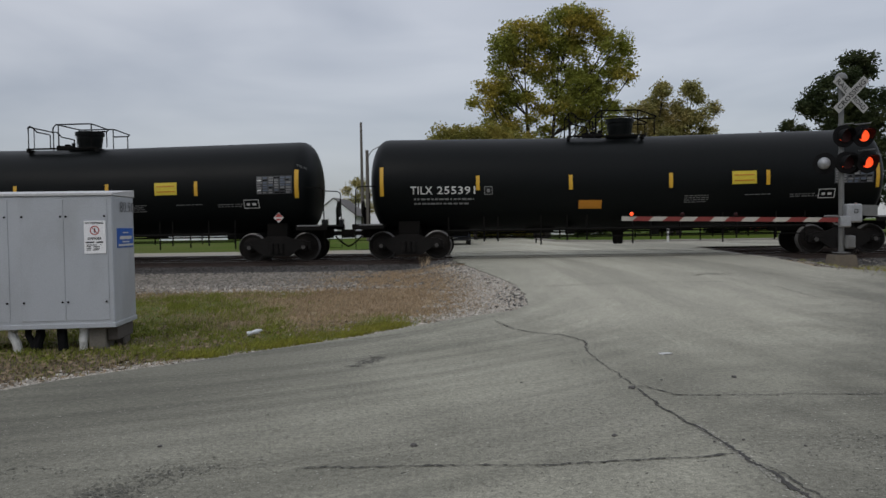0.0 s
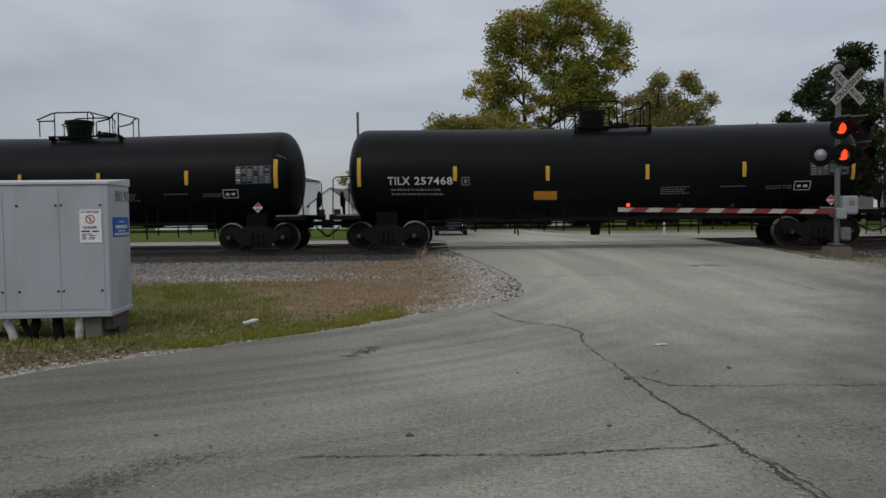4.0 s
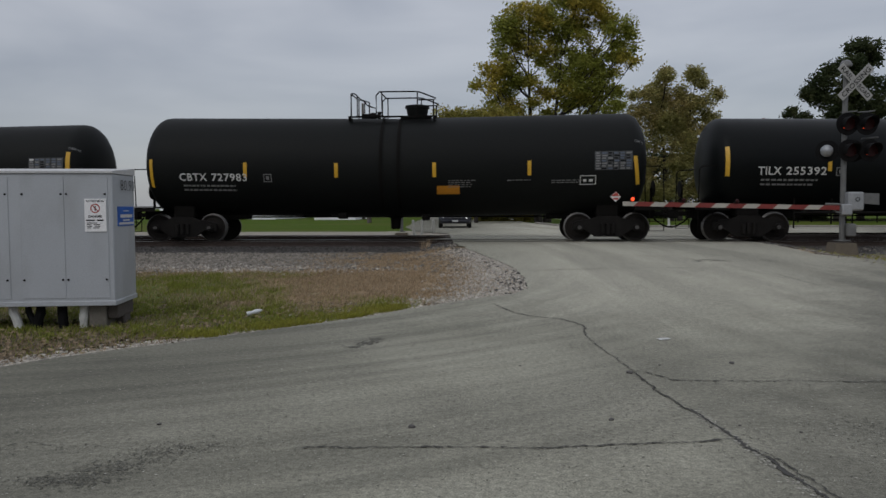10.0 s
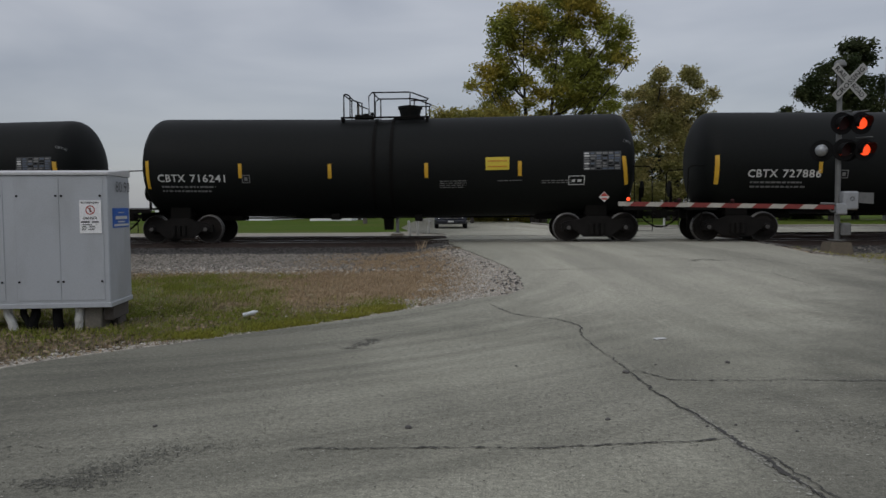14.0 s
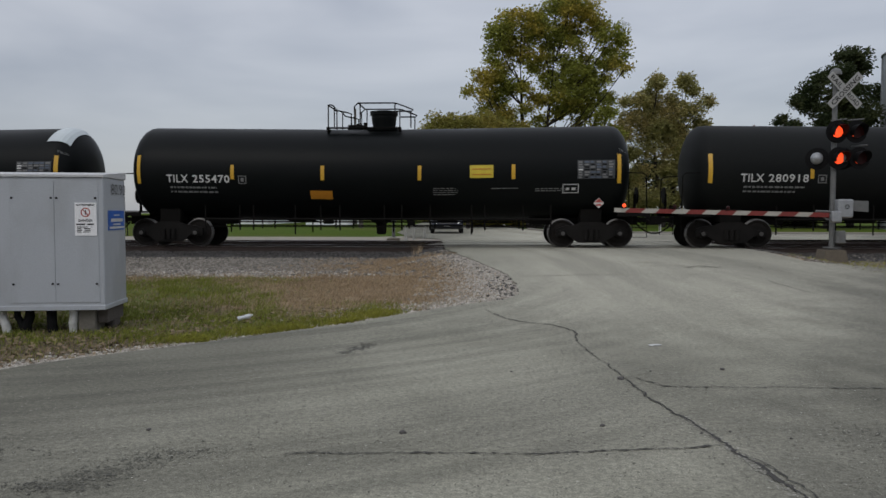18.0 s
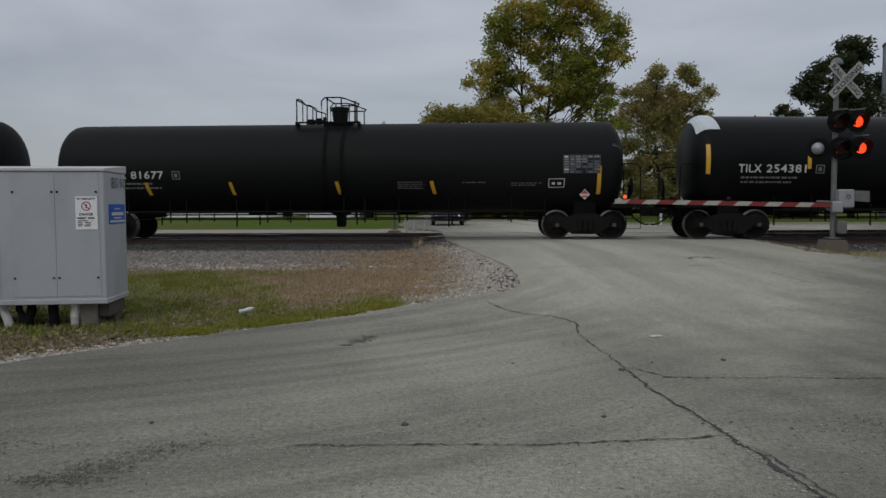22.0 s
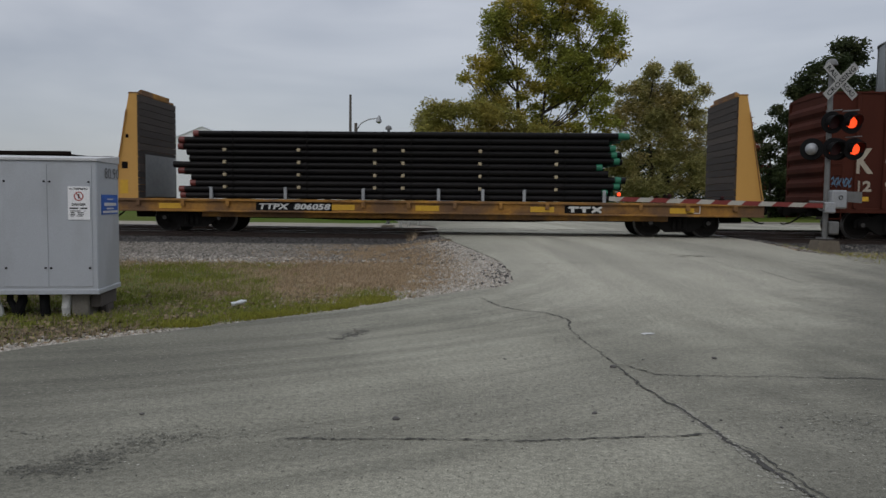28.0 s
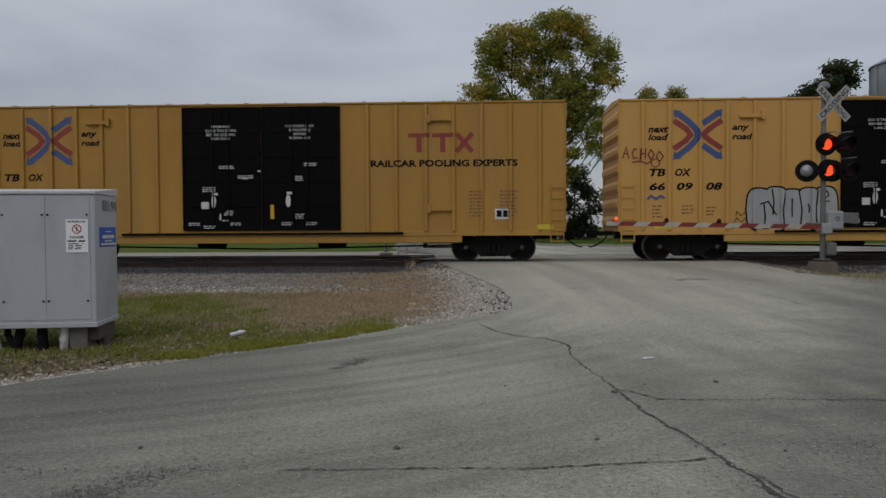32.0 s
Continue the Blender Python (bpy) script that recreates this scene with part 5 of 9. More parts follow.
YELLOWING = ((-2.1, 7.1, 0.76), (-1.1, 7.7, 0.67), (0.1, 7.9, 0.76), (1.4, 7.7, 0.84), (2.8, 7.4, 0.84), (-1.5, 6.2, 1.01), (0.8, 6.2, 1.09), (2.9, 6.0, 1.01), (4.5, 6.6, 0.63), (-3.0, 6.3, 0.59), (4.9, 5.6, 0.84), (1.6, 5.2, 1.01), (-0.5, 5.0, 1.01), (3.9, 7.7, 0.5), (-3.6, 5.7, 0.42), (-1.7, 8.1, 0.38), (-2.0, 4.4, 0.9), (0.4, 3.8, 1.0), (2.6, 4.2, 1.0), (4.2, 4.2, 0.8))
OLIVE = ((-1.0, 12.2, 0.63), (-1.6, 11.4, 0.68), (0.2, 11.0, 0.78), (1.4, 12.2, 0.68), (2.3, 11.7, 0.49), (3.3, 10.9, 0.39), (3.8, 10.7, 0.19), (-2.6, 10.8, 0.68), (-3.3, 11.0, 0.44), (-1.2, 10.2, 0.97), (0.7, 9.8, 1.07), (2.1, 10.1, 0.73), (2.7, 9.1, 0.63), (-3.0, 9.6, 0.83), (-1.6, 8.6, 1.07), (0.8, 8.2, 1.22), (2.6, 7.9, 0.73), (3.7, 7.5, 0.34), (-3.7, 7.9, 0.83), (-1.6, 7.0, 1.22), (0.8, 6.5, 1.22), (2.9, 6.3, 0.78), (4.1, 6.9, 0.39), (-3.4, 6.3, 0.83), (1.4, 12.7, 0.39), (-0.8, 12.7, 0.34), (-2.4, 4.8, 1.0), (0.2, 4.6, 1.2), (2.4, 4.6, 1.0))
DARK = ((-0.8, 11.9, 0.64), (-1.9, 11.1, 0.68), (0.0, 12.3, 0.55), (1.1, 12.6, 0.55), (-2.5, 10.0, 0.59), (-3.3, 8.8, 0.37), (-2.9, 8.2, 0.59), (-1.4, 9.7, 0.82), (0.3, 10.6, 0.82), (-0.5, 8.6, 0.91), (-2.2, 7.3, 0.78), (1.2, 10.2, 0.78), (1.2, 8.4, 1.0), (-0.7, 6.9, 1.0), (2.1, 7.1, 1.0), (-3.0, 6.7, 0.5), (0.5, 5.8, 1.0), (-1.7, 5.6, 0.91), (2.5, 8.9, 0.82), (1.8, 11.1, 0.64), (-3.8, 8.9, 0.18), (-0.6, 4.2, 1.0), (1.6, 4.4, 1.0))
MAPLE_HEART = ((2.3, 13.1, 0.55), (3.2, 13.9, 0.5), (4.0, 13.2, 0.45), (1.1, 12.2, 0.5), (2.2, 12.5, 0.5), (0.3, 9.9, 0.5), (-0.4, 10.5, 0.5), (1.1, 10.1, 0.5), (1.2, 14.3, 0.55), (-0.2, 12.4, 0.45), (0.4, 8.8, 0.6), (2.9, 12.3, 0.45), (5.2, 13.7, 0.4), (2.0, 14.7, 0.5), (5.3, 12.4, 0.5), (4.3, 12.1, 0.5), (3.5, 12.7, 0.45), (5.1, 11.5, 0.5), (4.0, 11.6, 0.45), (4.3, 10.1, 0.5), (3.0, 9.6, 0.5))
tree(4.15, 60, 0.2, 18.0, 12.0, LEAF_MAPLE, "tall maple with two trunks and thinning green and gold leaves", 3, trunks=2, size=0.25, lobes=MAPLE_TOP + MAPLE_WAIST + MAPLE_SKIRT + MAPLE_HEART, dense=1.45, layers=2)
tree(15.6, 66, 0.2, 13.0, 8.0, LEAF_OLIVE, "broad olive-green tree with thin autumn leaves", 8, trunks=2, size=0.25, lobes=OLIVE + ((-2.6, 2.9, 1.0), (-0.6, 2.7, 1.1), (1.6, 2.8, 1.1), (3.2, 3.4, 0.9), (-3.6, 4.2, 0.8), (3.6, 5.0, 0.7)), dense=2.0, layers=2)
tree(27.2, 62, 0.2, 13.2, 7.0, LEAF_DARK, "dense dark green tree", 12, size=0.27, lobes=DARK + ((-2.4, 3.6, 0.9), (-1.0, 2.4, 1.1), (1.2, 2.4, 1.1), (2.8, 3.8, 1.0), (3.0, 5.6, 1.0)), dense=2.0, layers=2)
tree(31.2, 67, 0.2, 16.6, 7.0, LEAF_DARK, "tall dense dark green tree", 15, size=0.34, low=0.2, dense=1.5)
tree(-4.4, 68, 0.2, 10.0, 6.5, LEAF_OLIVE, "rounded thin-leaved tree behind the tall maple", 21, size=0.26, dense=1.3)
tree(-1.0, 57, 0.2, 8.4, 8.0, LEAF_YELLOW, "broad low yellowing tree beside the tall maple", 22, size=0.24, lobes=YELLOWING + ((5.8, 6.2, 0.7), (6.4, 5.2, 0.8), (5.6, 4.2, 0.9), (3.4, 3.0, 1.0), (1.2, 2.6, 1.0), (-1.2, 2.8, 1.0)), dense=2.2, layers=2)
tree(24.4, 72, 0.2, 9.9, 5.6, LEAF_RED, "small tree turning red", 25, size=0.3, dense=1.3)
tree(24.6, 66, 0.2, 8.8, 5.6, LEAF_DARK, "low dark green tree", 26, size=0.3, dense=1.3)


# ---- the other wagons ----
BOX_YELLOW = surface("boxcar_yellow", (0.53, 0.29, 0.065), (0.47, 0.25, 0.055), rough=0.6, scale=0.7, fine=110, bump=0.05, stretch=(1, 1, 0.35), third=(0.48, 0.265, 0.07), third_scale=0.4)
BOX_YELLOW_OLD = surface("aged_boxcar_yellow", (0.43, 0.235, 0.036), (0.31, 0.15, 0.024), rough=0.7, scale=0.9, fine=110, bump=0.06, stretch=(1, 1, 0.3), third=(0.34, 0.185, 0.04), third_scale=0.9)
FLAT_YELLOW = surface("grimy_flatcar_yellow", (0.44, 0.21, 0.024), (0.1, 0.046, 0.018), rough=0.75, scale=1.6, fine=14, bump=0.08, spread=0.7, third=(0.13, 0.068, 0.03), third_scale=0.9)
BOX_BROWN = surface("oxide_brown", (0.075, 0.0195, 0.0105), (0.042, 0.012, 0.0075), rough=0.8, scale=0.9, fine=110, bump=0.06, stretch=(1, 1, 0.3), spec=0.15)
GON_BROWN = surface("dark_gondola_brown", (0.008, 0.0055, 0.0045), (0.013, 0.0085, 0.0062), rough=0.88, scale=1.3, fine=14, bump=0.1, stretch=(1, 1, 0.4), spec=0.1)
DOOR_BLACK = surface("black_door_paint", (0.003, 0.003, 0.0032), (0.005, 0.005, 0.005), rough=0.7, scale=1.2, bump=0.05, spec=0.06)
HOPPER_GREY = surface("pale_grey_hopper_paint", (0.46, 0.475, 0.48), (0.425, 0.44, 0.445), rough=0.6, scale=0.5, fine=90, bump=0.01, stretch=(1, 1, 0.4))
HOPPER_BOTTOM = surface("dirty_hopper_bottom", (0.11, 0.095, 0.075), (0.06, 0.05, 0.04), rough=0.85, scale=2, bump=0.1)
RUST_STREAK = surface("rust_streaks", (0.24, 0.165, 0.145), (0.35, 0.31, 0.3), rough=0.8, scale=7, fine=30, bump=0.02, stretch=(9, 9, 0.3))
RUST_RED = surface("red_rust", (0.2, 0.06, 0.03), (0.12, 0.04, 0.025), rough=0.85, scale=6)
SILVER = surface("silver_spray_paint", (0.42, 0.425, 0.42), (0.33, 0.335, 0.33), rough=0.45, metal=0.3, scale=2.5, bump=0.02)
TAG_RED = surface("dark_red_spray_paint", (0.2, 0.035, 0.022), rough=0.6, scale=5)
TAG_BLUE = surface("blue_spray_paint", (0.06, 0.14, 0.24), (0.1, 0.2, 0.28), rough=0.6, scale=3)
LOGO_BLUE = surface("blue_emblem_paint", (0.05, 0.085, 0.22), (0.04, 0.07, 0.18), rough=0.6, scale=5)
LOGO_RED = surface("red_emblem_paint", (0.26, 0.035, 0.025), (0.2, 0.03, 0.02), rough=0.6, scale=5)
CREAM = surface("faded_cream_stencil", (0.4, 0.36, 0.28), (0.28, 0.24, 0.19), rough=0.7, scale=4)
PLANK = surface("dark_bulkhead_timber", (0.02, 0.0155, 0.013), (0.06, 0.047, 0.039), rough=0.9, scale=3, fine=30, bump=0.3, stretch=(1, 0.4, 5), per_object=0.35)
PIPE_BLACK = surface("black_coated_pipe", (0.0045, 0.0043, 0.0052), (0.012, 0.0105, 0.01), rough=0.45, scale=1.5, fine=20, bump=0.04, per_object=0.5, spec=0.12)
CAP_GREEN = surface("green_pipe_cap", (0.012, 0.16, 0.085), (0.01, 0.12, 0.065), rough=0.5, scale=5, bump=0)
CAP_RED = surface("red_pipe_cap", (0.16, 0.03, 0.022), (0.12, 0.025, 0.02), rough=0.5, scale=5, bump=0)
SPACER = surface("fresh_timber_spacer", (0.45, 0.38, 0.25), (0.33, 0.27, 0.17), rough=0.8, scale=8)


def wall(ribs, y=-1.5, proud=0.075):
    """The near side of a wagon with posts: paint steps over them."""
    def place(x, z, lift=0.005):
        over = min((abs(x - r) for r in ribs), default=9)
        return Vector((x, y - lift - (proud if over < 0.062 else 0), z))
    return place


def ellipse(bm, cx, cz, rx, rz, place, mi=0, seg=24, turn=0.0):
    pts = [(cx + rx * math.cos(a) * math.cos(turn) - rz * math.sin(a) * math.sin(turn), cz + rx * math.cos(a) * math.sin(turn) + rz * math.sin(a) * math.cos(turn))
           for a in (2 * math.pi * k / seg for k in range(seg))]
    return paint(bm, pts, [tuple(range(seg))], place, mi)


def stroke(bm, pts, w, place, mi=0):
    """A painted line of even width through the points."""
    for (x0, z0), (x1, z1) in zip(pts, pts[1:]):
        d = math.hypot(x1 - x0, z1 - z0) or 1
        u, v = (x1 - x0) / d, (z1 - z0) / d
        a, b = -v * w / 2, u * w / 2
        paint(bm, [(x0 - u * w * 0.3 + a, z0 - v * w * 0.3 + b), (x0 - u * w * 0.3 - a, z0 - v * w * 0.3 - b), (x1 + u * w * 0.3 - a, z1 + v * w * 0.3 - b), (x1 + u * w * 0.3 + a, z1 + v * w * 0.3 + b)], [(0, 1, 2, 3)], place, mi)


def ribbon(bm, pts, w, place, mi=0):
    """A painted band of even width through the points in one piece, with mitred bends."""
    n = len(pts)
    sides = []
    for i, (x, z) in enumerate(pts):
        a, b = pts[max(0, i - 1)], pts[min(n - 1, i + 1)]
        d0 = Vector((x - a[0], z - a[1])) if i else Vector((b[0] - x, b[1] - z))
        d1 = Vector((b[0] - x, b[1] - z)) if i < n - 1 else d0
        d0.normalize(), d1.normalize()
        t = (d0 + d1)
        t = t.normalized() if t.length > 1e-4 else d0
        k = w / 2 / max(0.45, abs(t.dot(d0)))
        sides += [(x - t.y * k, z + t.x * k), (x + t.y * k, z - t.x * k)]
    return paint(bm, sides, [(2 * i, 2 * i + 1, 2 * i + 3, 2 * i + 2) for i in range(n - 1)], place, mi)


def cling(bm, ribs, lift, y=-1.5, proud=0.075):
    """Lay flat paint over a ribbed side: cut it at the posts' edges and step it over them."""
    for r in ribs:
        for d in (-0.059, -0.0562, 0.0562, 0.059):
            bmesh.ops.bisect_plane(bm, geom=bm.verts[:] + bm.edges[:] + bm.faces[:], plane_co=(r + d, 0, 0), plane_no=(1, 0, 0), dist=1e-5)
    for v in bm.verts:
        v.co.y = v.co.y + y - lift - (proud if any(abs(v.co.x - r) < 0.0575 for r in ribs) else 0)
    return bm


def flat_on(y):
    return lambda x, z: Vector((x, y, z))


def words(bm, text, x, z, w, h, place, mi=0, slant=0.0, spacing=1.0):
    co, fc = lettering(text, w, h, spacing, slant, 0.036)
    paint(bm, co + (x, z), fc, place, mi)


def box_body(car, half, z0, z1, mat, post_step, door, roof_mat=None, sill=0.62, posts=None):
    """Body shell, roof, posts, corrugated ends, sill, ladders and gear of a boxcar. Returns the posts' places."""
    bm = bmesh.new()
    box(bm, -half, half, -1.5, 1.5, z0, z1, 0.015)
    part("body", bm, mat, car)
    bm = bmesh.new()
    out = [(-1.54, z1), (-1.54, z1 + 0.05), (0, z1 + 0.16), (1.54, z1 + 0.05), (1.54, z1)]
    a = [bm.verts.new((-half - 0.03, y, z)) for y, z in out]
    b = [bm.verts.new((half + 0.03, y, z)) for y, z in out]
    for i in range(5):
        bm.faces.new((a[i], b[i], b[(i + 1) % 5], a[(i + 1) % 5]))
    bm.faces.new(a[::-1]), bm.faces.new(b)
    n = round(2 * half / 1.25)
    for i in range(n + 1):
        x = -half + 2 * half * i / n
        for s in (-1, 1):
            box(bm, x - 0.03, x + 0.03, -0.77, 0.77, -0.012, 0.022, m=Matrix.Translation((0, s * 0.77, z1 + 0.108)) @ pose(0, 0, 0, -s * 4.0, 0, 0))
    bmesh.ops.recalc_face_normals(bm, faces=bm.faces)
    part("roof", bm, roof_mat or mat, car, "ribbed wagon roof")
    ribs = []
    n = round(2 * half / post_step)
    post = None
    for x in ([-half + 2 * half * u for u in posts] if posts else [-half + 2 * half * i / n for i in range(1, n)]):
        if door[0] - 0.1 < x < door[1] + 0.1:
            continue
        ribs.append(x)
        for s in (-1, 1):
            if post is None:
                bm = bmesh.new()
                box(bm, -0.055, 0.055, -0.075, 0.0, z0 + 0.02, z1 - 0.03, 0.014)
                post = finish(bm, "side_post", mat)
            o = part("side_post", post, None, car)
            o.location, o.rotation_euler = (x, s * 1.5, 0), (0, 0, 0 if s < 0 else math.pi)
    for s in (-1, 1):
        for j in range(7):
            bm = bmesh.new()
            z = z0 + 0.3 + (z1 - z0 - 0.75) * j / 6
            prism(bm, [(s * half, z - 0.2), (s * (half + 0.1), z - 0.07), (s * (half + 0.1), z + 0.07), (s * half, z + 0.2)], -1.4, 1.4)
            part("end_corrugation", bm, mat, car)
        bm = bmesh.new()
        box(bm, *sorted((s * half, s * (half + 0.06))), -1.5, -1.4, z0, z1)
        part("end_post", bm, mat, car)
        bm = bmesh.new()
        box(bm, *sorted((s * half, s * (half + 0.06))), 1.4, 1.5, z0, z1)
        part("end_post", bm, mat, car)
        if mat is BOX_YELLOW_OLD:
            bm = bmesh.new()
            box(bm, *sorted((s * (half + 0.075), s * (half + 0.085))), -1.45, 1.45, z1 - 0.42, z1 - 0.02)
            part("end_panel", bm, WHITE_PAINT, car, "pale panel along the top of the end")
        bm = bmesh.new()
        box(bm, -half if s < 0 else -half, half, *sorted((s * 1.44, s * 1.52)), z0 - 0.12, z0 + 0.04, 0.01)
        part("side_sill", bm, mat, car)
        bm = bmesh.new()
        box(bm, -half * 0.66, half * 0.66, *sorted((s * 1.42, s * 1.5)), sill, z0 - 0.1, 0.01)
        part("skirt", bm, mat, car)
        for e in (-1, 1):
            bm = bmesh.new()
            xa = e * (half - 0.22)
            for d in (-0.2, 0.2):
                tube(bm, [(xa + d, s * 1.56, z0 - 0.35), (xa + d, s * 1.56, z0 + 1.5)], 0.018)
            for j in range(6):
                z = z0 - 0.3 + j * 0.34
                tube(bm, [(xa - 0.2, s * 1.56, z), (xa + 0.2, s * 1.56, z)], 0.016)
            part("ladder", bm, mat, car)
    bm = bmesh.new()
    box(bm, -half + 0.1, half - 0.1, -0.3, 0.3, 0.7, z0 - 0.02, 0.02)
    for x in (-2.5, 1.5):
        rod(bm, (x, -0.7, 0.62), (x + 0.9, -0.7, 0.62), 0.15, seg=12)
    tube(bm, [(-half + 2.5, -0.9, 0.55), (0, -0.95, 0.42), (half - 2.5, -0.9, 0.55)], 0.03)
    part("underframe", bm, STEEL_DARK, car)
    for s in (-1, 1):
        truck(car, s * (half - 2.2))
    couplers(car, half + 0.72)
    return ribs


def plug_doors(car, x0, x1, z0, z1, mat):
    xm = (x0 + x1) / 2
    for a, b in ((x0, xm - 0.01), (xm + 0.01, x1)):
        bm = bmesh.new()
        box(bm, a, b, -1.555, -1.5, z0, z1, 0.01)
        d = part("door", bm, mat, car, "black plug door")
        bm = bmesh.new()
        n = 5
        for j in range(n + 1):
            z = z0 + (z1 - z0) * j / n
            box(bm, a + 0.02, b - 0.02, -1.575, -1.552, max(z0, z - 0.035), min(z1, z + 0.035), 0.006)
        for x in (a + 0.04, b - 0.04, (a + b) / 2):
            box(bm, x - 0.03, x + 0.03, -1.582, -1.553, z0, z1, 0.006)
        part("door_rib", bm, mat, d)
        bm = bmesh.new()
        xc = (a + b) / 2
        for x in (xc - 0.25, xc + 0.25):
            tube(bm, [(x, -1.6, z0 + 0.1), (x, -1.6, z1 - 0.15)], 0.018)
        rod(bm, (xc, -1.62, z0 + 0.75), (xc, -1.57, z0 + 0.75), 0.2, seg=16)
        part("lock_rod", bm, mat, d)
    bm = bmesh.new()
    box(bm, x0 - 2.0, x1 + 2.0, -1.6, -1.51, z0 - 0.14, z0 - 0.07, 0.01)
    part("door_track", bm, STEEL_DARK, car)
    p = flat_on(-1.59)
    return p, xm


def door_print(car, x0, x1, z0, z1, first, second):
    p = flat_on(-1.588)
    w = (x1 - x0) / 2
    bm = bmesh.new()
    for text, xc in ((first, x0 + w * 0.5), (second, x0 + w * 1.5)):
        for j, line in enumerate(text):
            co, fc = lettering(line, 0.066 * len(line), 0.078, 1.1, 0.0, 0.012)
            paint(bm, co + (xc - 0.033 * len(line), z1 - 0.72 - j * 0.125), fc, p)
    rnd = random.Random(4)
    for k in range(9):
        x, z = rnd.uniform(x0 + 0.3, x1 - 0.6), rnd.uniform(z0 + 0.2, z0 + 2.3)
        bars(bm, x, x + rnd.uniform(0.2, 0.6), z, rnd.randint(1, 3), p, 0.03, 0.06, 0, k)
    for x, z, ww, hh in ((x0 + 1.95, z0 + 1.72, 0.2, 0.05), (x0 + 0.62, z0 + 0.78, 0.24, 0.22), (x0 + 1.2, z0 + 0.42, 0.05, 0.26), (x0 + 2.45, z0 + 1.95, 0.1, 0.05)):
        patch(bm, x, x + ww, z, z + hh, p, nz=1)
    for x, z in ((x0 + 1.02, z0 + 1.0), (x0 + 3.42, z0 + 1.02)):
        ellipse(bm, x, z, 0.08, 0.2, p)
        patch(bm, x - 0.05, x + 0.14, z + 0.21, z + 0.29, p, nz=1)
    for x in (x0 + 0.2, x0 + 1.55, x0 + 3.2, x0 + 4.0):
        bars(bm, x, x + 0.4, z0 + 0.34, 2, p, 0.03, 0.06, 0, int(x * 10) % 17)
    part("door_print", bm, WHITE_PAINT, car, "white door instructions")
    bm = bmesh.new()
    patch(bm, x0 + w + 0.3, x0 + w + 0.42, z0 + 0.45, z0 + 0.9, p, nz=1)
    part("reflective_stripe", bm, YELLOW, car)


def emblem(car, cx, cz, ribs):
    """Two crossing bent arrows, blue and red."""
    up = flat_on(0)
    bm = bmesh.new()
    arc = [(cx - 0.62, cz + 0.66), (cx - 0.3, cz + 0.42), (cx - 0.1, cz + 0.22), (cx - 0.01, cz + 0.08), (cx - 0.01, cz - 0.08), (cx - 0.1, cz - 0.22), (cx - 0.3, cz - 0.42), (cx - 0.62, cz - 0.66)]
    ribbon(bm, arc, 0.19, up)
    ribbon(bm, [(cx + 0.14, cz + 0.33), (cx + 0.62, cz + 0.66)], 0.19, up)
    ribbon(bm, [(cx + 0.14, cz - 0.33), (cx + 0.62, cz - 0.66)], 0.19, up)
    for sx in (-1, 1):
        for sz in (-1, 1):
            paint(bm, [(cx + sx * 0.5, cz + sz * 0.74), (cx + sx * 0.76, cz + sz * 0.78), (cx + sx * 0.72, cz + sz * 0.5)], [(0, 1, 2)], flat_on(-0.003))
    part("emblem_blue", cling(bm, ribs, 0.005), LOGO_BLUE, car)
    bm = bmesh.new()
    ribbon(bm, [(cx - 0.74, cz + 0.44), (cx - 0.36, cz + 0.18), (cx - 0.22, cz), (cx - 0.36, cz - 0.18), (cx - 0.74, cz - 0.44)], 0.17, up)
    ribbon(bm, [(cx + 0.74, cz + 0.44), (cx + 0.36, cz + 0.18), (cx + 0.16, cz), (cx + 0.36, cz - 0.18), (cx + 0.74, cz - 0.44)], 0.17, up)
    part("emblem_red", cling(bm, ribs, 0.007), LOGO_RED, car)


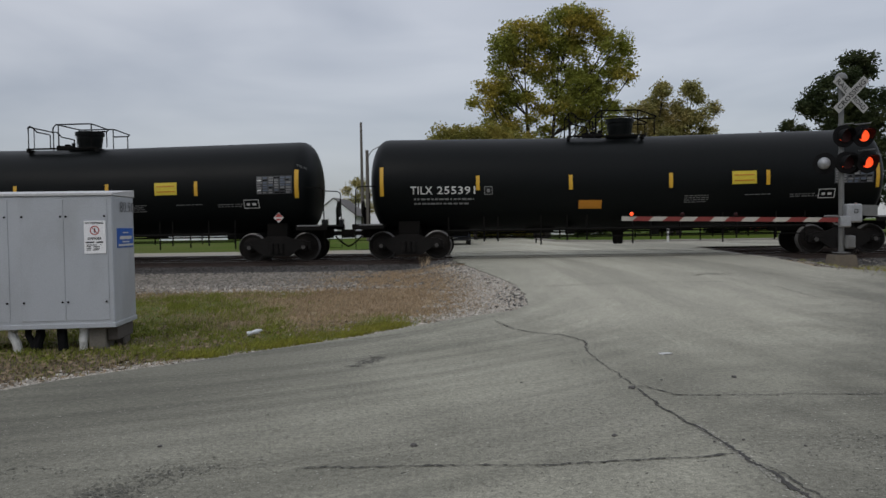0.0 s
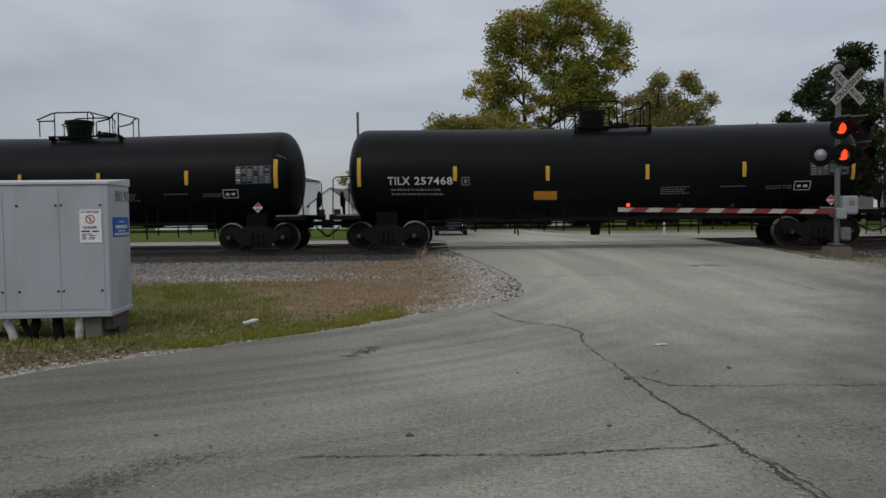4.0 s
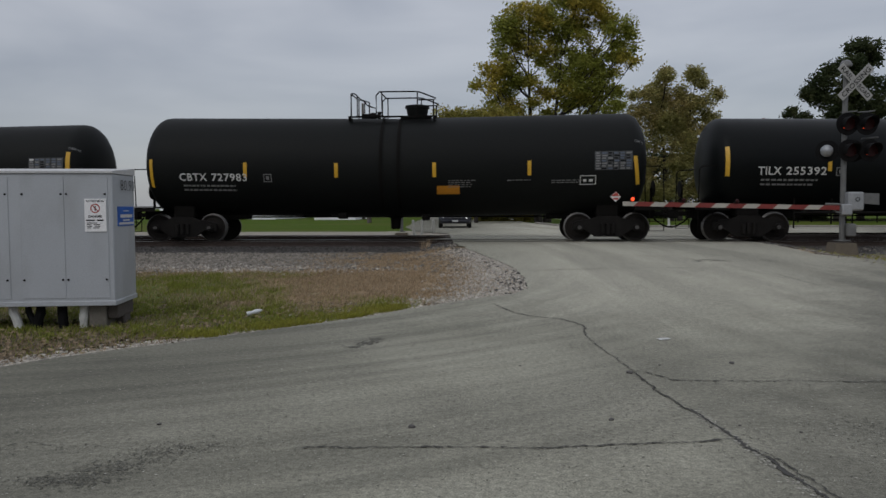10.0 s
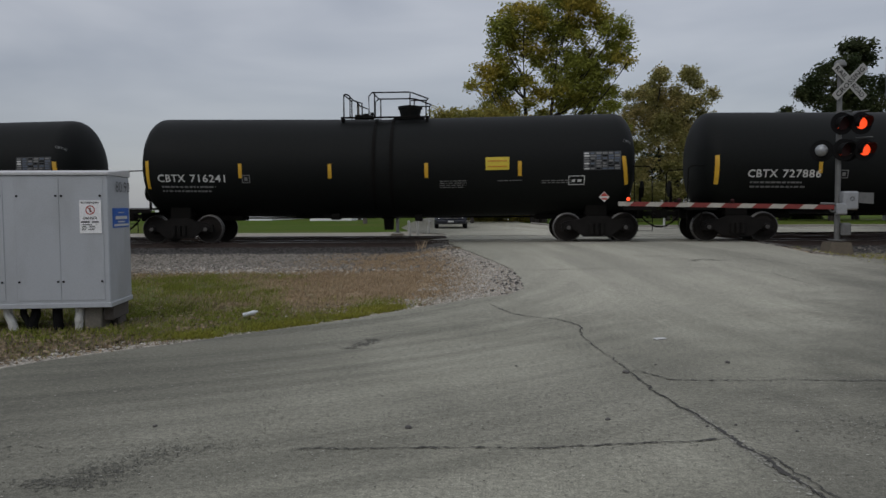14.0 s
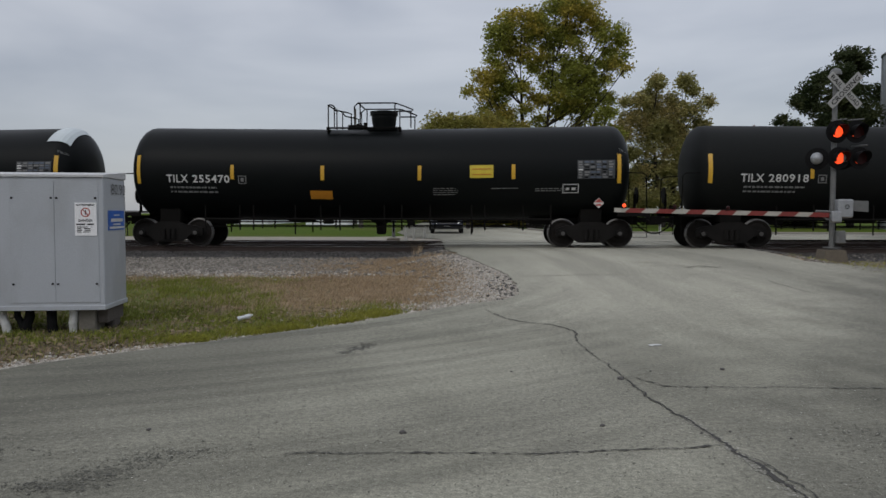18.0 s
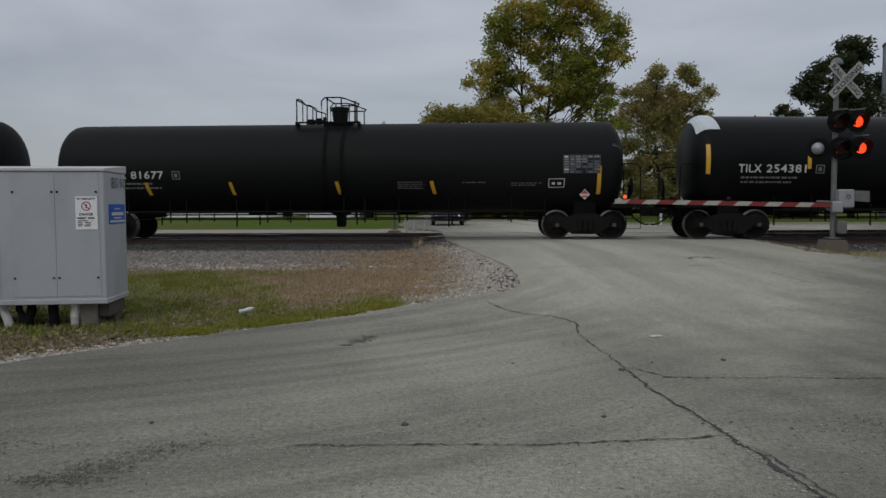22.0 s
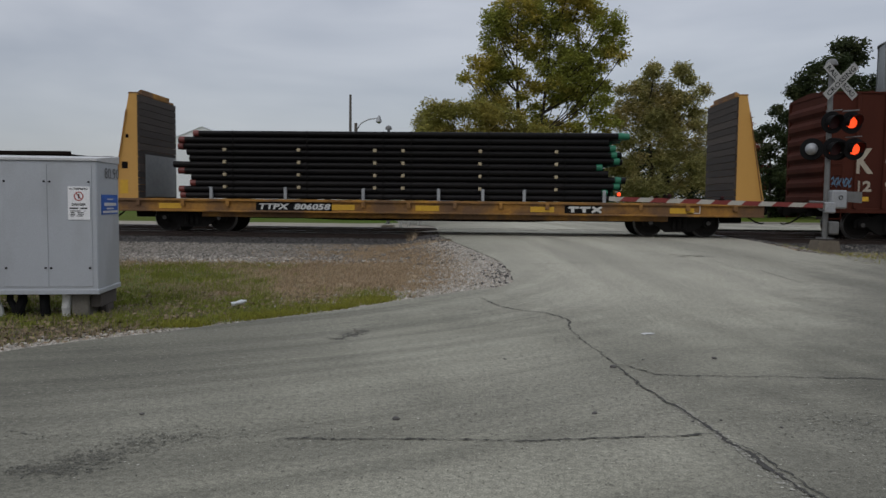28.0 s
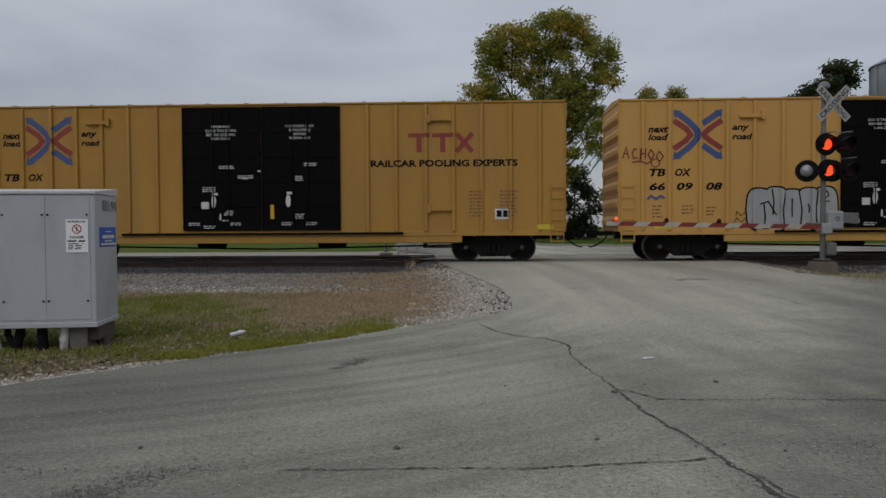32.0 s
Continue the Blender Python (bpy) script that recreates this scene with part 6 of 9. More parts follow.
def bubble_graffiti(car, x0, x1, z0, z1, ribs, fill, dark):
    """Five fat silver letters that run into one another, with a dark contour and dark gaps."""
    n, w = 5, (x1 - x0) / 5
    mid = (z0 + z1) / 2
    cells = [(x0 + w * (i + 0.5), w * 0.72, (z1 - z0) * (0.5 + 0.035 * math.sin(i * 2.1))) for i in range(n)]

    def blob(grow, mi, bm):
        m = 90
        xa, xb = x0 - 0.22 * w - grow, x1 + 0.22 * w + grow
        tops = []
        for k in range(m + 1):
            x = xa + (xb - xa) * k / m
            h = 0.0
            for cx, rx, rz in cells:
                d = (x - cx) / (rx + grow)
                if abs(d) < 1:
                    h = max(h, (rz + grow) * (1 - abs(d) ** 3.2) ** (1 / 2.6))
            tops.append((x, h))
        vs = [(bm.verts.new((x, 0, mid - max(h, 0.004))), bm.verts.new((x, 0, mid + max(h, 0.004)))) for x, h in tops]
        for p, q in zip(vs, vs[1:]):
            bm.faces.new((p[0], q[0], q[1], p[1])).material_index = mi

    bm = bmesh.new()
    blob(0.05, 1, bm)
    g = part("graffiti", cling(bm, ribs, 0.006), [fill, dark], car, "rounded silver spray-painted graffiti with dark outlines")
    bm = bmesh.new()
    blob(0.0, 0, bm)
    part("graffiti_fill", cling(bm, ribs, 0.01), [fill, dark], g)
    bm = bmesh.new()
    up = flat_on(0)
    hgt = z1 - z0
    for u, a, b, lean in ((0.17, 0.0, 0.62, 0.02), (0.27, 0.34, 1.0, 0.03), (0.4, 0.0, 0.97, -0.04), (0.5, 0.3, 0.75, 0.0), (0.6, 0.0, 0.96, 0.05), (0.8, 0.0, 0.97, -0.03), (0.7, 0.4, 0.62, 0.02)):
        x = x0 + (x1 - x0) * u
        ribbon(bm, [(x, z0 + hgt * a), (x + lean, z0 + hgt * (a + b) / 2), (x - lean, z0 + hgt * b)], 0.045, up)
    ribbon(bm, [(x0 + 0.3, z0 + hgt * 0.62), (x0 + 0.55, z0 + hgt * 0.68), (x0 + 0.8, z0 + hgt * 0.34)], 0.045, up)
    ribbon(bm, [(x1 - 0.42, z1 - 0.22), (x1 - 0.22, z1 - 0.08), (x1 - 0.16, z1 - 0.22), (x1 - 0.4, z1 - 0.4), (x1 - 0.12, z1 - 0.4)], 0.04, up)
    part("graffiti_line", cling(bm, ribs, 0.014), dark, g)


def scrawl(car, pts, place, mat, w=0.035):
    bm = bmesh.new()
    ribbon(bm, pts, w, place if callable(place) else flat_on(0))
    if not callable(place):
        cling(bm, place, 0.016)
    part("scrawl", bm, mat, car, "thin spray-painted scrawl")


def yellow_boxcar(half, mat, label, modern):
    car = thing("boxcar", label, "boxcar", "boxcars of the train")
    z0, z1 = 0.95, 5.02
    door = (-half + 2 * half * 0.357, -half + 2 * half * 0.626)
    ribs = box_body(car, half, z0, z1, mat, 0.9, door, posts=(0.036, 0.08, 0.13, 0.174, 0.218, 0.264, 0.313, 0.672, 0.72, 0.77, 0.816, 0.863, 0.911, 0.96))
    flat = flat_on(0)
    stick = lambda name, bm_, m_, label_='', lift=0.006: part(name, cling(bm_, ribs, lift), m_, car, label_)
    plug_doors(car, door[0], door[1], z0 + 0.08, z1 - 0.06, DOOR_BLACK)
    if modern:
        door_print(car, door[0], door[1], z0, z1, ("IMPORTANT", "CLOSE THIS DOOR", "BEFORE CLOSING", "MAIN DOOR"), ("CLOSE AND LOCK", "BOTH DOORS", "BEFORE", "MOVING CAR"))
    else:
        door_print(car, door[0], door[1], z0, z1, ("CLOSE THIS DOOR", "BEFORE CLOSING", "MAIN DOOR"), ("CLOSE AND LOCK", "BOTH DOORS BEFORE", "MOVING CAR"))
    X = lambda u: -half + 2 * half * u
    emblem(car, X(0.126), 3.95, ribs)
    for text, u, z in (("next", 0.045, 4.02), ("load", 0.045, 3.78), ("any", 0.182, 4.02), ("road", 0.182, 3.78)):
        bm = bmesh.new()
        words(bm, text, X(u), z, (0.155 if len(text) > 3 else 0.175) * len(text), 0.2, flat, 0, 0.25)
        stick("slogan_word", bm, BLACK_PRINT)
    for text, u, z in (("TB", 0.047, 2.66), ("OX", 0.089, 2.66), ("66", 0.047, 2.22), ("09", 0.092, 2.22), ("08", 0.14, 2.22)):
        if modern and text.isdigit():
            continue
        bm = bmesh.new()
        words(bm, text, X(u), z, 0.5, 0.24, flat, 0, 0.2)
        stick("reporting_mark", bm, BLACK_PRINT, "black stencilled reporting mark")
    bm = bmesh.new()
    if modern:
        words(bm, "RAILCAR POOLING EXPERTS", half - 6.1, 3.02, 4.65, 0.22, flat)
    else:
        words(bm, "Railcar Pooling", X(0.778), 3.24, 3.25, 0.32, flat, 0, 0.25)
        stick("slogan", bm, BLACK_PRINT, "dark slogan lettering")
        bm = bmesh.new()
        words(bm, "Experts", X(0.823), 2.82, 1.65, 0.3, flat, 0, 0.25)
        stick("slogan", bm, BLACK_PRINT, "dark slogan lettering")
        bm = bmesh.new()
        for a, b in ((0.824, 0.848), (0.853, 0.856), (0.861, 0.908)):
            stroke(bm, [(X(a), 2.5), (X(b), 2.5)], 0.18, flat)
    stick("slogan", bm, BLACK_PRINT, "dark slogan lettering")
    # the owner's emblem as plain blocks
    if modern:
        bm = bmesh.new()
        xa = half - 4.9
        for a in (0, 0.75):
            patch(bm, xa + a, xa + a + 0.68, 3.95, 4.08, flat, nz=1)
            patch(bm, xa + a + 0.26, xa + a + 0.42, 3.48, 3.97, flat, nz=1)
        stroke(bm, [(xa + 1.55, 3.52), (xa + 2.0, 4.03)], 0.15, flat)
        stroke(bm, [(xa + 1.55, 4.03), (xa + 2.0, 3.52)], 0.15, flat)
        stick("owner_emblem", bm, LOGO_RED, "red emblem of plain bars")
    else:
        bm = bmesh.new()
        patch(bm, X(0.796), X(0.934), 3.67, 4.28, flat, nz=1)
        stick("emblem_panel", bm, BLACK_PRINT, "black emblem panel")
        bm = bmesh.new()
        up = flat
        xa = X(0.806)
        for a in (0, 0.75):
            paint(bm, [(xa + a, 4.04), (xa + a + 0.72, 4.04), (xa + a + 0.78, 4.2), (xa + a + 0.06, 4.2)], [(0, 1, 2, 3)], up)
            paint(bm, [(xa + a + 0.2, 3.76), (xa + a + 0.45, 3.76), (xa + a + 0.55, 4.05), (xa + a + 0.3, 4.05)], [(0, 1, 2, 3)], up)
        stroke(bm, [(xa + 1.55, 3.82), (xa + 2.2, 4.14)], 0.15, up)
        stroke(bm, [(xa + 1.65, 4.14), (xa + 2.15, 3.82)], 0.15, up)
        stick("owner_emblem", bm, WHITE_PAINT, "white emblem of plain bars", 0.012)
        patch_bm = bmesh.new()
        patch(patch_bm, X(0.802), X(0.93), 3.9, 3.95, flat, nz=1)
        stick("emblem_line", patch_bm, GREY_PRINT, "", 0.009)
    # data blocks, little plates, lock boxes
    bm = bmesh.new()
    for u, z, w, n in ((0.052, 1.75, 0.35, 4), (0.1, 1.75, 0.4, 3), (0.842, 2.25, 0.5, 8), (0.893, 2.25, 0.6, 8), (0.14, 1.7, 0.3, 3)):
        bars(bm, X(u), X(u) + w, z, n, flat, 0.045, 0.11, 0, int(u * 100))
    stick("data_lines", bm, surface("faded_brown_print", (0.2, 0.1, 0.04), rough=0.7, scale=5), "faded stencilled data lines")
    bm = bmesh.new()
    for u, z in ((0.055, 1.02), (0.955, 1.02)):
        patch(bm, X(u), X(u) + 0.5, z, z + 0.16, flat, nz=1)
    stick("reflective_stripe", bm, YELLOW_PALE)
    bm = bmesh.new()
    box(bm, X(0.885), X(0.885) + 0.42, -1.52, -1.5, 1.35, 1.68)
    part("placard_board", bm, WHITE_PAINT, car, "small placard board")
    bm = bmesh.new()
    patch(bm, X(0.888), X(0.888) + 0.16, 1.42, 1.63, flat_on(-1.524), nz=1)
    patch(bm, X(0.888) + 0.2, X(0.888) + 0.34, 1.42, 1.63, flat_on(-1.524), nz=1)
    part("placard_print", bm, BLACK_PRINT, car)
    for u, z in ((0.195, 4.45), (0.775, 4.45), (0.775, 1.62)) + (((0.195, 1.62),) if modern else ()):
        bm = bmesh.new()
        box(bm, X(u) - 0.05, X(u) + 0.72, -1.61, -1.5, z, z + 0.12, 0.01)
        box(bm, X(u) + (0.62 if u < 0.5 else -0.06), X(u) + (0.72 if u < 0.5 else 0.06), -1.63, -1.5, z - 0.06, z + 0.2, 0.01)
        part("tack_bracket", bm, mat, car)
    if not modern:
        bubble_graffiti(car, X(0.212), X(0.347), 1.0, 2.25, ribs, SILVER, BLACK_PRINT)
        # the sprayed word reads ACHOO, with a round face under it
        for k, strokes in enumerate((((0, 0), (0.45, 1), (0.8, 0)), ((0.15, 0.4), (0.7, 0.45)), ((0.75, 0.85), (0.4, 0.9), (0.15, 0.5), (0.35, 0.05), (0.8, 0.15)), ((0.1, 0), (0.2, 1)), ((0.1, 0.5), (0.75, 0.55)), ((0.7, 0.05), (0.8, 1)),
                                     ((0.4, 0.95), (0.05, 0.5), (0.4, 0.05), (0.8, 0.5), (0.4, 0.95)), ((0.4, 0.85), (0.05, 0.4), (0.4, -0.1), (0.9, 0.4), (0.4, 0.85)))):
            cell = (0, 0, 1, 2, 2, 2, 3, 4)[k]
            scrawl(car, [(X(0.003) + cell * 0.26 + 0.25 * u, 3.22 - cell * 0.02 + 0.36 * v) for u, v in strokes], ribs, TAG_RED, 0.042)
        scrawl(car, [(X(0.057) + 0.13 * math.cos(a), 3.08 + 0.13 * math.sin(a)) for a in (2 * math.pi * q / 12 for q in range(13))], ribs, TAG_RED, 0.036)
        scrawl(car, [(X(0.018), 3.1), (X(0.03), 3.14), (X(0.043), 3.06), (X(0.05), 3.12)], ribs, TAG_RED, 0.036)
        scrawl(car, [(X(0.044), 1.95), (X(0.05), 2.05), (X(0.058), 1.95), (X(0.066), 2.05), (X(0.072), 1.97)], ribs, LOGO_BLUE, 0.07)
        scrawl(car, [(X(0.918), 1.9), (X(0.922), 2.1), (X(0.93), 1.92), (X(0.938), 2.12), (X(0.945), 1.95), (X(0.955), 2.1)], ribs, BLACK_PRINT)
        for k in range(3):
            scrawl(car, [(X(0.182 + 0.003 * k), 1.0 + 0.2 * k), (X(0.19), 1.15 + 0.2 * k), (X(0.197), 1.02 + 0.2 * k), (X(0.204), 1.14 + 0.2 * k)], ribs, BLACK_PRINT, 0.022)
        bm = bmesh.new()
        ellipse(bm, X(0.983), 1.85, 0.14, 0.17, lambda x, z: Vector((x, -1.535, z)), 0)
        part("round_decal", bm, BLACK_PRINT, car)
    return car


def brown_boxcar(half):
    car = thing("boxcar", "oxide-brown steel boxcar with blue graffiti and cream lettering", "boxcar", "boxcars of the train")
    z0, z1 = 0.95, 4.5
    door = (-half + 2 * half * 0.4, -half + 2 * half * 0.56)
    ribs = box_body(car, half, z0, z1, BOX_BROWN, 0.85, door, sill=0.75)
    flat = flat_on(0)
    stick = lambda name, bm_, m_, label_='', lift=0.006: part(name, cling(bm_, ribs, lift), m_, car, label_)
    plug_doors(car, door[0], door[1], z0 + 0.08, z1 - 0.06, BOX_BROWN)
    bm = bmesh.new()
    p = flat_on(-1.59)
    for j, line in enumerate(("CLOSE THIS DOOR", "BEFORE CLOSING", "MAIN DOOR")):
        words(bm, line, door[1] - 1.5, 3.3 - 0.12 * j, 0.062 * len(line), 0.07, p)
    for x, z in ((-0.9, 3.1), (-0.3, 3.2), (0.2, 2.9)):
        patch(bm, x, x + 0.12, z, z + 0.35, p, nz=1)
    part("door_print", bm, CREAM, car)
    # reporting mark and number, then data
    for text, x, z, w, h in (("K", 0.83, 2.05, 0.55, 0.78), ("C", 1.69, 2.05, 0.52, 0.78), ("S", 2.6, 2.05, 0.5, 0.78), ("12", 0.9, 1.5, 0.44, 0.33), ("93", 1.7, 1.5, 0.46, 0.33), ("55", 2.6, 1.5, 0.46, 0.33)):
        bm = bmesh.new()
        words(bm, text, -half + x, z, w, h, flat)
        stick("reporting_mark", bm, CREAM, "cream stencilled mark")
    bm = bmesh.new()
    bars(bm, half - 2.9, half - 2.2, 1.9, 5, flat, 0.05, 0.11, 0, 5)
    bars(bm, half - 1.9, half - 1.3, 1.7, 4, flat, 0.05, 0.11, 0, 6)
    stick("data_lines", bm, CREAM, "cream stencilled data")["kind"] = "stuff"
    bm = bmesh.new()
    for x in (-half + 0.82, half - 0.95, half - 3.6, half - 6.2):
        patch(bm, x, x + 0.45, 1.1 if x > half - 2 else 1.2, 1.34, flat, nz=1)
    stick("reflective_stripe", bm, YELLOW)
    bm = bmesh.new()
    x0 = -half + 3.2
    for k in range(5):
        cx = x0 + 0.35 + 0.7 * k
        paint(bm, [(cx - 0.45, 0.95), (cx + 0.45, 0.95), (cx + 0.3, 1.6 + 0.3 * (k % 2)), (cx - 0.15, 2.2 - 0.25 * (k % 3)), (cx - 0.4, 1.7)], [(0, 1, 2, 3, 4)], flat, 1)
        paint(bm, [(cx - 0.36, 1.03), (cx + 0.36, 1.03), (cx + 0.22, 1.52 + 0.3 * (k % 2)), (cx - 0.14, 2.05 - 0.25 * (k % 3)), (cx - 0.32, 1.65)], [(0, 1, 2, 3, 4)], flat_on(-0.004), 0)
        stroke(bm, [(cx - 0.2, 1.1), (cx, 1.5), (cx + 0.15, 1.15)], 0.06, flat_on(-0.008), 2)
    stick("graffiti", bm, [TAG_BLUE, BLACK_PRINT, SILVER], "jagged blue spray-painted graffiti with dark outlines")
    for dz in (0.0, -0.16):
        scrawl(car, [(-half + 0.12 + 0.05 * q, 1.86 + dz + 0.1 * math.sin(q * 2.2 + dz * 9) * (1 - 0.4 * (q % 3 == 0))) for q in range(13)], ribs, TAG_BLUE, 0.035)
    bm = bmesh.new()
    patch(bm, half - 4.35, half - 3.85, 1.25, 1.6, flat, nz=1)
    stick("stencil_frame", bm, WHITE_PAINT)
    bm = bmesh.new()
    patch(bm, half - 4.3, half - 4.12, 1.3, 1.55, flat, nz=1)
    patch(bm, half - 4.08, half - 3.9, 1.3, 1.55, flat, nz=1)
    stick("stencil_print", bm, BLACK_PRINT, "", 0.01)
    return car


def covered_hopper(half):
    car = thing("covered_hopper", "pale grey covered hopper wagon with rust streaks and four outlets", "hopper wagon")
    zb, zt = 1.52, 4.04
    bm = bmesh.new()
    outline = [(-half + 1.7, zb), (half - 1.7, zb), (half - 0.25, 3.1), (half - 0.25, zt), (-half + 0.25, zt), (-half + 0.25, 3.1)]
    prism(bm, outline, -1.48, 1.48)
    part("body", bm, HOPPER_GREY, car)
    # bowed side sheets
    for s in (-1, 1):
        bm = bmesh.new()
        rows_ = []
        for k in range(9):
            u = k / 8
            z = zb + (zt - zb) * u
            inset = 0.25 if z > 3.1 else 0.25 + 1.45 * (3.1 - z) / (3.1 - zb)
            y = s * (1.484 + 0.07 * math.sin(math.pi * u))
            rows_.append((bm.verts.new((-half + inset, y, z)), bm.verts.new((half - inset, y, z))))
        for a, b in zip(rows_, rows_[1:]):
            bm.faces.new((a[0], a[1], b[1], b[0]))
        part("side_sheet", bm, HOPPER_GREY, car, "", True)
    bm = bmesh.new()
    out = [(-1.5, zt), (-1.5, zt + 0.1), (-0.9, zt + 0.4), (0.9, zt + 0.4), (1.5, zt + 0.1), (1.5, zt)]
    a = [bm.verts.new((-half + 0.1, y, z)) for y, z in out]
    b = [bm.verts.new((half - 0.1, y, z)) for y, z in out]
    for i in range(6):
        bm.faces.new((a[i], b[i], b[(i + 1) % 6], a[(i + 1) % 6]))
    bm.faces.new(a[::-1]), bm.faces.new(b)
    bmesh.ops.recalc_face_normals(bm, faces=bm.faces)
    part("roof", bm, HOPPER_GREY, car)
    for s in (-1, 1):
        bm = bmesh.new()
        box(bm, -half + 0.1, half - 0.1, *sorted((s * 1.5, s * 1.56)), zt - 0.03, zt + 0.06, 0.01)
        part("top_chord", bm, HOPPER_GREY, car)
        bm = bmesh.new()
        box(bm, -half + 0.1, half - 0.1, *sorted((s * 1.44, s * 1.56)), 1.02, 1.52, 0.02)
        part("side_sill", bm, HOPPER_GREY, car)
        bm = bmesh.new()
        box(bm, -half + 0.1, half - 0.1, *sorted((s * 1.56, s * 1.6)), 1.48, 1.54, 0.01)
        part("sill_flange", bm, HOPPER_GREY, car)
        bm = bmesh.new()
        box(bm, -half + 0.1, half - 0.1, *sorted((s * 0.75, s * 1.3)), zt + 0.5, zt + 0.56, 0.01)
        part("running_board", bm, STEEL_DARK, car, "dark rooftop running board")
        n = 12
        for i in range(n):
            x = -half + 0.2 + (2 * half - 0.4) * i / (n - 1)
            bm = bmesh.new()
            prism(bm, [(x - 0.05, zt + 0.1), (x + 0.05, zt + 0.1), (x + 0.05, zt + 0.52), (x - 0.05, zt + 0.52)], *sorted((s * 0.85, s * 1.4)))
            part("board_bracket", bm, HOPPER_GREY, car)
    for s in (-1, 1):
        bm = bmesh.new()
        for y in (-1.46, 1.46):
            box(bm, *sorted((s * (half - 0.12), s * half)), y - 0.05, y + 0.05, 0.95, zt + 0.02, 0.01)
            box(bm, *sorted((s * (half - 1.45), s * (half - 1.38))), y - 0.03, y + 0.03, 1.6, 2.75, 0.01)
            for j in range(8):
                z = 1.3 + 0.38 * j
                tube(bm, [(s * (half - 0.06), y * 1.04, z), (s * (half - 0.5), y * 1.04, z)], 0.014)
            tube(bm, [(s * (half - 0.5), y * 1.04, 1.1), (s * (half - 0.5), y * 1.04, 3.3)], 0.018)
        part("end_frame", bm, HOPPER_GREY, car, "open end frame with ladder")
        bm = bmesh.new()
        box(bm, *sorted((s * (half - 2.2), s * half)), -1.45, 1.45, 1.0, 1.14, 0.01)
        rod(bm, (s * (half - 0.9), -0.5, 1.75), (s * (half - 0.9), 0.1, 1.75), 0.28, seg=14)
        box(bm, *sorted((s * (half - 1.3), s * (half - 1.0))), -1.0, -0.6, 1.14, 1.9, 0.02)
        part("end_platform", bm, STEEL_DARK, car)
    for k, u in enumerate((0.187, 0.395, 0.592, 0.8)):
        x = -half + 2 * half * u
        bm = bmesh.new()
        for (a0, b0, z0_), (a1, b1, z1_) in (((0.25, 0.3, 0.42), (1.05, 1.3, 1.05)),):
            lo = [bm.verts.new((x + sx * a0, sy * b0, z0_)) for sx, sy in ((-1, -1), (1, -1), (1, 1), (-1, 1))]
            hi = [bm.verts.new((x + sx * a1, sy * b1, z1_)) for sx, sy in ((-1, -1), (1, -1), (1, 1), (-1, 1))]
            for i in range(4):
                bm.faces.new((lo[i], lo[(i + 1) % 4], hi[(i + 1) % 4], hi[i]))
            bm.faces.new(lo[::-1]), bm.faces.new(hi)
        h = part("hopper_outlet", bm, HOPPER_BOTTOM, car, "dirty sloping outlet chute")
        bm = bmesh.new()
        box(bm, x - 0.28, x + 0.28, -0.4, 0.4, 0.3, 0.44, 0.02)
        rod(bm, (x, -0.55, 0.36), (x, 0.5, 0.36), 0.09, seg=12)
        part("outlet_gate", bm, RUST_RED, h)
    bow = lambda z: 1.484 + 0.07 * math.sin(math.pi * (z - zb) / (zt - zb))
    pl = lambda x, z: Vector((x, -bow(z) - 0.006, z)) if z > zb else Vector((x, -1.566, z))
    bm = bmesh.new()
    rnd = random.Random(9)
    for k in range(150):
        x = -half + 0.75 + rnd.random() * 2.35
        top = rnd.uniform(3.75, 4.03)
        length = rnd.uniform(0.3, 1.0) * rnd.choice((1, 1.6, 2.4)) * (1 if x < -half + 2.8 else 0.7)
        patch(bm, x, x + rnd.uniform(0.006, 0.022), max(1.6, top - length), top, pl, nz=6)
    tagged(part("rust_streak", bm, RUST_STREAK, car, "thin vertical rust streaks"), kind="stuff")
    bm = bmesh.new()
    up = lambda x, z: pl(x, z - 0.1) + Vector((0, -0.006, 0))
    for text, x, z in (("CCBX", 1.75, 2.53), ("72212", 1.8, 2.12)):
        words(bm, text, -half + x, z, 0.88, 0.24, up)
        part("reporting_mark", bm, BLACK_PRINT, car, "black stencilled reporting mark")
        bm = bmesh.new()
    bars(bm, -half + 1.8, -half + 3.4, 1.86, 2, up, 0.05, 0.12, 0, 8)
    for a, b, c, d in ((0, 0.28, 0, 0.025), (0, 0.28, 0.255, 0.28), (0, 0.025, 0, 0.28), (0.255, 0.28, 0, 0.28), (0.1, 0.18, 0.08, 0.2)):
        patch(bm, -half + 4.1 + a, -half + 4.1 + b, 2.2 + c, 2.2 + d, up, nz=1)
    for j in range(3):
        bars(bm, 0.85, 2.1, 2.35 - j * 0.12, 1, up, 0.06, 0.1, 0, 11 + j)
    patch(bm, half - 2.6, half - 2.15, 1.9, 2.15, up, nz=1)
    bars(bm, half - 2.1, half - 1.3, 2.55, 5, up, 0.035, 0.12, 0, 19)
    tagged(part("data_lines", bm, BLACK_PRINT, car, "black stencilled data"), kind="stuff")
    bm = bmesh.new()
    for j in range(3):
        bars(bm, -2.45, -1.2, 2.38 - j * 0.1, 1, up, 0.055, 0.1, 0, 31 + j)
    for x in (-4.6, 3.4, 6.4):
        patch(bm, x, x + 0.4, 1.35, 1.47, up, nz=1)
    part("red_print", bm, RED_PRINT, car, "faded red caution print")
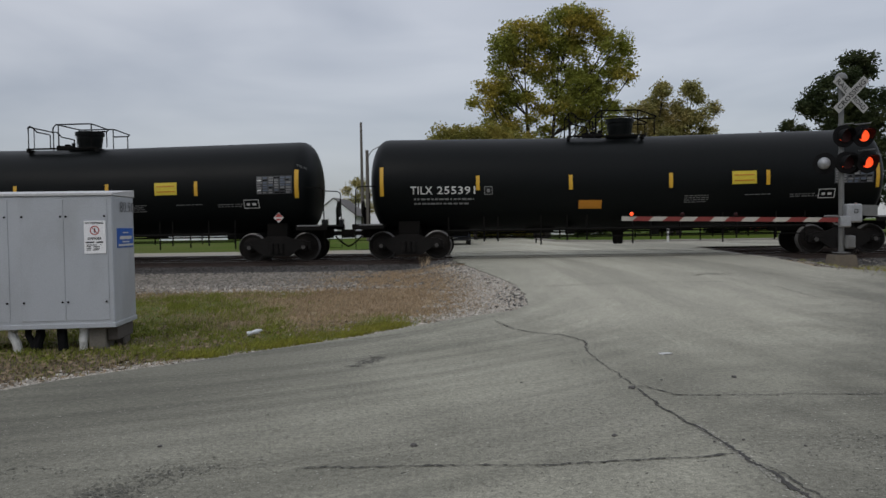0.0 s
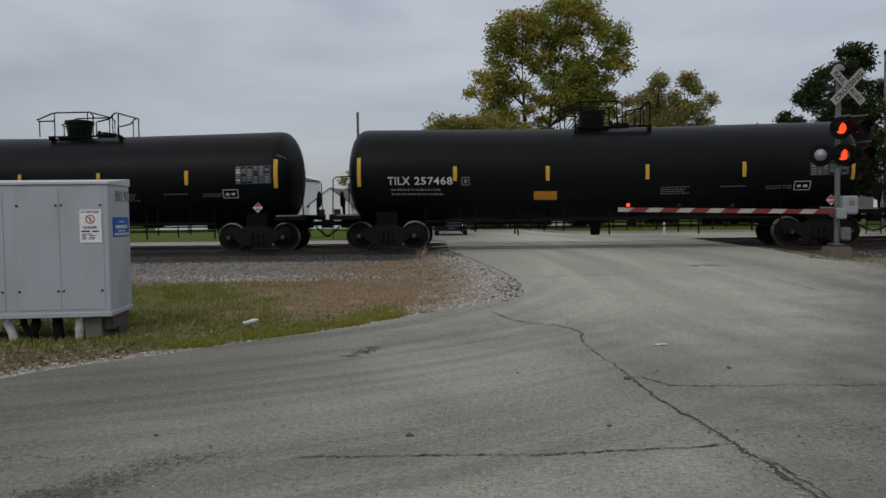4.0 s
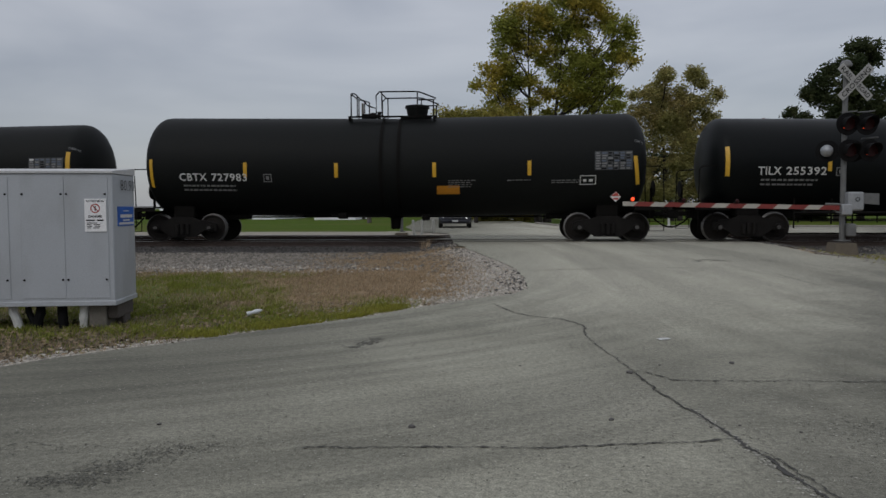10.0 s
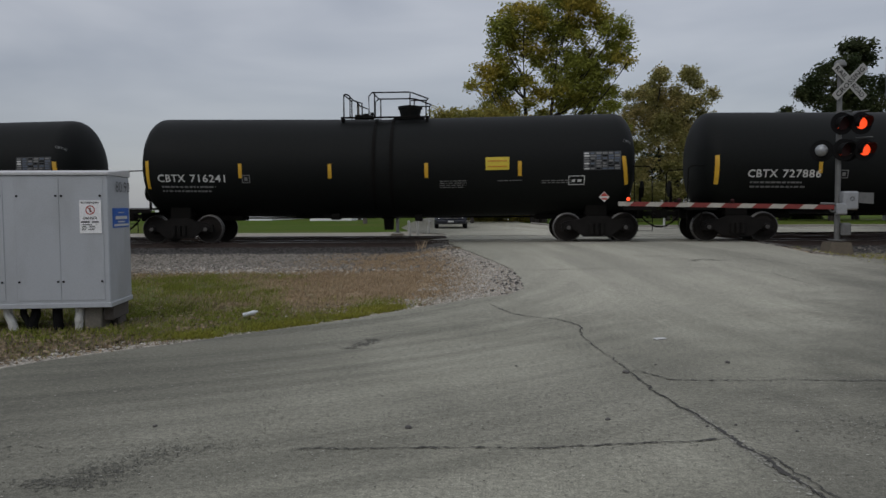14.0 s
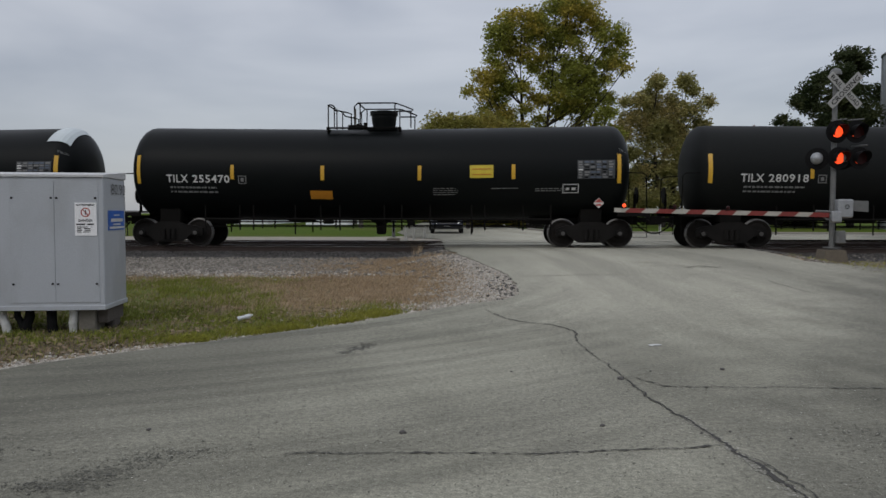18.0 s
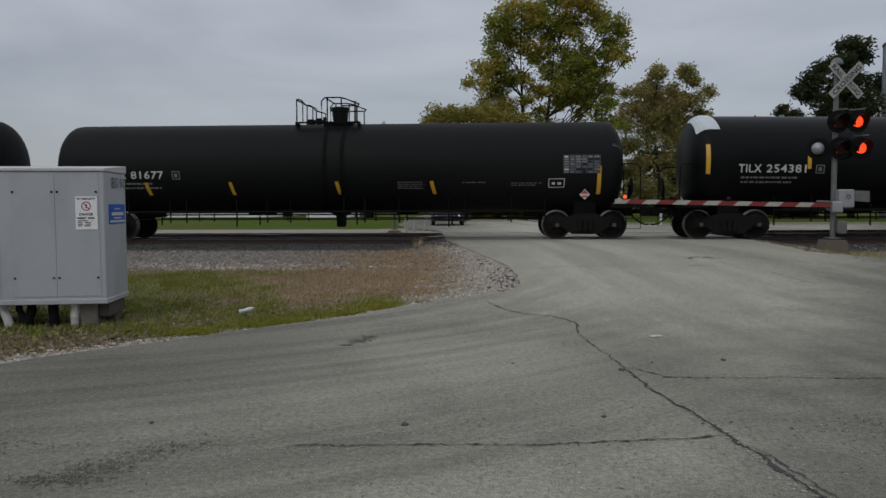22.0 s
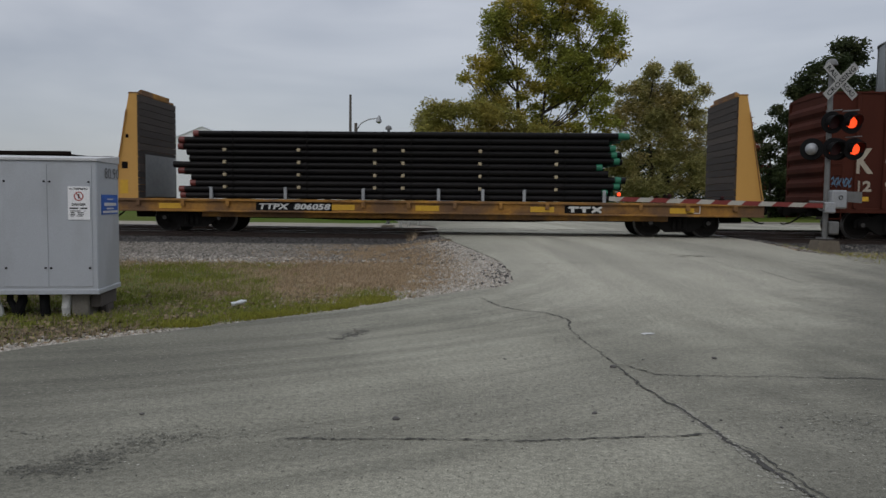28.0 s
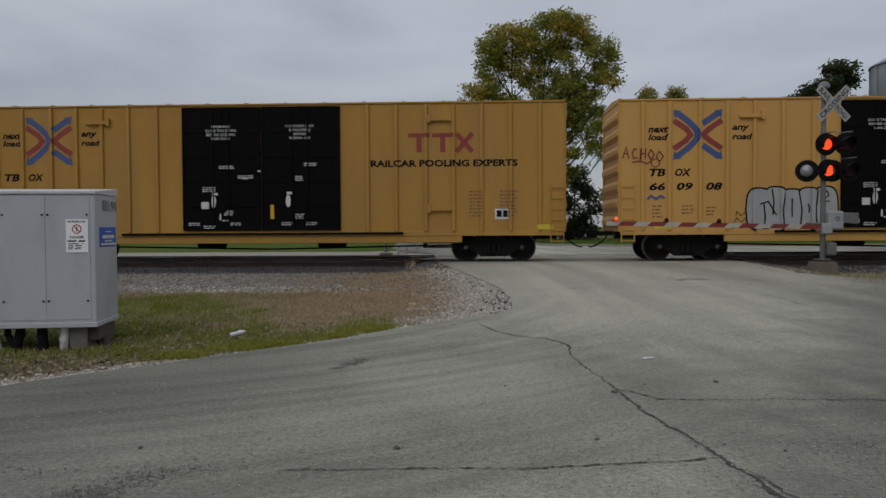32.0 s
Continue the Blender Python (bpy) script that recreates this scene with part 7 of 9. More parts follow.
    for u, z in ((0.17, 1.9), (0.371, 1.85), (0.487, 1.85), (0.61, 1.83), (0.815, 1.83)):
        bm = bmesh.new()
        x = -half + 2 * half * u
        patch(bm, x, x + 0.12, z, z + 0.5, up, nz=2)
        part("reflective_stripe", bm, YELLOW, car, "amber reflective stripe")
    for s in (-1, 1):
        bm = bmesh.new()
        a, b = s * (half - 1.15), s * (half - 2.0)
        paint(bm, [(a, 2.32), (a - s * 0.06, 2.43), (b - s * 0.06, 1.83), (b, 1.72)], [(0, 1, 2, 3)], up)
        part("reflective_stripe", bm, YELLOW, car, "slanting amber reflective stripe")
    scr = lambda x, z, lift=0: pl(x, z - 0.1) + Vector((0, -0.008, 0))
    for x, z in ((-4.1, 1.38), (-3.5, 1.38), (-1.6, 1.36), (-5.9, 1.38), (2.4, 1.5)):
        scrawl(car, [(x + 0.052 * q + 0.05 * math.cos(q * 2.3 + x), z + 0.11 * math.sin(q * 1.9 + x) * (0.55 + 0.45 * math.cos(q * 1.1))) for q in range(16)], scr, BLACK_PRINT, 0.016)
    for s in (-1, 1):
        truck(car, s * (half - 2.05))
    couplers(car, half + 0.55)
    return car


def flatcar(half):
    car = thing("bulkhead_flatcar", "grimy yellow bulkhead flatcar with timber-lined ends", "flatcar")
    bm = bmesh.new()
    box(bm, -half, half, -1.45, 1.45, 0.94, 1.06, 0.01)
    part("deck", bm, PLANK, car, "dark timber deck")
    for s in (-1, 1):
        bm = bmesh.new()
        box(bm, -half, half, *sorted((s * 1.45, s * 1.5)), 0.68, 1.07, 0.01)
        part("side_sill", bm, FLAT_YELLOW, car)
        for name, reach, ya, yb, za, zb in (("top_flange", half, 1.5, 1.58, 1.0, 1.08), ("bottom_flange", half, 1.5, 1.56, 0.66, 0.72), ("inner_sill", half * 0.72, 0.9, 1.3, 0.5, 0.7)):
            bm = bmesh.new()
            box(bm, -reach, reach, *sorted((s * ya, s * yb)), za, zb, 0.01)
            part(name, bm, FLAT_YELLOW, car)
        for i in range(14):
            bm = bmesh.new()
            x = -half + 0.9 + (2 * half - 1.8) * i / 13
            if any(abs(x + half - 2 * half * u) < 2 * half * d for u, d in ((0.287, 0.062), (0.73, 0.031))):
                bm.free()
                continue
            box(bm, x - 0.06, x + 0.06, *sorted((s * 1.5, s * 1.59)), 0.84, 1.02, 0.01)
            part("stake_pocket", bm, FLAT_YELLOW, car)
    for s in (-1, 1):
        xi = s * (half - 0.88)
        for y in (-1.44, 1.44):
            bm = bmesh.new()
            prism(bm, [(xi, 1.06), (s * half, 1.06), (s * (half - 0.62), 4.4), (xi, 4.42)], y - 0.06, y + 0.06)
            part("bulkhead_frame", bm, FLAT_YELLOW if y > 0 else BOX_YELLOW, car, "tapering yellow bulkhead frame")
        bm = bmesh.new()
        box(bm, *sorted((xi, xi + s * 0.28)), -1.5, 1.5, 4.4, 4.46, 0.01)
        prism(bm, [(xi, 4.46), (xi + s * 0.24, 4.46), (xi + s * 0.05, 4.58), (xi, 4.58)], -1.1, 1.1)
        for y in (-0.7, 0.0, 0.7):
            prism(bm, [(xi + s * 0.02, 1.06), (s * (half - 0.08), 1.06), (s * (half - 0.66), 4.38), (xi + s * 0.02, 4.39)], y - 0.05, y + 0.05)
        part("bulkhead_brace", bm, FLAT_YELLOW, car)
        n = 15
        for j in range(n):
            bm = bmesh.new()
            z = 1.08 + 3.3 * j / n
            box(bm, *sorted((xi, xi - s * 0.07)), -1.5, 1.5, z, z + 3.3 / n - 0.012, 0.006)
            part("bulkhead_plank", bm, PLANK, car)
        bm = bmesh.new()
        for y in (-1.55,):
            tube(bm, [(s * (half - 0.1), y, 1.2), (s * (half - 0.55), y, 3.9)], 0.02)
            tube(bm, [(s * (half + 0.02), y + 0.3, 1.2), (s * (half - 0.45), y + 0.3, 3.9)], 0.02)
            for j in range(7):
                u = j / 7
                tube(bm, [(s * (half - 0.1 - 0.45 * u), y, 1.3 + 2.6 * u), (s * (half + 0.02 - 0.47 * u), y + 0.3, 1.3 + 2.6 * u)], 0.014)
        part("ladder", bm, FLAT_YELLOW, car)
    for mat, x, w, z0, z1 in ((STEEL_DARK, 0.36, 0.2, 2.02, 2.24), (YELLOW, 0.3, 0.26, 1.22, 1.66), (STEEL_DARK, 0.5, 0.1, 3.0, 3.12)):
        bm = bmesh.new()
        patch(bm, -half + x, -half + x + w, z0, z1, flat_on(-1.508), nz=1)
        part("frame_plate", bm, mat, car)
    bm = bmesh.new()
    box(bm, -half + 0.955, -half + 0.965, -1.1, 1.45, 1.12, 2.5)
    part("grey_sheet", bm, GALV, car)
    bm = bmesh.new()
    box(bm, -half + 0.3, half - 0.3, -0.35, 0.35, 0.45, 0.93, 0.02)
    part("centre_sill", bm, STEEL_DARK, car)
    p = flat_on(-1.508)
    X = lambda u: -half + 2 * half * u
    for ua, ub, za, zb in ((0.228, 0.346, 0.72, 0.99), (0.702, 0.757, 0.73, 0.98)):
        bm = bmesh.new()
        patch(bm, X(ua), X(ub), za, zb, p, nz=1)
        part("mark_panel", bm, BLACK_PRINT, car, "black lettering panel")
    q = flat_on(-1.513)
    bm = bmesh.new()
    words(bm, "TTPX  806058", X(0.233), 0.755, 2.3, 0.2, q, 0, 0.2)
    part("reporting_mark", bm, WHITE_PAINT, car, "white reporting mark")
    bm = bmesh.new()
    xa = X(0.707)
    for a in (0, 0.36):
        paint(bm, [(xa + a, 0.88), (xa + a + 0.33, 0.88), (xa + a + 0.36, 0.95), (xa + a + 0.03, 0.95)], [(0, 1, 2, 3)], q)
        patch(bm, xa + a + 0.1, xa + a + 0.2, 0.76, 0.876, q, nz=1)
    stroke(bm, [(xa + 0.76, 0.78), (xa + 1.04, 0.93)], 0.07, q)
    stroke(bm, [(xa + 0.78, 0.93), (xa + 1.02, 0.78)], 0.07, q)
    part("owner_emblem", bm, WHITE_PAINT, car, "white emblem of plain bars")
    for u in (0.075, 0.345, 0.475, 0.65, 0.86):
        bm = bmesh.new()
        patch(bm, X(u), X(u) + 0.75, 0.76, 0.93, p, nz=1)
        part("reflective_stripe", bm, YELLOW, car, "bright yellow reflective stripe")
    bm = bmesh.new()
    for a, b, c, d in ((0, 0.42, 0, 0.03), (0, 0.42, 0.31, 0.34), (0, 0.03, 0, 0.34), (0.39, 0.42, 0, 0.34)):
        patch(bm, X(0.885) + a, X(0.885) + b, 0.76 + c, 0.76 + d, p, nz=1)
    part("stencil_frame", bm, WHITE_PAINT, car)
    bm = bmesh.new()
    tube(bm, [(-half + 2.8, -0.8, 0.6), (-3.0, -0.9, 0.45), (3.0, -0.9, 0.45), (half - 2.8, -0.8, 0.6)], 0.03)
    rod(bm, (2.0, -0.8, 0.6), (2.9, -0.8, 0.6), 0.15, seg=12)
    part("brake_gear", bm, STEEL_DARK, car)
    for s in (-1, 1):
        truck(car, s * (half - 2.5))
    couplers(car, half + 0.5)
    return car


def pipe_stack(half):
    """The bundle of coated pipes that rides on the flatcar."""
    load = thing("pipe_stack", "stack of black steel pipes with red and green end caps", "pipes")
    r, ln = 0.096, 13.7
    meshes = []
    for left, right in ((CAP_RED, CAP_GREEN), (PIPE_BLACK, CAP_GREEN), (CAP_RED, PIPE_BLACK), (PIPE_BLACK, PIPE_BLACK)):
        bm = bmesh.new()
        lathe(bm, [(-ln / 2, r), (ln / 2, r)], "x", 12)
        bmesh.ops.delete(bm, geom=[f for f in bm.faces if len(f.verts) > 4], context="FACES_ONLY")
        n0 = len(bm.faces)
        lathe(bm, [(-ln / 2 - 0.02, r * 0.8), (-ln / 2 - 0.02, r + 0.008), (-ln / 2 + 0.16, r + 0.008)], "x", 12, 1)
        lathe(bm, [(ln / 2 - 0.16, r + 0.008), (ln / 2 + 0.02, r + 0.008), (ln / 2 + 0.02, r * 0.8)], "x", 12, 2)
        meshes.append(finish(bm, "pipe", [PIPE_BLACK, left, right], True))
    rnd = random.Random(5)
    layers = 11
    for j in range(layers):
        z = 1.19 + j * 0.198
        slid = (-0.1, 0.22, -0.28, 0.12, -0.2, 0.3)[j // 2]
        for i in range(13 if j < layers - 1 else 11):
            y = -1.25 + i * 0.208
            o = part("pipe", meshes[rnd.choice((0, 0, 1, 1, 2, 3))], None, load)
            o.location = (slid + rnd.uniform(-0.2, 0.2), y, z)
    for i, x in enumerate((-5.6, -3.2, -0.75, 0.15, 2.6, 5.0)):
        for j in (1, 3, 5, 7):
            bm = bmesh.new()
            z = 1.27 + j * 0.198
            box(bm, x - 0.05, x + 0.05, -1.4, 1.35, z - 0.05, z + 0.05, 0.008)
            part("timber_spacer", bm, SPACER, load)
        bm = bmesh.new()
        for y in (-1.36, 1.36):
            box(bm, x + 0.25, x + 0.28, y - 0.004, y + 0.004, 1.12, 3.27)
        part("steel_band", bm, STEEL_DARK, load)
    for i, x in enumerate((-6.0, -3.6, -1.1, 1.3, 2.7, 4.0, 6.5)):
        bm = bmesh.new()
        box(bm, x - 0.05, x + 0.05, -1.52, -1.42, 1.06, 1.46, 0.01, m=Matrix.Translation((0, 0, 0)))
        part("stake", bm, GALV, load, "short grey stake")
    bm = bmesh.new()
    for x in (-5.6, -3.2, -0.75, 0.15, 2.6, 5.0):
        box(bm, x - 0.06, x + 0.06, -1.4, 1.4, 1.06, 1.1)
    part("dunnage", bm, SPACER, load)
    return load


def gondola(half):
    car = thing("gondola", "dark brown open gondola wagon with yellow stripes", "gondola wagon")
    z0, z1 = 0.7, 2.47
    for s in (-1, 1):
        bm = bmesh.new()
        box(bm, -half, half, *sorted((s * 1.42, s * 1.48)), z0, z1, 0.01)
        part("side_wall", bm, GON_BROWN, car)
        bm = bmesh.new()
        box(bm, -half, half, *sorted((s * 1.4, s * 1.56)), z1 - 0.03, z1 + 0.09, 0.015)
        part("top_chord", bm, GON_BROWN, car)
        bm = bmesh.new()
        box(bm, -half, half, *sorted((s * 1.415, s * 1.56)), z0 - 0.04, z0 + 0.2, 0.015)
        part("side_sill", bm, GON_BROWN, car)
        for off in (0.2, 1.43, 2.7, 3.97, 5.0, 6.1, 7.15, 8.2, 9.25, 10.3, 11.3, 12.35, 13.6, 14.85, 16.1):
            bm = bmesh.new()
            x = -half + off
            prism(bm, [(x - 0.1, z0 + 0.2), (x + 0.1, z0 + 0.2), (x + 0.06, z1 - 0.03), (x - 0.06, z1 - 0.03)], *sorted((s * 1.48, s * 1.56)))
            part("side_post", bm, GON_BROWN, car)
        bm = bmesh.new()
        box(bm, *sorted((s * (half - 0.08), s * half)), -1.42, 1.42, z0, z1, 0.01)
        for j in range(4):
            z = z0 + 0.4 + 0.42 * j
            box(bm, *sorted((s * half, s * (half + 0.07))), -1.4, 1.4, z - 0.06, z + 0.06, 0.02)
        part("end_wall", bm, GON_BROWN, car)
    bm = bmesh.new()
    box(bm, -half, half, -1.42, 1.42, z0, z0 + 0.1)
    box(bm, -half + 0.2, half - 0.2, -0.35, 0.35, 0.6, z0 - 0.01)
    box(bm, -1.2, 1.4, -1.1, -0.6, 0.5, 0.72, 0.03)
    for x in (3.2, 4.2):
        rod(bm, (x, -1.0, 0.62), (x + 0.6, -1.0, 0.62), 0.17, seg=12)
    part("floor", bm, STEEL_DARK, car)
    p = flat_on(-1.486)
    bm = bmesh.new()
    for text, x, z, w, h, gap in (("ICG", 1.85, 1.66, 0.62, 0.27, 1.3), ("246", 1.66, 1.3, 0.95, 0.24, 1.6), ("721", 2.98, 1.3, 0.7, 0.24, 1.3)):
        words(bm, text, -half + x, z, w, h, p, 0, 0, gap)
        part("reporting_mark", bm, CREAM, car, "worn cream reporting mark")
        bm = bmesh.new()
    xa = half - 3.55
    for a, b, c, d in ((0, 0.48, 0, 0.03), (0, 0.48, 0.3, 0.33), (0, 0.03, 0, 0.33), (0.45, 0.48, 0, 0.33), (0.22, 0.26, 0, 0.33), (0.06, 0.2, 0.08, 0.22)):
        patch(bm, xa + a, xa + b, 1.35 + c, 1.35 + d, p, nz=1)
    part("stencil_frame", bm, WHITE_PAINT, car)
    for k, off in enumerate((1.43, 3.97, 6.1, 8.2, 10.3, 12.35, 14.85)):
        x = -half + off
        bm = bmesh.new()
        tall = k in (0, 6)
        patch(bm, x - 0.065, x + 0.065, 0.95 if tall else 1.2, 1.95 if tall else 1.7, flat_on(-1.57), nz=1)
        part("reflective_stripe", bm, YELLOW, car, "bright yellow reflective stripe")
    for s in (-1, 1):
        truck(car, s * (half - 1.9))
    couplers(car, half + 0.6)
    return car


train.append((covered_hopper(9.8), -339.07))
train.append((brown_boxcar(9.35), -359.88))
train.append((flatcar(10.35), -381.46))
train.append((pipe_stack(10.35), -382.55))
train.append((gondola(8.2), -401.35))
train.append((yellow_boxcar(9.45, BOX_YELLOW, "yellow boxcar with black doors and silver graffiti", False), -420.58))
train.append((yellow_boxcar(9.45, BOX_YELLOW_OLD, "aged yellow boxcar with black doors and red emblem", True), -441.24))


# ---- beyond the tracks ----
ROOF_METAL = surface("pale_metal_roofing", (0.68, 0.7, 0.72), (0.6, 0.62, 0.64), rough=0.5, metal=0.2, scale=1, bump=0.03)
SIDING_WHITE = surface("white_siding", (0.8, 0.81, 0.83), (0.74, 0.75, 0.77), rough=0.6, scale=1.5, bump=0.05, stretch=(1, 1, 6))
SHINGLE = surface("grey_shingles", (0.12, 0.11, 0.105), (0.08, 0.075, 0.07), rough=0.9, scale=4, bump=0.3)
SILO_STEEL = surface("corrugated_silo_steel", (0.33, 0.345, 0.36), (0.27, 0.28, 0.295), rough=0.45, metal=0.4, scale=1.0, bump=0.05, stretch=(1, 1, 0.2))
POLE_WOOD = surface("weathered_pole_wood", (0.13, 0.115, 0.1), (0.09, 0.08, 0.07), rough=0.9, scale=4, bump=0.3, stretch=(5, 5, 0.3))
WINDOW_DARK = surface("dark_window_glass", (0.02, 0.022, 0.025), rough=0.1, scale=3, bump=0)
CAR_PAINT = surface("dark_blue_car_paint", (0.012, 0.015, 0.024), (0.01, 0.012, 0.018), rough=0.25, scale=3, bump=0, spec=0.6)
RUBBER = surface("tyre_rubber", (0.014, 0.014, 0.014), rough=0.85, scale=8)
HEADLIGHT = surface("lit_headlight", (1.0, 0.97, 0.88), (1.0, 0.95, 0.85), rough=0.3, scale=8, bump=0, emit=3.0)
CHROME = surface("dull_chrome", (0.4, 0.4, 0.41), rough=0.25, metal=0.9, scale=8, bump=0)


def barn(x0, x1, y0, y1, eave, peak, base, name, label, roof, door=None):
    b = thing(name, label, name, m=pose(0, 0, base))
    bm = bmesh.new()
    xm = (x0 + x1) / 2
    prism(bm, [(x0, -0.2), (x1, -0.2), (x1, eave), (xm, peak), (x0, eave)], y0, y1)
    part("wall", bm, SIDING_WHITE, b)
    for s in (-1, 1):
        bm = bmesh.new()
        xe = x0 - 0.35 if s < 0 else x1 + 0.35
        drop = (peak - eave) / (xm - x0) * 0.35
        out = [(xe, eave - drop + 0.02), (xm, peak + 0.02), (xm, peak + 0.12), (xe, eave - drop + 0.12)]
        prism(bm, out, y0 - 0.08, y1 + 0.4)
        part("roof", bm, roof, b)
    if door:
        for a, c, z0, z1 in door:
            bm = bmesh.new()
            box(bm, a, c, y0 - 0.05, y0 + 0.02, z0, z1, 0.01)
            w = part("window", bm, SIGN_WHITE, b)
            bm = bmesh.new()
            box(bm, a + 0.08, c - 0.08, y0 - 0.06, y0 - 0.052, z0 + 0.08, z1 - 0.08)
            part("pane", bm, WINDOW_DARK, w)
    return b


barn(-35.2, -22.6, 80, 104, 6.3, 8.8, 0.2, "barn", "large white metal-roofed barn beyond the field", ROOF_METAL)
barn(-17.6, -13.4, 76, 84, 2.6, 4.2, 0.2, "house", "small white house among trees", SHINGLE, ((-16.8, -16.0, 1.0, 2.2), (-15.2, -14.4, 1.0, 2.2)))
barn(6.6, 11.4, 78, 87, 2.9, 5.0, 0.2, "house", "small white house behind the maple", SHINGLE, ((7.4, 8.3, 1.0, 2.3), (9.4, 10.3, 1.0, 2.3)))


def silo(x, y, r, h):
    s = thing("grain_silo", "tall grey corrugated steel grain silo", "silo", m=pose(x, y, 0.15))
    bm = bmesh.new()
    prof = []
    n = 60
    for k in range(n + 1):
        prof.append((h * k / n, r + 0.035 * (k % 2)))
    lathe(bm, prof, "z", 48)
    part("wall", bm, SILO_STEEL, s, "", True)
    bm = bmesh.new()
    lathe(bm, [(h, r + 0.15), (h + 0.08, r + 0.15), (h + r * 0.55, 0.5), (h + r * 0.55 + 0.4, 0.45)], "z", 48)
    part("roof", bm, SILO_STEEL, s, "conical steel roof")
    for k in range(12):
        a = 2 * math.pi * k / 12
        bm = bmesh.new()
        tube(bm, [((r + 0.06) * math.cos(a), (r + 0.06) * math.sin(a), 0), ((r + 0.06) * math.cos(a), (r + 0.06) * math.sin(a), h)], 0.05, 6)
        part("stiffener", bm, SILO_STEEL, s)
    return s


silo(35.15, 60, 4.5, 13.6)


def utility_pole(x, y, h, lamp_reach, lamp_z, label):
    p = thing("utility_pole", label, "utility pole", "poles beyond the tracks", pose(x, y, 0.15))
    bm = bmesh.new()
    rod(bm, (0, 0, -0.2), (0, 0, h), 0.19, 0.12, 10)
    part("pole", bm, POLE_WOOD, p, "", True)
    if lamp_reach:
        bm = bmesh.new()
        tube(bm, [(0, 0, lamp_z - 0.9), (lamp_reach * 0.25, 0, lamp_z - 0.3), (lamp_reach * 0.6, 0, lamp_z), (lamp_reach, 0, lamp_z + 0.08)], 0.045, 8)
        part("lamp_arm", bm, GALV, p)
        bm = bmesh.new()
        lathe(bm, [(lamp_z - 0.32, 0.1), (lamp_z - 0.2, 0.24), (lamp_z, 0.18), (lamp_z + 0.18, 0.12), (lamp_z + 0.3, 0.05)], "z", 12)
        for v in bm.verts:
            v.co.x += lamp_reach + 0.1
        part("lamp_head", bm, GALV, p)
    return p


utility_pole(-13.25, 80, 12.3, 0, 0, "tall weathered wooden utility pole")
utility_pole(-9.5, 60, 7.4, 1.7, 7.7, "street lamp pole with a curved arm")
utility_pole(-12.6, 92, 8.6, 2.2, 8.6, "distant street lamp pole with a curved arm")


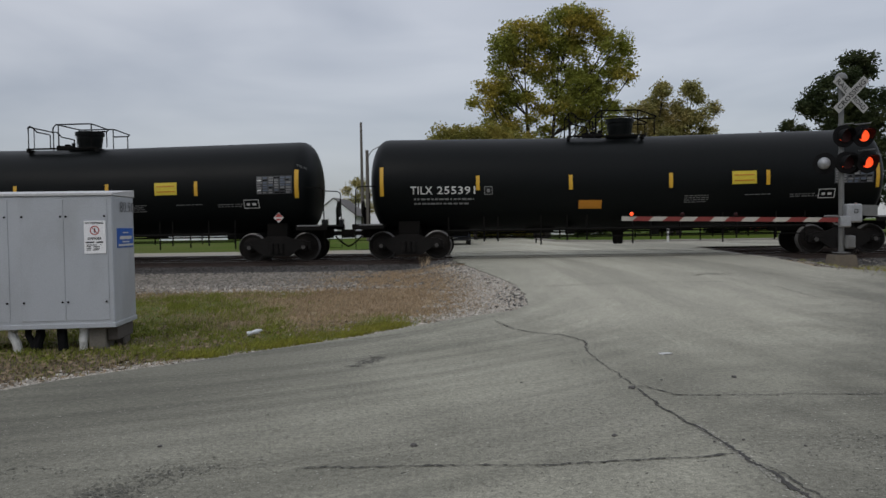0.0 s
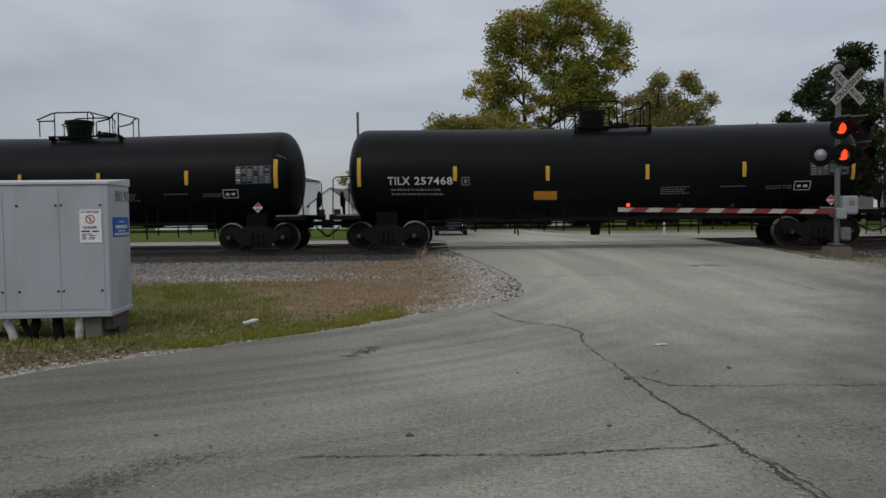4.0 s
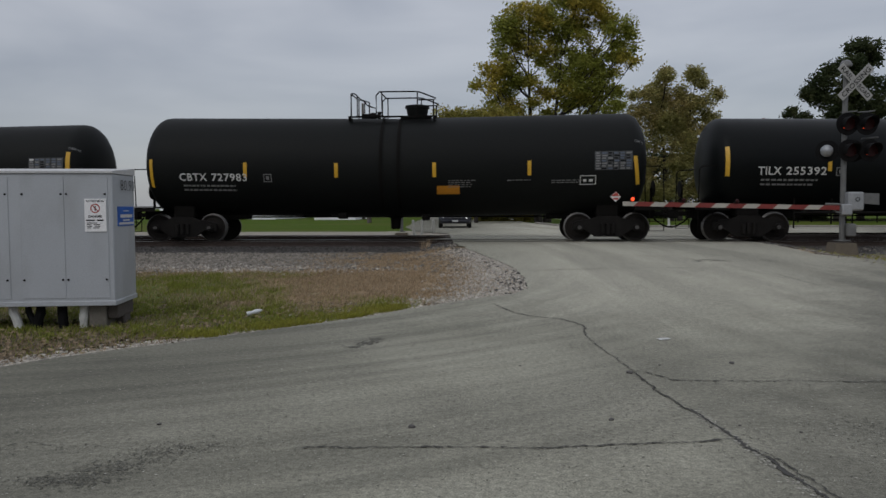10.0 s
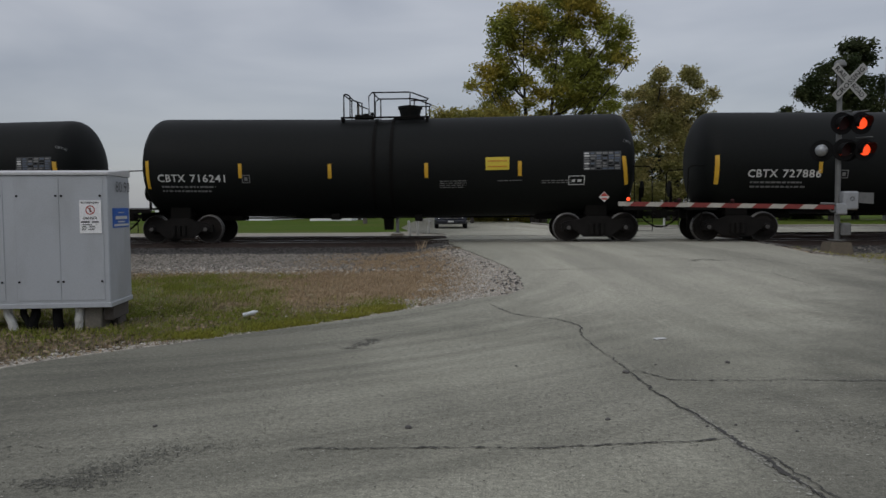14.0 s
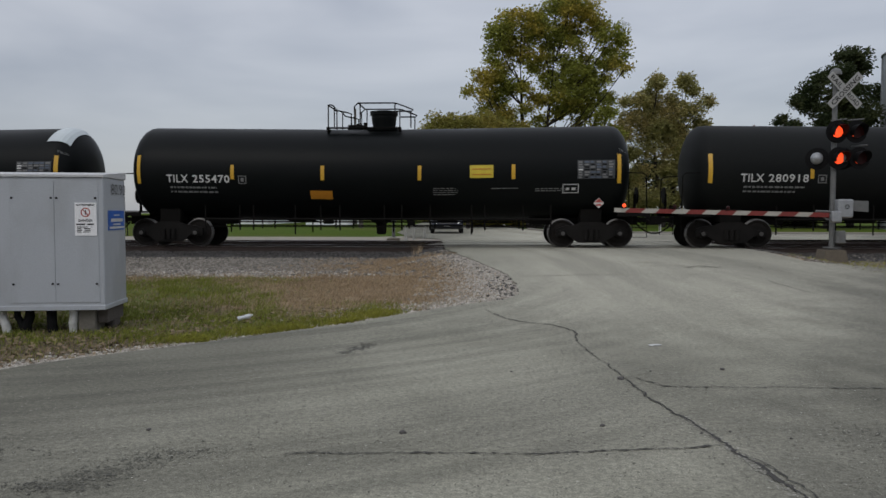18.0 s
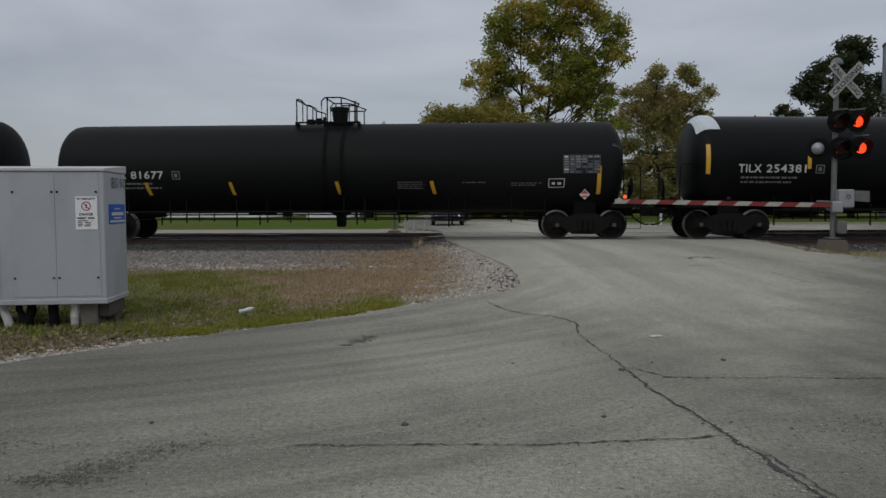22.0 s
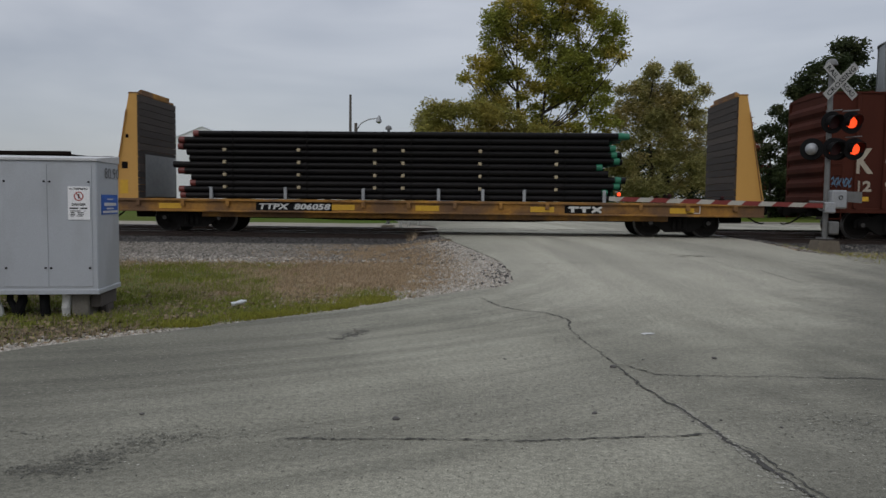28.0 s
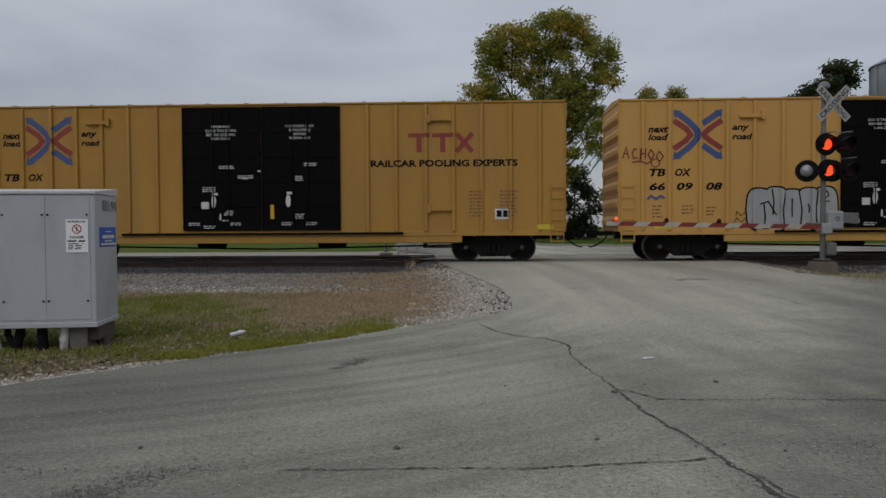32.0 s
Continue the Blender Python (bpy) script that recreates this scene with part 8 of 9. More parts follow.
def sedan(x, y, turn):
    """A saloon car that faces us; built nose towards -y."""
    c = thing("sedan", "dark blue saloon car waiting with its headlights on", "car", m=pose(x, y, road_z(y), 0, 0, turn))
    bm = bmesh.new()
    sect = [(-2.3, 0.82, 0.3, 0.66), (-2.2, 0.88, 0.26, 0.78), (-1.6, 0.91, 0.24, 0.9), (-0.9, 0.92, 0.24, 0.98), (0.9, 0.92, 0.24, 1.0), (1.9, 0.9, 0.26, 1.0), (2.3, 0.84, 0.32, 0.92)]
    rings = []
    for yy, w, zl, zh in sect:
        pts = [(-w * 0.94, zl), (-w, zl + 0.14), (-w, zh - 0.18), (-w * 0.9, zh), (w * 0.9, zh), (w, zh - 0.18), (w, zl + 0.14), (w * 0.94, zl)]
        rings.append([bm.verts.new((px, yy, pz)) for px, pz in pts])
    for a, b in zip(rings, rings[1:]):
        for i in range(8):
            bm.faces.new((a[i], a[(i + 1) % 8], b[(i + 1) % 8], b[i]))
    bm.faces.new(rings[0]), bm.faces.new(rings[-1][::-1])
    bmesh.ops.recalc_face_normals(bm, faces=bm.faces)
    part("body", bm, CAR_PAINT, c, "", True)
    bm = bmesh.new()
    lo = [(-0.8, -0.95, 0.96), (0.8, -0.95, 0.96), (0.8, 1.75, 0.98), (-0.8, 1.75, 0.98)]
    hi = [(-0.6, -0.15, 1.42), (0.6, -0.15, 1.42), (0.6, 1.1, 1.43), (-0.6, 1.1, 1.43)]
    a = [bm.verts.new(v) for v in lo]
    b = [bm.verts.new(v) for v in hi]
    for i in range(4):
        bm.faces.new((a[i], a[(i + 1) % 4], b[(i + 1) % 4], b[i]))
    bm.faces.new(b)
    part("windows", bm, WINDOW_DARK, c, "dark car windows")
    bm = bmesh.new()
    v = [bm.verts.new((p[0] * 1.02, p[1] * 1.02, p[2] + 0.012)) for p in hi]
    w = [bm.verts.new((p[0] * 0.9, p[1] * 0.9 + 0.05, p[2] + 0.04)) for p in hi]
    for i in range(4):
        bm.faces.new((v[i], v[(i + 1) % 4], w[(i + 1) % 4], w[i]))
    bm.faces.new(w)
    part("roof", bm, CAR_PAINT, c)
    for sx in (-1, 1):
        for yy in (-1.4, 1.4):
            bm = bmesh.new()
            lathe(bm, [(-0.1, 0.2), (-0.1, 0.3), (-0.07, 0.325), (0.07, 0.325), (0.1, 0.3), (0.1, 0.2)], "x", 20)
            for q in bm.verts:
                q.co += Vector((sx * 0.82, yy, 0.32))
            part("wheel", bm, RUBBER, c)
        bm = bmesh.new()
        lathe(bm, [(-0.03, 0.03), (-0.02, 0.1), (0.0, 0.13), (0.05, 0.13)], "y", 14)
        for q in bm.verts:
            q.co = Vector((q.co.x * 1.3 + sx * 0.63, q.co.y - 2.27, q.co.z * 0.8 + 0.58))
        part("headlight", bm, HEADLIGHT, c, "lit headlight")
        bm = bmesh.new()
        box(bm, *sorted((sx * 0.93, sx * 1.05)), -0.75, -0.6, 0.98, 1.1, 0.03)
        part("mirror", bm, CAR_PAINT, c)
    bm = bmesh.new()
    for j in range(3):
        box(bm, -0.4, 0.4, -2.33, -2.27, 0.56 + j * 0.06, 0.59 + j * 0.06)
    part("grille", bm, CHROME, c)
    bm = bmesh.new()
    box(bm, -0.8, 0.8, -2.36, -2.2, 0.3, 0.46, 0.03)
    part("bumper", bm, CAR_PAINT, c)
    bm = bmesh.new()
    box(bm, -0.16, 0.16, -2.375, -2.36, 0.36, 0.44)
    part("plate", bm, SIGN_WHITE, c)
    return c


sedan(-2.05, 44.6, 3)

POST_GREY = surface("weathered_pale_post", (0.4, 0.4, 0.37), (0.28, 0.28, 0.26), rough=0.8, scale=6, bump=0.1)
# pale guard posts round the far signal, a marker post and the far kerb
for i, (x, y) in enumerate(((-3.4, 34.2), (-3.05, 34.3), (-2.6, 34.5))):
    bm = bmesh.new()
    rod(bm, (0, 0, -0.1), (0, 0, 0.62 - 0.05 * i), 0.07, 0.06, 10)
    rod(bm, (0, 0, 0.62 - 0.05 * i), (0, 0, 0.66 - 0.05 * i), 0.06, 0.03, 10)
    solid("guard_post", bm, POST_GREY, "short weathered grey guard post near the far signal", "post", "guard posts", m=pose(x, y, ground_z(x, y), random.uniform(-4, 4), random.uniform(-6, 6), 0))
bm = bmesh.new()
box(bm, -0.06, 0.06, -0.02, 0.02, -0.1, 0.78, 0.008)
solid("marker_post", bm, SIGN_WHITE, "slim white roadside marker post beyond the tracks", "post", m=pose(9.6, 42.0, ground_z(9.6, 42.0)))
bm = bmesh.new()
kerb = [(3.2, 54), (4.1, 47), (8, 44.1), (25, 42.6), (60, 41.1)]
for (xa, ya), (xb, yb) in zip(kerb, kerb[1:]):
    d = math.hypot(xb - xa, yb - ya)
    m = Matrix.Translation(((xa + xb) / 2, (ya + yb) / 2, 0.47)) @ pose(0, 0, 0, 0, 0, math.degrees(math.atan2(yb - ya, xb - xa)))
    box(bm, -d / 2, d / 2, -0.08, 0.1, -0.15, 0.1, 0.02, m=m)
solid("kerb", bm, CONCRETE, "pale concrete kerb along the far road", "kerb", kind="structure")
bm = bmesh.new()
rod(bm, (0, 0, -0.05), (0, 0, 0.16), 0.17, 0.14, 12)
rod(bm, (0.32, 0, -0.05), (0.32, 0, 0.1), 0.07, 0.07, 10)
solid("track_box", bm, surface("dark_green_paint", (0.02, 0.06, 0.02), rough=0.6, scale=6), "low dark green box beside the second track", "equipment box", m=pose(-9.3, 32.9, ground_z(-9.3, 32.9) + 0.02))

tree(-15.9, 92, 0.2, 7.8, 5.5, LEAF_OLIVE, "small olive-green tree in the distance", 31, size=0.3, low=0.1, dense=1.2)
tree(-5.8, 92, 0.2, 8.6, 7.0, LEAF_OLIVE, "distant rounded tree with thin leaves", 33, size=0.3, low=0.1, dense=1.2)
tree(9.2, 72, 0.2, 7.5, 7.0, LEAF_DARK, "low dark green tree between the taller ones", 37, size=0.3, low=0.1, dense=1.2)
tree(17.5, 80, 0.2, 7.6, 8.0, LEAF_DARK, "dark and dense hedge-like tree", 38, size=0.3, low=0.1, dense=1.2)
tree(27.5, 84, 0.2, 8.2, 9.0, LEAF_DARK, "dark hedge-like tree near the silo", 39, size=0.3, low=0.1, dense=2.0)
tree(1.2, 64, 0.2, 5.2, 8.5, LEAF_YELLOW, "low yellow-green shrub under the maple", 43, size=0.26, low=0.06, dense=2.4)
tree(22.0, 74, 0.2, 6.4, 6.5, LEAF_DARK, "low dark green bush under the taller trees", 41, size=0.28, low=0.06, dense=2.2)
tree(28.8, 71, 0.2, 6.8, 7.0, LEAF_DARK, "broad dark green bush beside the silo", 42, size=0.28, low=0.06, dense=2.2)


# ---- the road's cracks and marks ----
CRACK = surface("dark_crack_fill", (0.035, 0.033, 0.029), (0.075, 0.071, 0.063), rough=0.95, scale=30, fine=120, bump=0.6)


def crack(points, seed):
    """A jagged narrow gap along the points; each has x, y and a width."""
    rnd = random.Random(seed)
    bm = bmesh.new()
    line = []
    for (x0, y0, w0), (x1, y1, w1) in zip(points, points[1:]):
        n = max(2, int(math.hypot(x1 - x0, y1 - y0) / 0.022))
        for i in range(n):
            u = i / n
            line.append((x0 + (x1 - x0) * u, y0 + (y1 - y0) * u, w0 + (w1 - w0) * u))
    line.append(points[-1])
    prev = None
    for i, (x, y, w) in enumerate(line):
        a, b = line[max(0, i - 1)], line[min(len(line) - 1, i + 1)]
        d = Vector((b[0] - a[0], b[1] - a[1], 0)).normalized()
        nrm = Vector((-d.y, d.x, 0))
        c = Vector((x, y, road_z(y) + 0.008)) + nrm * (noise.noise((x * 4, y * 4, seed)) * 0.045 + noise.noise((x * 17, y * 17, seed)) * 0.022 + rnd.uniform(-0.006, 0.006))
        h = max(w * 0.16, w * 0.42 * (0.12 + 1.5 * rnd.random() ** 1.7 + 0.9 * noise.noise((x * 7, y * 7, seed + 5))))
        pair = (bm.verts.new(c - nrm * h), bm.verts.new(c + nrm * h))
        if prev:
            bm.faces.new((prev[0], prev[1], pair[1], pair[0]))
        prev = pair
    part("pavement_crack", bm, CRACK, road, "jagged dark crack")


crack([(0.05, 12.2, .02), (0.29, 11.54, .032), (0.53, 11.08, .036), (0.99, 10.84, .034), (1.25, 10.35, .03), (1.19, 9.44, .018), (1.29, 8.35, .018), (1.39, 7.61, .018), (1.43, 6.82, .034), (1.52, 6.27, .034),
       (1.62, 5.82, .03), (1.67, 5.4, .06), (1.7, 5.2, .05), (1.74, 4.96, .03), (1.79, 4.61, .036), (1.83, 4.31, .034), (1.9, 3.6, .03)], 1)
crack([(1.72, 5.15, .012), (1.83, 4.85, .018), (1.87, 4.5, .016), (1.93, 4.2, .02), (1.98, 3.7, .014)], 2)
crack([(1.37, 7.5, .014), (1.51, 7.48, .02), (1.67, 7.13, .026), (2.28, 7.12, .024), (2.95, 7.15, .024), (3.63, 7.12, .026), (4.6, 7.0, .022), (6.0, 6.9, .016)], 3)
crack([(-1.3, 4.97, .016), (-1.0, 4.98, .024), (-0.49, 5.03, .026), (0.15, 5.05, .026), (0.84, 5.14, .026), (1.69, 5.31, .026)], 4)
crack([(0.83, 16.37, .03), (2.43, 16.72, .04), (3.6, 16.9, .03), (4.99, 16.83, .034)], 5)
crack([(5.8, 16.0, .03), (5.9, 14.9, .02), (6.1, 13.8, .012)], 6)
crack([(4.6, 18.6, .03), (5.2, 18.3, .05), (5.6, 18.1, .02)], 7)
crack([(4.9, 20.3, .02), (6.3, 18.5, .03), (7.3, 15.6, .012)], 17)
crack([(6.3, 18.5, .02), (7.0, 17.6, .03), (7.4, 16.6, .012)], 18)
crack([(3.4, 19.3, .03), (4.4, 19.0, .05)], 8)


def flecks(name, spots, material, label, seed, parent=road):
    """Scattered flat chips of broken surface."""
    rnd = random.Random(seed)
    verts, faces = [], []
    for cx, cy, rx, ry, n, size in spots:
        for _ in range(n):
            x, y = cx + rnd.gauss(0, rx), cy + rnd.gauss(0, ry)
            k = rnd.randint(4, 6)
            r = size * rnd.uniform(0.4, 1.3)
            i = len(verts)
            zj = 0.002 + 0.004 * rnd.random()
            for q in range(k):
                a = 2 * math.pi * q / k + rnd.uniform(-0.3, 0.3)
                verts.append((x + r * math.cos(a) * rnd.uniform(0.7, 1.5), y + r * math.sin(a), road_z(y) + zj))
            faces.append(tuple(range(i, i + k)))
    me = bpy.data.meshes.new(name)
    me.from_pydata(verts, [], faces)
    me.materials.append(material)
    tagged(part(name, me, None, parent, label), kind="stuff")


WORN = surface("dark_worn_asphalt", (0.1, 0.097, 0.08), (0.14, 0.136, 0.11), rough=0.95, scale=20, fine=90, bump=0.6, per_island=0.45)
flecks("worn_patch", [(-2.5, 4.3, .15, .06, 620, .007), (-2.35, 4.5, .11, .08, 520, .0065), (-2.2, 4.72, .11, .1, 300, .0065), (-2.1, 4.9, .15, .08, 240, .006), (-1.9, 5.0, .26, .06, 160, .006),
                      (-3.2, 4.9, .3, .07, 120, .009), (3.0, 5.3, .5, .3, 260, .008), (2.7, 5.6, .3, .2, 160, .008), (5.2, 18.3, .4, .15, 40, .035), (-1.58, 8.65, .05, .06, 60, .014), (-1.46, 8.95, .06, .08, 140, .016), (-1.38, 9.2, .05, .05, 60, .014)], WORN, "dark crumbling patches of asphalt", 5)
CHIP = surface("pale_aggregate", (0.38, 0.37, 0.32), (0.27, 0.26, 0.22), rough=0.95, scale=20, bump=0.1, per_island=0.4)
flecks("aggregate", [(0.2, 6.0, 2.6, 1.8, 7000, .005), (1.5, 7.5, 3.0, 2.5, 5000, .007)] + [(1.885 - 0.0125 * k, 3.7 + 0.1 * k, .03, .06, 34, .0085) for k in range(24)], CHIP, "pale stone chips in the asphalt", 6)
flecks("dark_aggregate", [(0.2, 6.0, 2.6, 1.8, 8000, .005), (-0.5, 7.5, 3.0, 2.5, 6000, .0075)], WORN, "dark stone chips in the asphalt", 7)


def pebble(x, y, r, material, label):
    bm = bmesh.new()
    bmesh.ops.create_icosphere(bm, subdivisions=2, radius=r)
    for v in bm.verts:
        v.co *= 1 + 0.35 * noise.noise(v.co * 20 / (r * 20) + Vector((x, y, 0)))
        v.co.z *= 0.55
    solid("stone", bm, material, label, "stone", "loose stones on the road", m=pose(x, y, road_z(y) + r * 0.3))


for x, y, r in ((1.34, 7.41, .032), (-0.57, 5.49, .026), (0.91, 5.76, .02), (2.46, 7.92, .026), (1.71, 7.8, .014), (-2.45, 5.47, .018), (1.6, 5.6, .012), (1.82, 5.65, .012), (2.2, 5.5, .012), (0.3, 7.7, .012)):
    pebble(x, y, r, STONE_DARK, "small dark stone lying on the asphalt")
bm = bmesh.new()
prism(bm, [(-0.07, 0), (0.04, 0), (0.08, 0.006), (-0.03, 0.008)], -0.05, 0.04)
solid("paper_scrap", bm, SIGN_WHITE, "flat pale scrap of paper on the asphalt", "litter", m=pose(2.09, 9.34, road_z(9.34) + 0.006, 0, 0, 20))
bm = bmesh.new()
lathe(bm, [(-0.11, 0.02), (-0.11, 0.034), (-0.03, 0.026), (0.04, 0.036), (0.09, 0.016), (0.11, 0.014)], "x", 14)
solid("plastic_bottle", bm, surface("crushed_clear_plastic", (0.62, 0.64, 0.66), (0.5, 0.52, 0.54), rough=0.3, scale=12, bump=0.2), "empty crushed plastic bottle lying in the grass", "bottle",
      smooth=True, m=pose(-3.47, 11.06, ground_z(-3.47, 11.06) + 0.045, 0, -12, 25))


# ---- stones and grass ----
def bed_z(x, y):
    g = ground_z(x, y) - 0.03
    d = abs(y - TRACK_Y)
    if d < 3.1:
        p = ((0, RAIL - 0.19), (1.55, RAIL - 0.19), (2.3, 0.2), (3.1, 0.13))
        return max(g, along(p, d))
    return g


def stones(name, count, where, size, material, label, seed):
    rnd = random.Random(seed)
    verts, faces = [], []
    made = 0
    while made < count:
        got = where(rnd)
        if got is None:
            continue
        x, y = got
        made += 1
        r = size * rnd.uniform(0.5, 1.4)
        z = bed_z(x, y) + r * 0.2
        m = Euler((rnd.uniform(0, 6), rnd.uniform(0, 6), rnd.uniform(0, 6))).to_matrix()
        i = len(verts)
        for p in ((1, 0, 0), (-1, 0, 0), (0, 1, 0), (0, -1, 0), (0, 0, 1), (0, 0, -1)):
            v = m @ (Vector(p) * r * rnd.uniform(0.65, 1.2))
            verts.append((x + v.x, y + v.y, z + v.z * 0.7))
        for a, b, c in ((0, 2, 4), (2, 1, 4), (1, 3, 4), (3, 0, 4), (2, 0, 5), (1, 2, 5), (3, 1, 5), (0, 3, 5)):
            faces.append((i + a, i + b, i + c))
    me = bpy.data.meshes.new(name)
    me.from_pydata(verts, [], faces)
    me.materials.append(material)
    tagged(new(name, me), label, "gravel", kind="stuff")


def dryness(x, y):
    return step(-6.0, -2.6, x + 1.6 * noise.noise((x * 0.7, y * 0.7, 2))) * step(10.8, 13.4, y + 1.2 * noise.noise((x * 0.9, y * 0.9, 7)))


def ballast_spot(rnd):
    x, y = rnd.uniform(-14, 0.2), rnd.uniform(16.2, 23.0)
    if x > along(LEFT_EDGE, y) - 0.1 or y + 0.9 * noise.noise((x * 0.6, 5, y * 0.3)) < 16.8:
        return None
    if rnd.random() < step(-5.5, -2.6, x + noise.noise((x, y, 0))) * (1 - step(22.2, 23.2, y)) * 0.9:
        return None
    return x, y


stones("ballast_stones", 15000, ballast_spot, 0.05, STONE, "loose pale grey ballast stones beside the track", 11)


def pale_spot(rnd):
    x, y = rnd.uniform(-14, -1.6), 17.4 + rnd.gauss(0, 0.5)
    if rnd.random() < step(-4.5, -1.8, x) or noise.noise((x * 0.5, y * 0.8, 8)) < -0.25:
        return None
    return x, y


PALE_STONE = surface("pale_limestone", (0.43, 0.4, 0.35), (0.28, 0.255, 0.215), rough=0.9, scale=8, bump=0.2, per_island=0.35)
stones("pale_gravel", 2600, pale_spot, 0.042, PALE_STONE, "band of pale limestone gravel beside the track", 16)


# dark stones along the tie ends; their colour holds staining and shade together
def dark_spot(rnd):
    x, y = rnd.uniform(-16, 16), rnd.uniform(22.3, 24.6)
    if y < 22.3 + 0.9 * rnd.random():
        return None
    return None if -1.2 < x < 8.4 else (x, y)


stones("dark_ballast", 9000, dark_spot, 0.05, STONE_DARK, "stained ballast stones at the tie ends, darkened for the shade there", 12)


def edge_spot(rnd):
    y = rnd.uniform(7.0, 21.5)
    x = along(LEFT_EDGE, y) - abs(rnd.gauss(0, 0.28 if y < 11.5 else 0.7)) + (0.12 if y > 12.5 else 0.02)
    return x, y


stones("edge_gravel", 9000, edge_spot, 0.026, PALE_STONE, "pale gravel along the road's edge", 13)
stones("corner_gravel", 2600, lambda r: (0.0 + r.gauss(0, 0.4) - 0.12 * abs(r.gauss(0, 1.0)), 15.4 + r.gauss(0, 1.5)), 0.032, PALE_STONE, "pale gravel at the road's corner", 17)
stones("dark_gravel", 230, lambda r: (0.42 + r.uniform(-0.5, 0.42) * r.uniform(0.4, 1), 14.9 + r.gauss(0, 0.85)), 0.036, STONE_DARK, "dark broken asphalt lumps at the road's corner", 14)
stones("island_gravel", 3000, lambda r: (r.uniform(8.25, 15), r.uniform(17.5, 24.4)) if r.random() < 2 else None, 0.045, STONE, "gravel round the signal mast", 15)


def grass(name, count, where, low, high, width, material, label, seed):
    rnd = random.Random(seed)
    verts, faces = [], []
    made = tries = 0
    while made < count and tries < count * 12:
        tries += 1
        got = where(rnd)
        if got is None:
            continue
        x, y = got
        made += 1
        h = rnd.uniform(low, high)
        a = rnd.uniform(0, 2 * math.pi)
        w = width * rnd.uniform(0.6, 1.4)
        dx, dy = math.cos(a) * w / 2, math.sin(a) * w / 2
        lx, ly = rnd.gauss(0.25, 0.35) * h, rnd.gauss(0, 0.35) * h
        z = bed_z(x, y)
        i = len(verts)
        verts += [(x - dx, y - dy, z), (x + dx, y + dy, z), (x + dx * 0.6 + lx * 0.4, y + dy * 0.6 + ly * 0.4, z + h * 0.6), (x - dx * 0.6 + lx * 0.4, y - dy * 0.6 + ly * 0.4, z + h * 0.6), (x + lx, y + ly, z + h)]
        faces += [(i, i + 1, i + 2, i + 3), (i + 3, i + 2, i + 4)]
    me = bpy.data.meshes.new(name)
    me.from_pydata(verts, [], faces)
    me.materials.append(material)
    tagged(new(name, me), label, "grass", kind="stuff")


GRASS_GREEN = surface("green_grass_blades", (0.14, 0.18, 0.024), (0.215, 0.215, 0.045), rough=0.8, scale=1.5, fine=8, bump=0, per_island=0.4, spec=0.2)
GRASS_TAN = surface("dry_tan_grass", (0.39, 0.295, 0.19), (0.28, 0.205, 0.128), rough=0.85, scale=1.2, fine=8, bump=0, per_island=0.4, spec=0.2)
DEAD_LEAF = surface("dead_brown_leaves", (0.12, 0.082, 0.046), (0.24, 0.185, 0.12), rough=0.9, scale=4, bump=0, per_island=0.5)


GRASS_EDGE = surface("yellow_green_grass", (0.27, 0.26, 0.04), (0.2, 0.2, 0.03), rough=0.8, scale=1.5, fine=8, bump=0, per_island=0.4, spec=0.2)


def edge_strip(rnd):
    y = rnd.uniform(9.3, 12.2)
    x = along(LEFT_EDGE, y) - 0.12 - abs(rnd.gauss(0, 0.45))
    return (x, y) if rnd.random() < 0.35 + 1.5 * noise.noise((x * 1.5, y * 1.5, 3)) else None


def verge_spot(rnd, y0, y1, x0=-11.0):
    y = rnd.uniform(y0, y1)
    x = rnd.uniform(x0, along(LEFT_EDGE, y) - 0.15)
    return x, y


def tan_spot(rnd):
    x, y = verge_spot(rnd, 10.8, 23.0, -8)
    if y > 12.4 and rnd.random() > step(0.3, 1.6, along(LEFT_EDGE, y) - x):
        return None
    return (x, y) if rnd.random() < dryness(x, y) and noise.noise((x * 1.3, y * 1.3, 4)) + 0.6 * noise.noise((x * 4, y * 4, 9)) > -0.3 else None


def green_spot(rnd):
    x, y = verge_spot(rnd, 8.6, 16.6)
    k = (1 - dryness(x, y)) * step(8.8, 10.8, y + 0.9 * noise.noise((x, y, 1))) * (1 - step(15.6, 16.8, y))
    k = max(k * (0.35 + 0.65 * step(-0.15, 0.2, noise.noise((x * 0.9, y * 0.9, 11)))), 0.9 * (1 - step(0.25, 0.75, abs(along(LEFT_EDGE, y) - 0.6 - x))) * step(8.9, 9.8, y) * (1 - step(11.2, 12.0, y)))
    k *= 0.25 + 0.75 * step(-0.12, 0.22, noise.noise((x * 1.9, y * 1.3, 21)) + 0.5 * noise.noise((x * 6, y * 4, 17)))
    return (x, y) if rnd.random() < k else None


grass("dry_grass", 42000, tan_spot, 0.015, 0.075, 0.009, GRASS_TAN, "dry tan grass on the verge", 21)
grass("green_grass", 60000, green_spot, 0.015, 0.085, 0.009, GRASS_GREEN, "short green grass on the verge", 22)
grass("edge_grass", 15000, edge_strip, 0.02, 0.08, 0.0085, GRASS_EDGE, "yellow-green grass along the road edge", 27)
grass("thin_grass", 4500, lambda r: verge_spot(r, 8.0, 11.5), 0.02, 0.07, 0.009, GRASS_GREEN, "sparse grass round the cabinet", 23)
grass("thin_dry_grass", 17000, lambda r: verge_spot(r, 7.6, 17), 0.015, 0.06, 0.009, GRASS_TAN, "sparse dry grass on bare earth", 24)
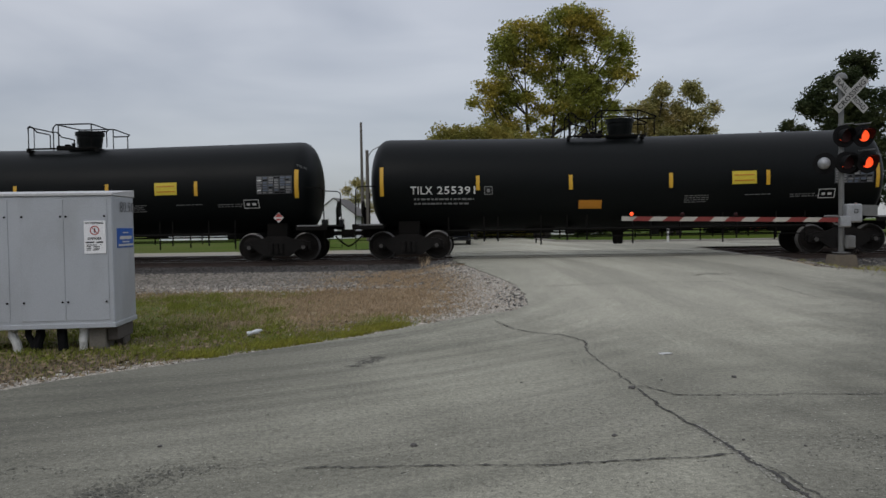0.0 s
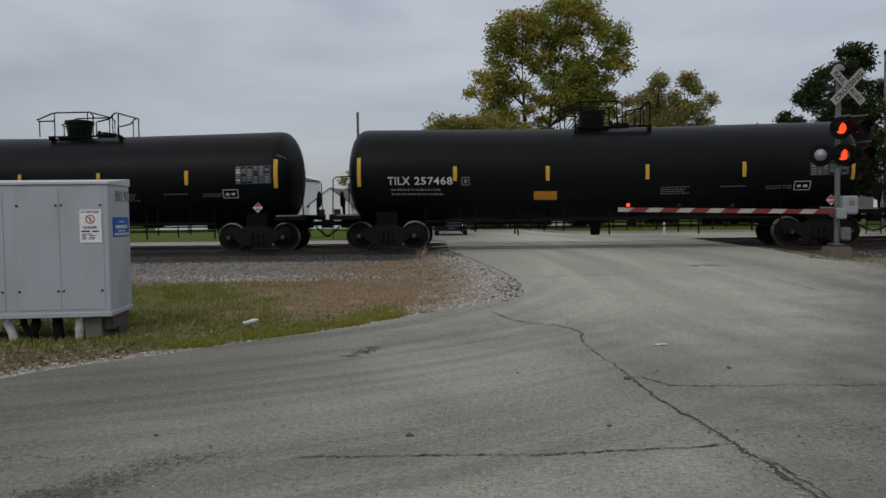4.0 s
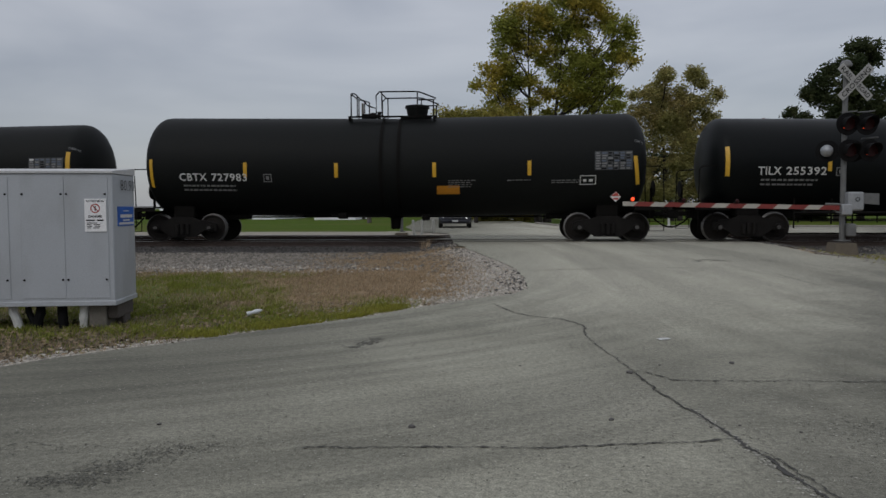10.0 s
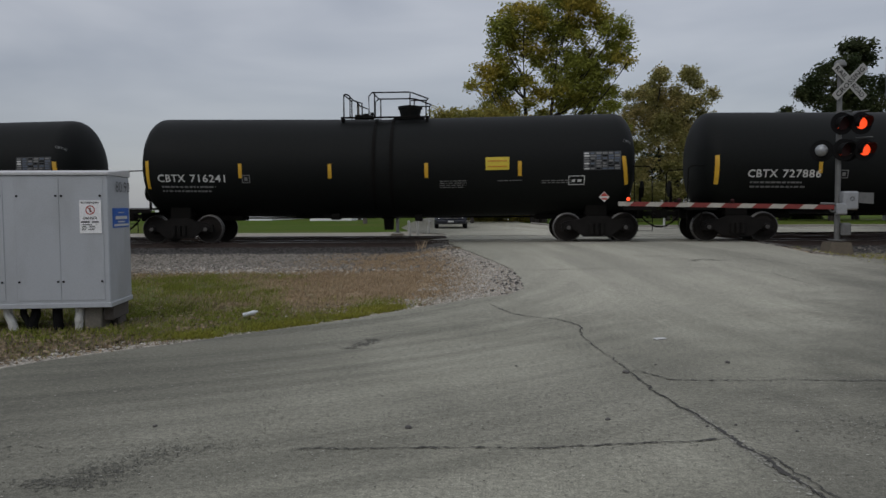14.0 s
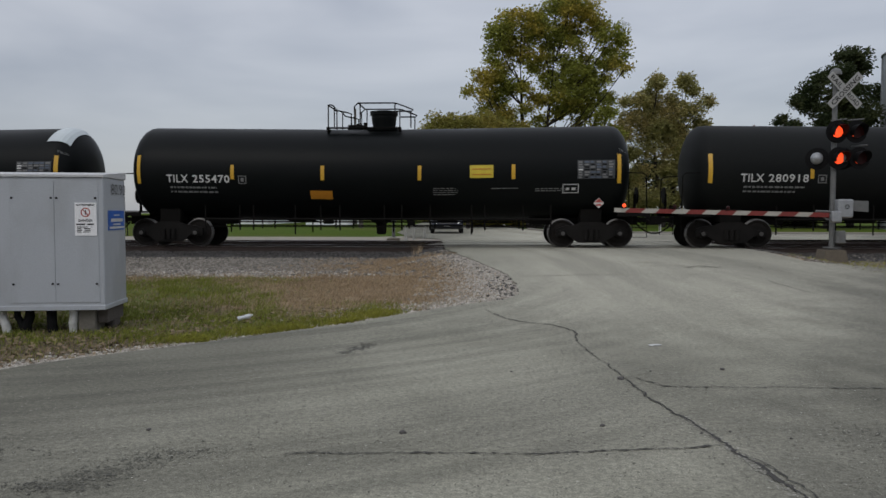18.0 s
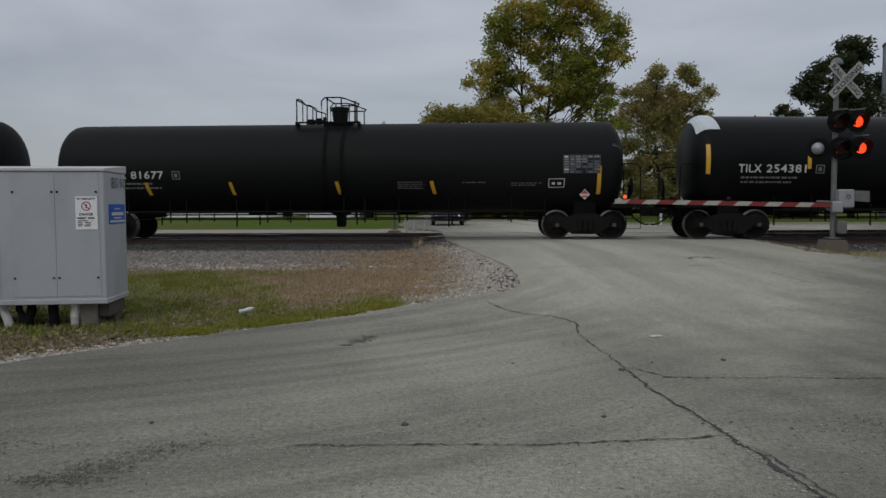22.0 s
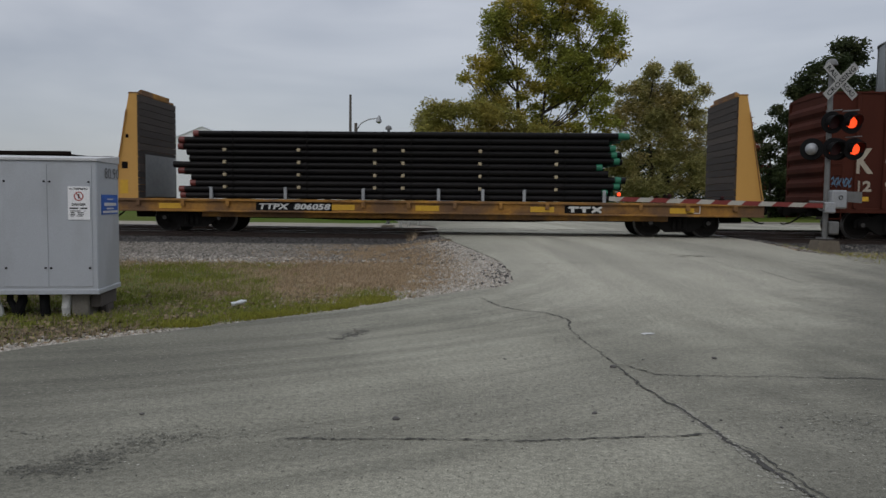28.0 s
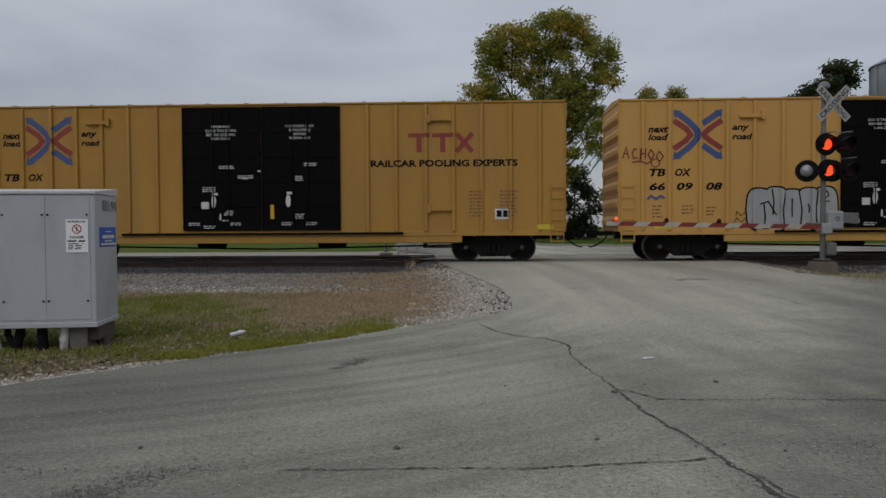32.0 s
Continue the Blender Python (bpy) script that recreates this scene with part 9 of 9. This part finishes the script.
grass("thatch", 11000, lambda r: (r.uniform(-12, -2.6), 16.3 + r.gauss(0, 0.55)), 0.015, 0.07, 0.012, GRASS_TAN, "brown thatch between the grass and the gravel", 28)
grass("crossing_weeds", 45, lambda r: (-2.0 + r.gauss(0, 0.07), 23.3 + r.gauss(0, 0.08)), 0.12, 0.38, 0.014, GRASS_TAN, "tall dry weeds by the track", 25)
grass("island_grass", 5000, lambda r: (r.uniform(8.6, 17), r.uniform(17.2, 22.5)), 0.02, 0.09, 0.014, GRASS_EDGE, "yellow-green grass by the signal mast", 26)


def litter(name, count, where, size, material, label, seed):
    rnd = random.Random(seed)
    verts, faces = [], []
    for _ in range(count):
        x, y = where(rnd)
        z = bed_z(x, y) + rnd.uniform(0.008, 0.03)
        a, r = rnd.uniform(0, 6.28), size * rnd.uniform(0.5, 1.3)
        i = len(verts)
        for k in range(5):
            b = a + 2 * math.pi * k / 5
            verts.append((x + r * math.cos(b), y + r * 0.7 * math.sin(b), z + rnd.uniform(-0.012, 0.02)))
        faces.append(tuple(range(i, i + 5)))
    me = bpy.data.meshes.new(name)
    me.from_pydata(verts, [], faces)
    me.materials.append(material)
    tagged(new(name, me), label, "leaves", kind="stuff")


litter("fallen_leaves", 3200, lambda r: verge_spot(r, 7.4, 12.5), 0.035, DEAD_LEAF, "dead leaves scattered on the verge", 31)


# ---- what moves: the train rolls by from left to right ----
def rolled(t):
    u = t / 32.0
    return 425.009 * u + 35.908 * u ** 2 - 46.723 * u ** 3 + 20.41 * u ** 4


FLASH_START, FLASH_PERIOD = 0.74, 1.5375


def motions():
    times = [i * 1.0 for i in range(33)]
    for car, mid in train:
        walk(car, [(t, pose(mid + rolled(t), TRACK_Y, RAIL)) for t in times])
    # every wheelset turns with the way it rolls
    spin = {}
    for w in wheelsets:
        key = tuple(round(v, 3) for v in w.location)
        if key not in spin:
            place = w.location.copy()
            walk(w, [(f / 30, pose(*place, 0, math.degrees(rolled(f / 30) / WHEEL_R), 0)) for f in range(0, 961)])
            spin[key] = w.animation_data.action, w.animation_data.action_slot
        else:
            w.rotation_mode = "QUATERNION"
            ad = w.animation_data_create()
            ad.action, ad.action_slot = spin[key]

    # added blinds imitate flashing in turn: left pair bare 0.58 s, right pair 0.92 s
    for blind, m, side in added_blinds:
        turns = [(0.0, side == "right")]
        k = 0
        while FLASH_START + FLASH_PERIOD * k < CLIP:
            s0 = FLASH_START + FLASH_PERIOD * k
            turns += [(s0 + 0.02, True), (s0 + 0.6, False)] if side == "left" else [(s0, False), (s0 + 0.62, True)]
            k += 1
        rows_, shown = [(0.0, turns[0][1])], turns[0][1]
        for t, up in turns[1:]:
            if t + 0.034 < CLIP:
                rows_ += [(t, shown), (t + 0.034, up)]
                shown = up
        rows_.append((CLIP, shown))
        walk(blind, [(t, m @ pose(0, 0, 0, -87 if up else 0, 0, 0)) for t, up in rows_])


motions()
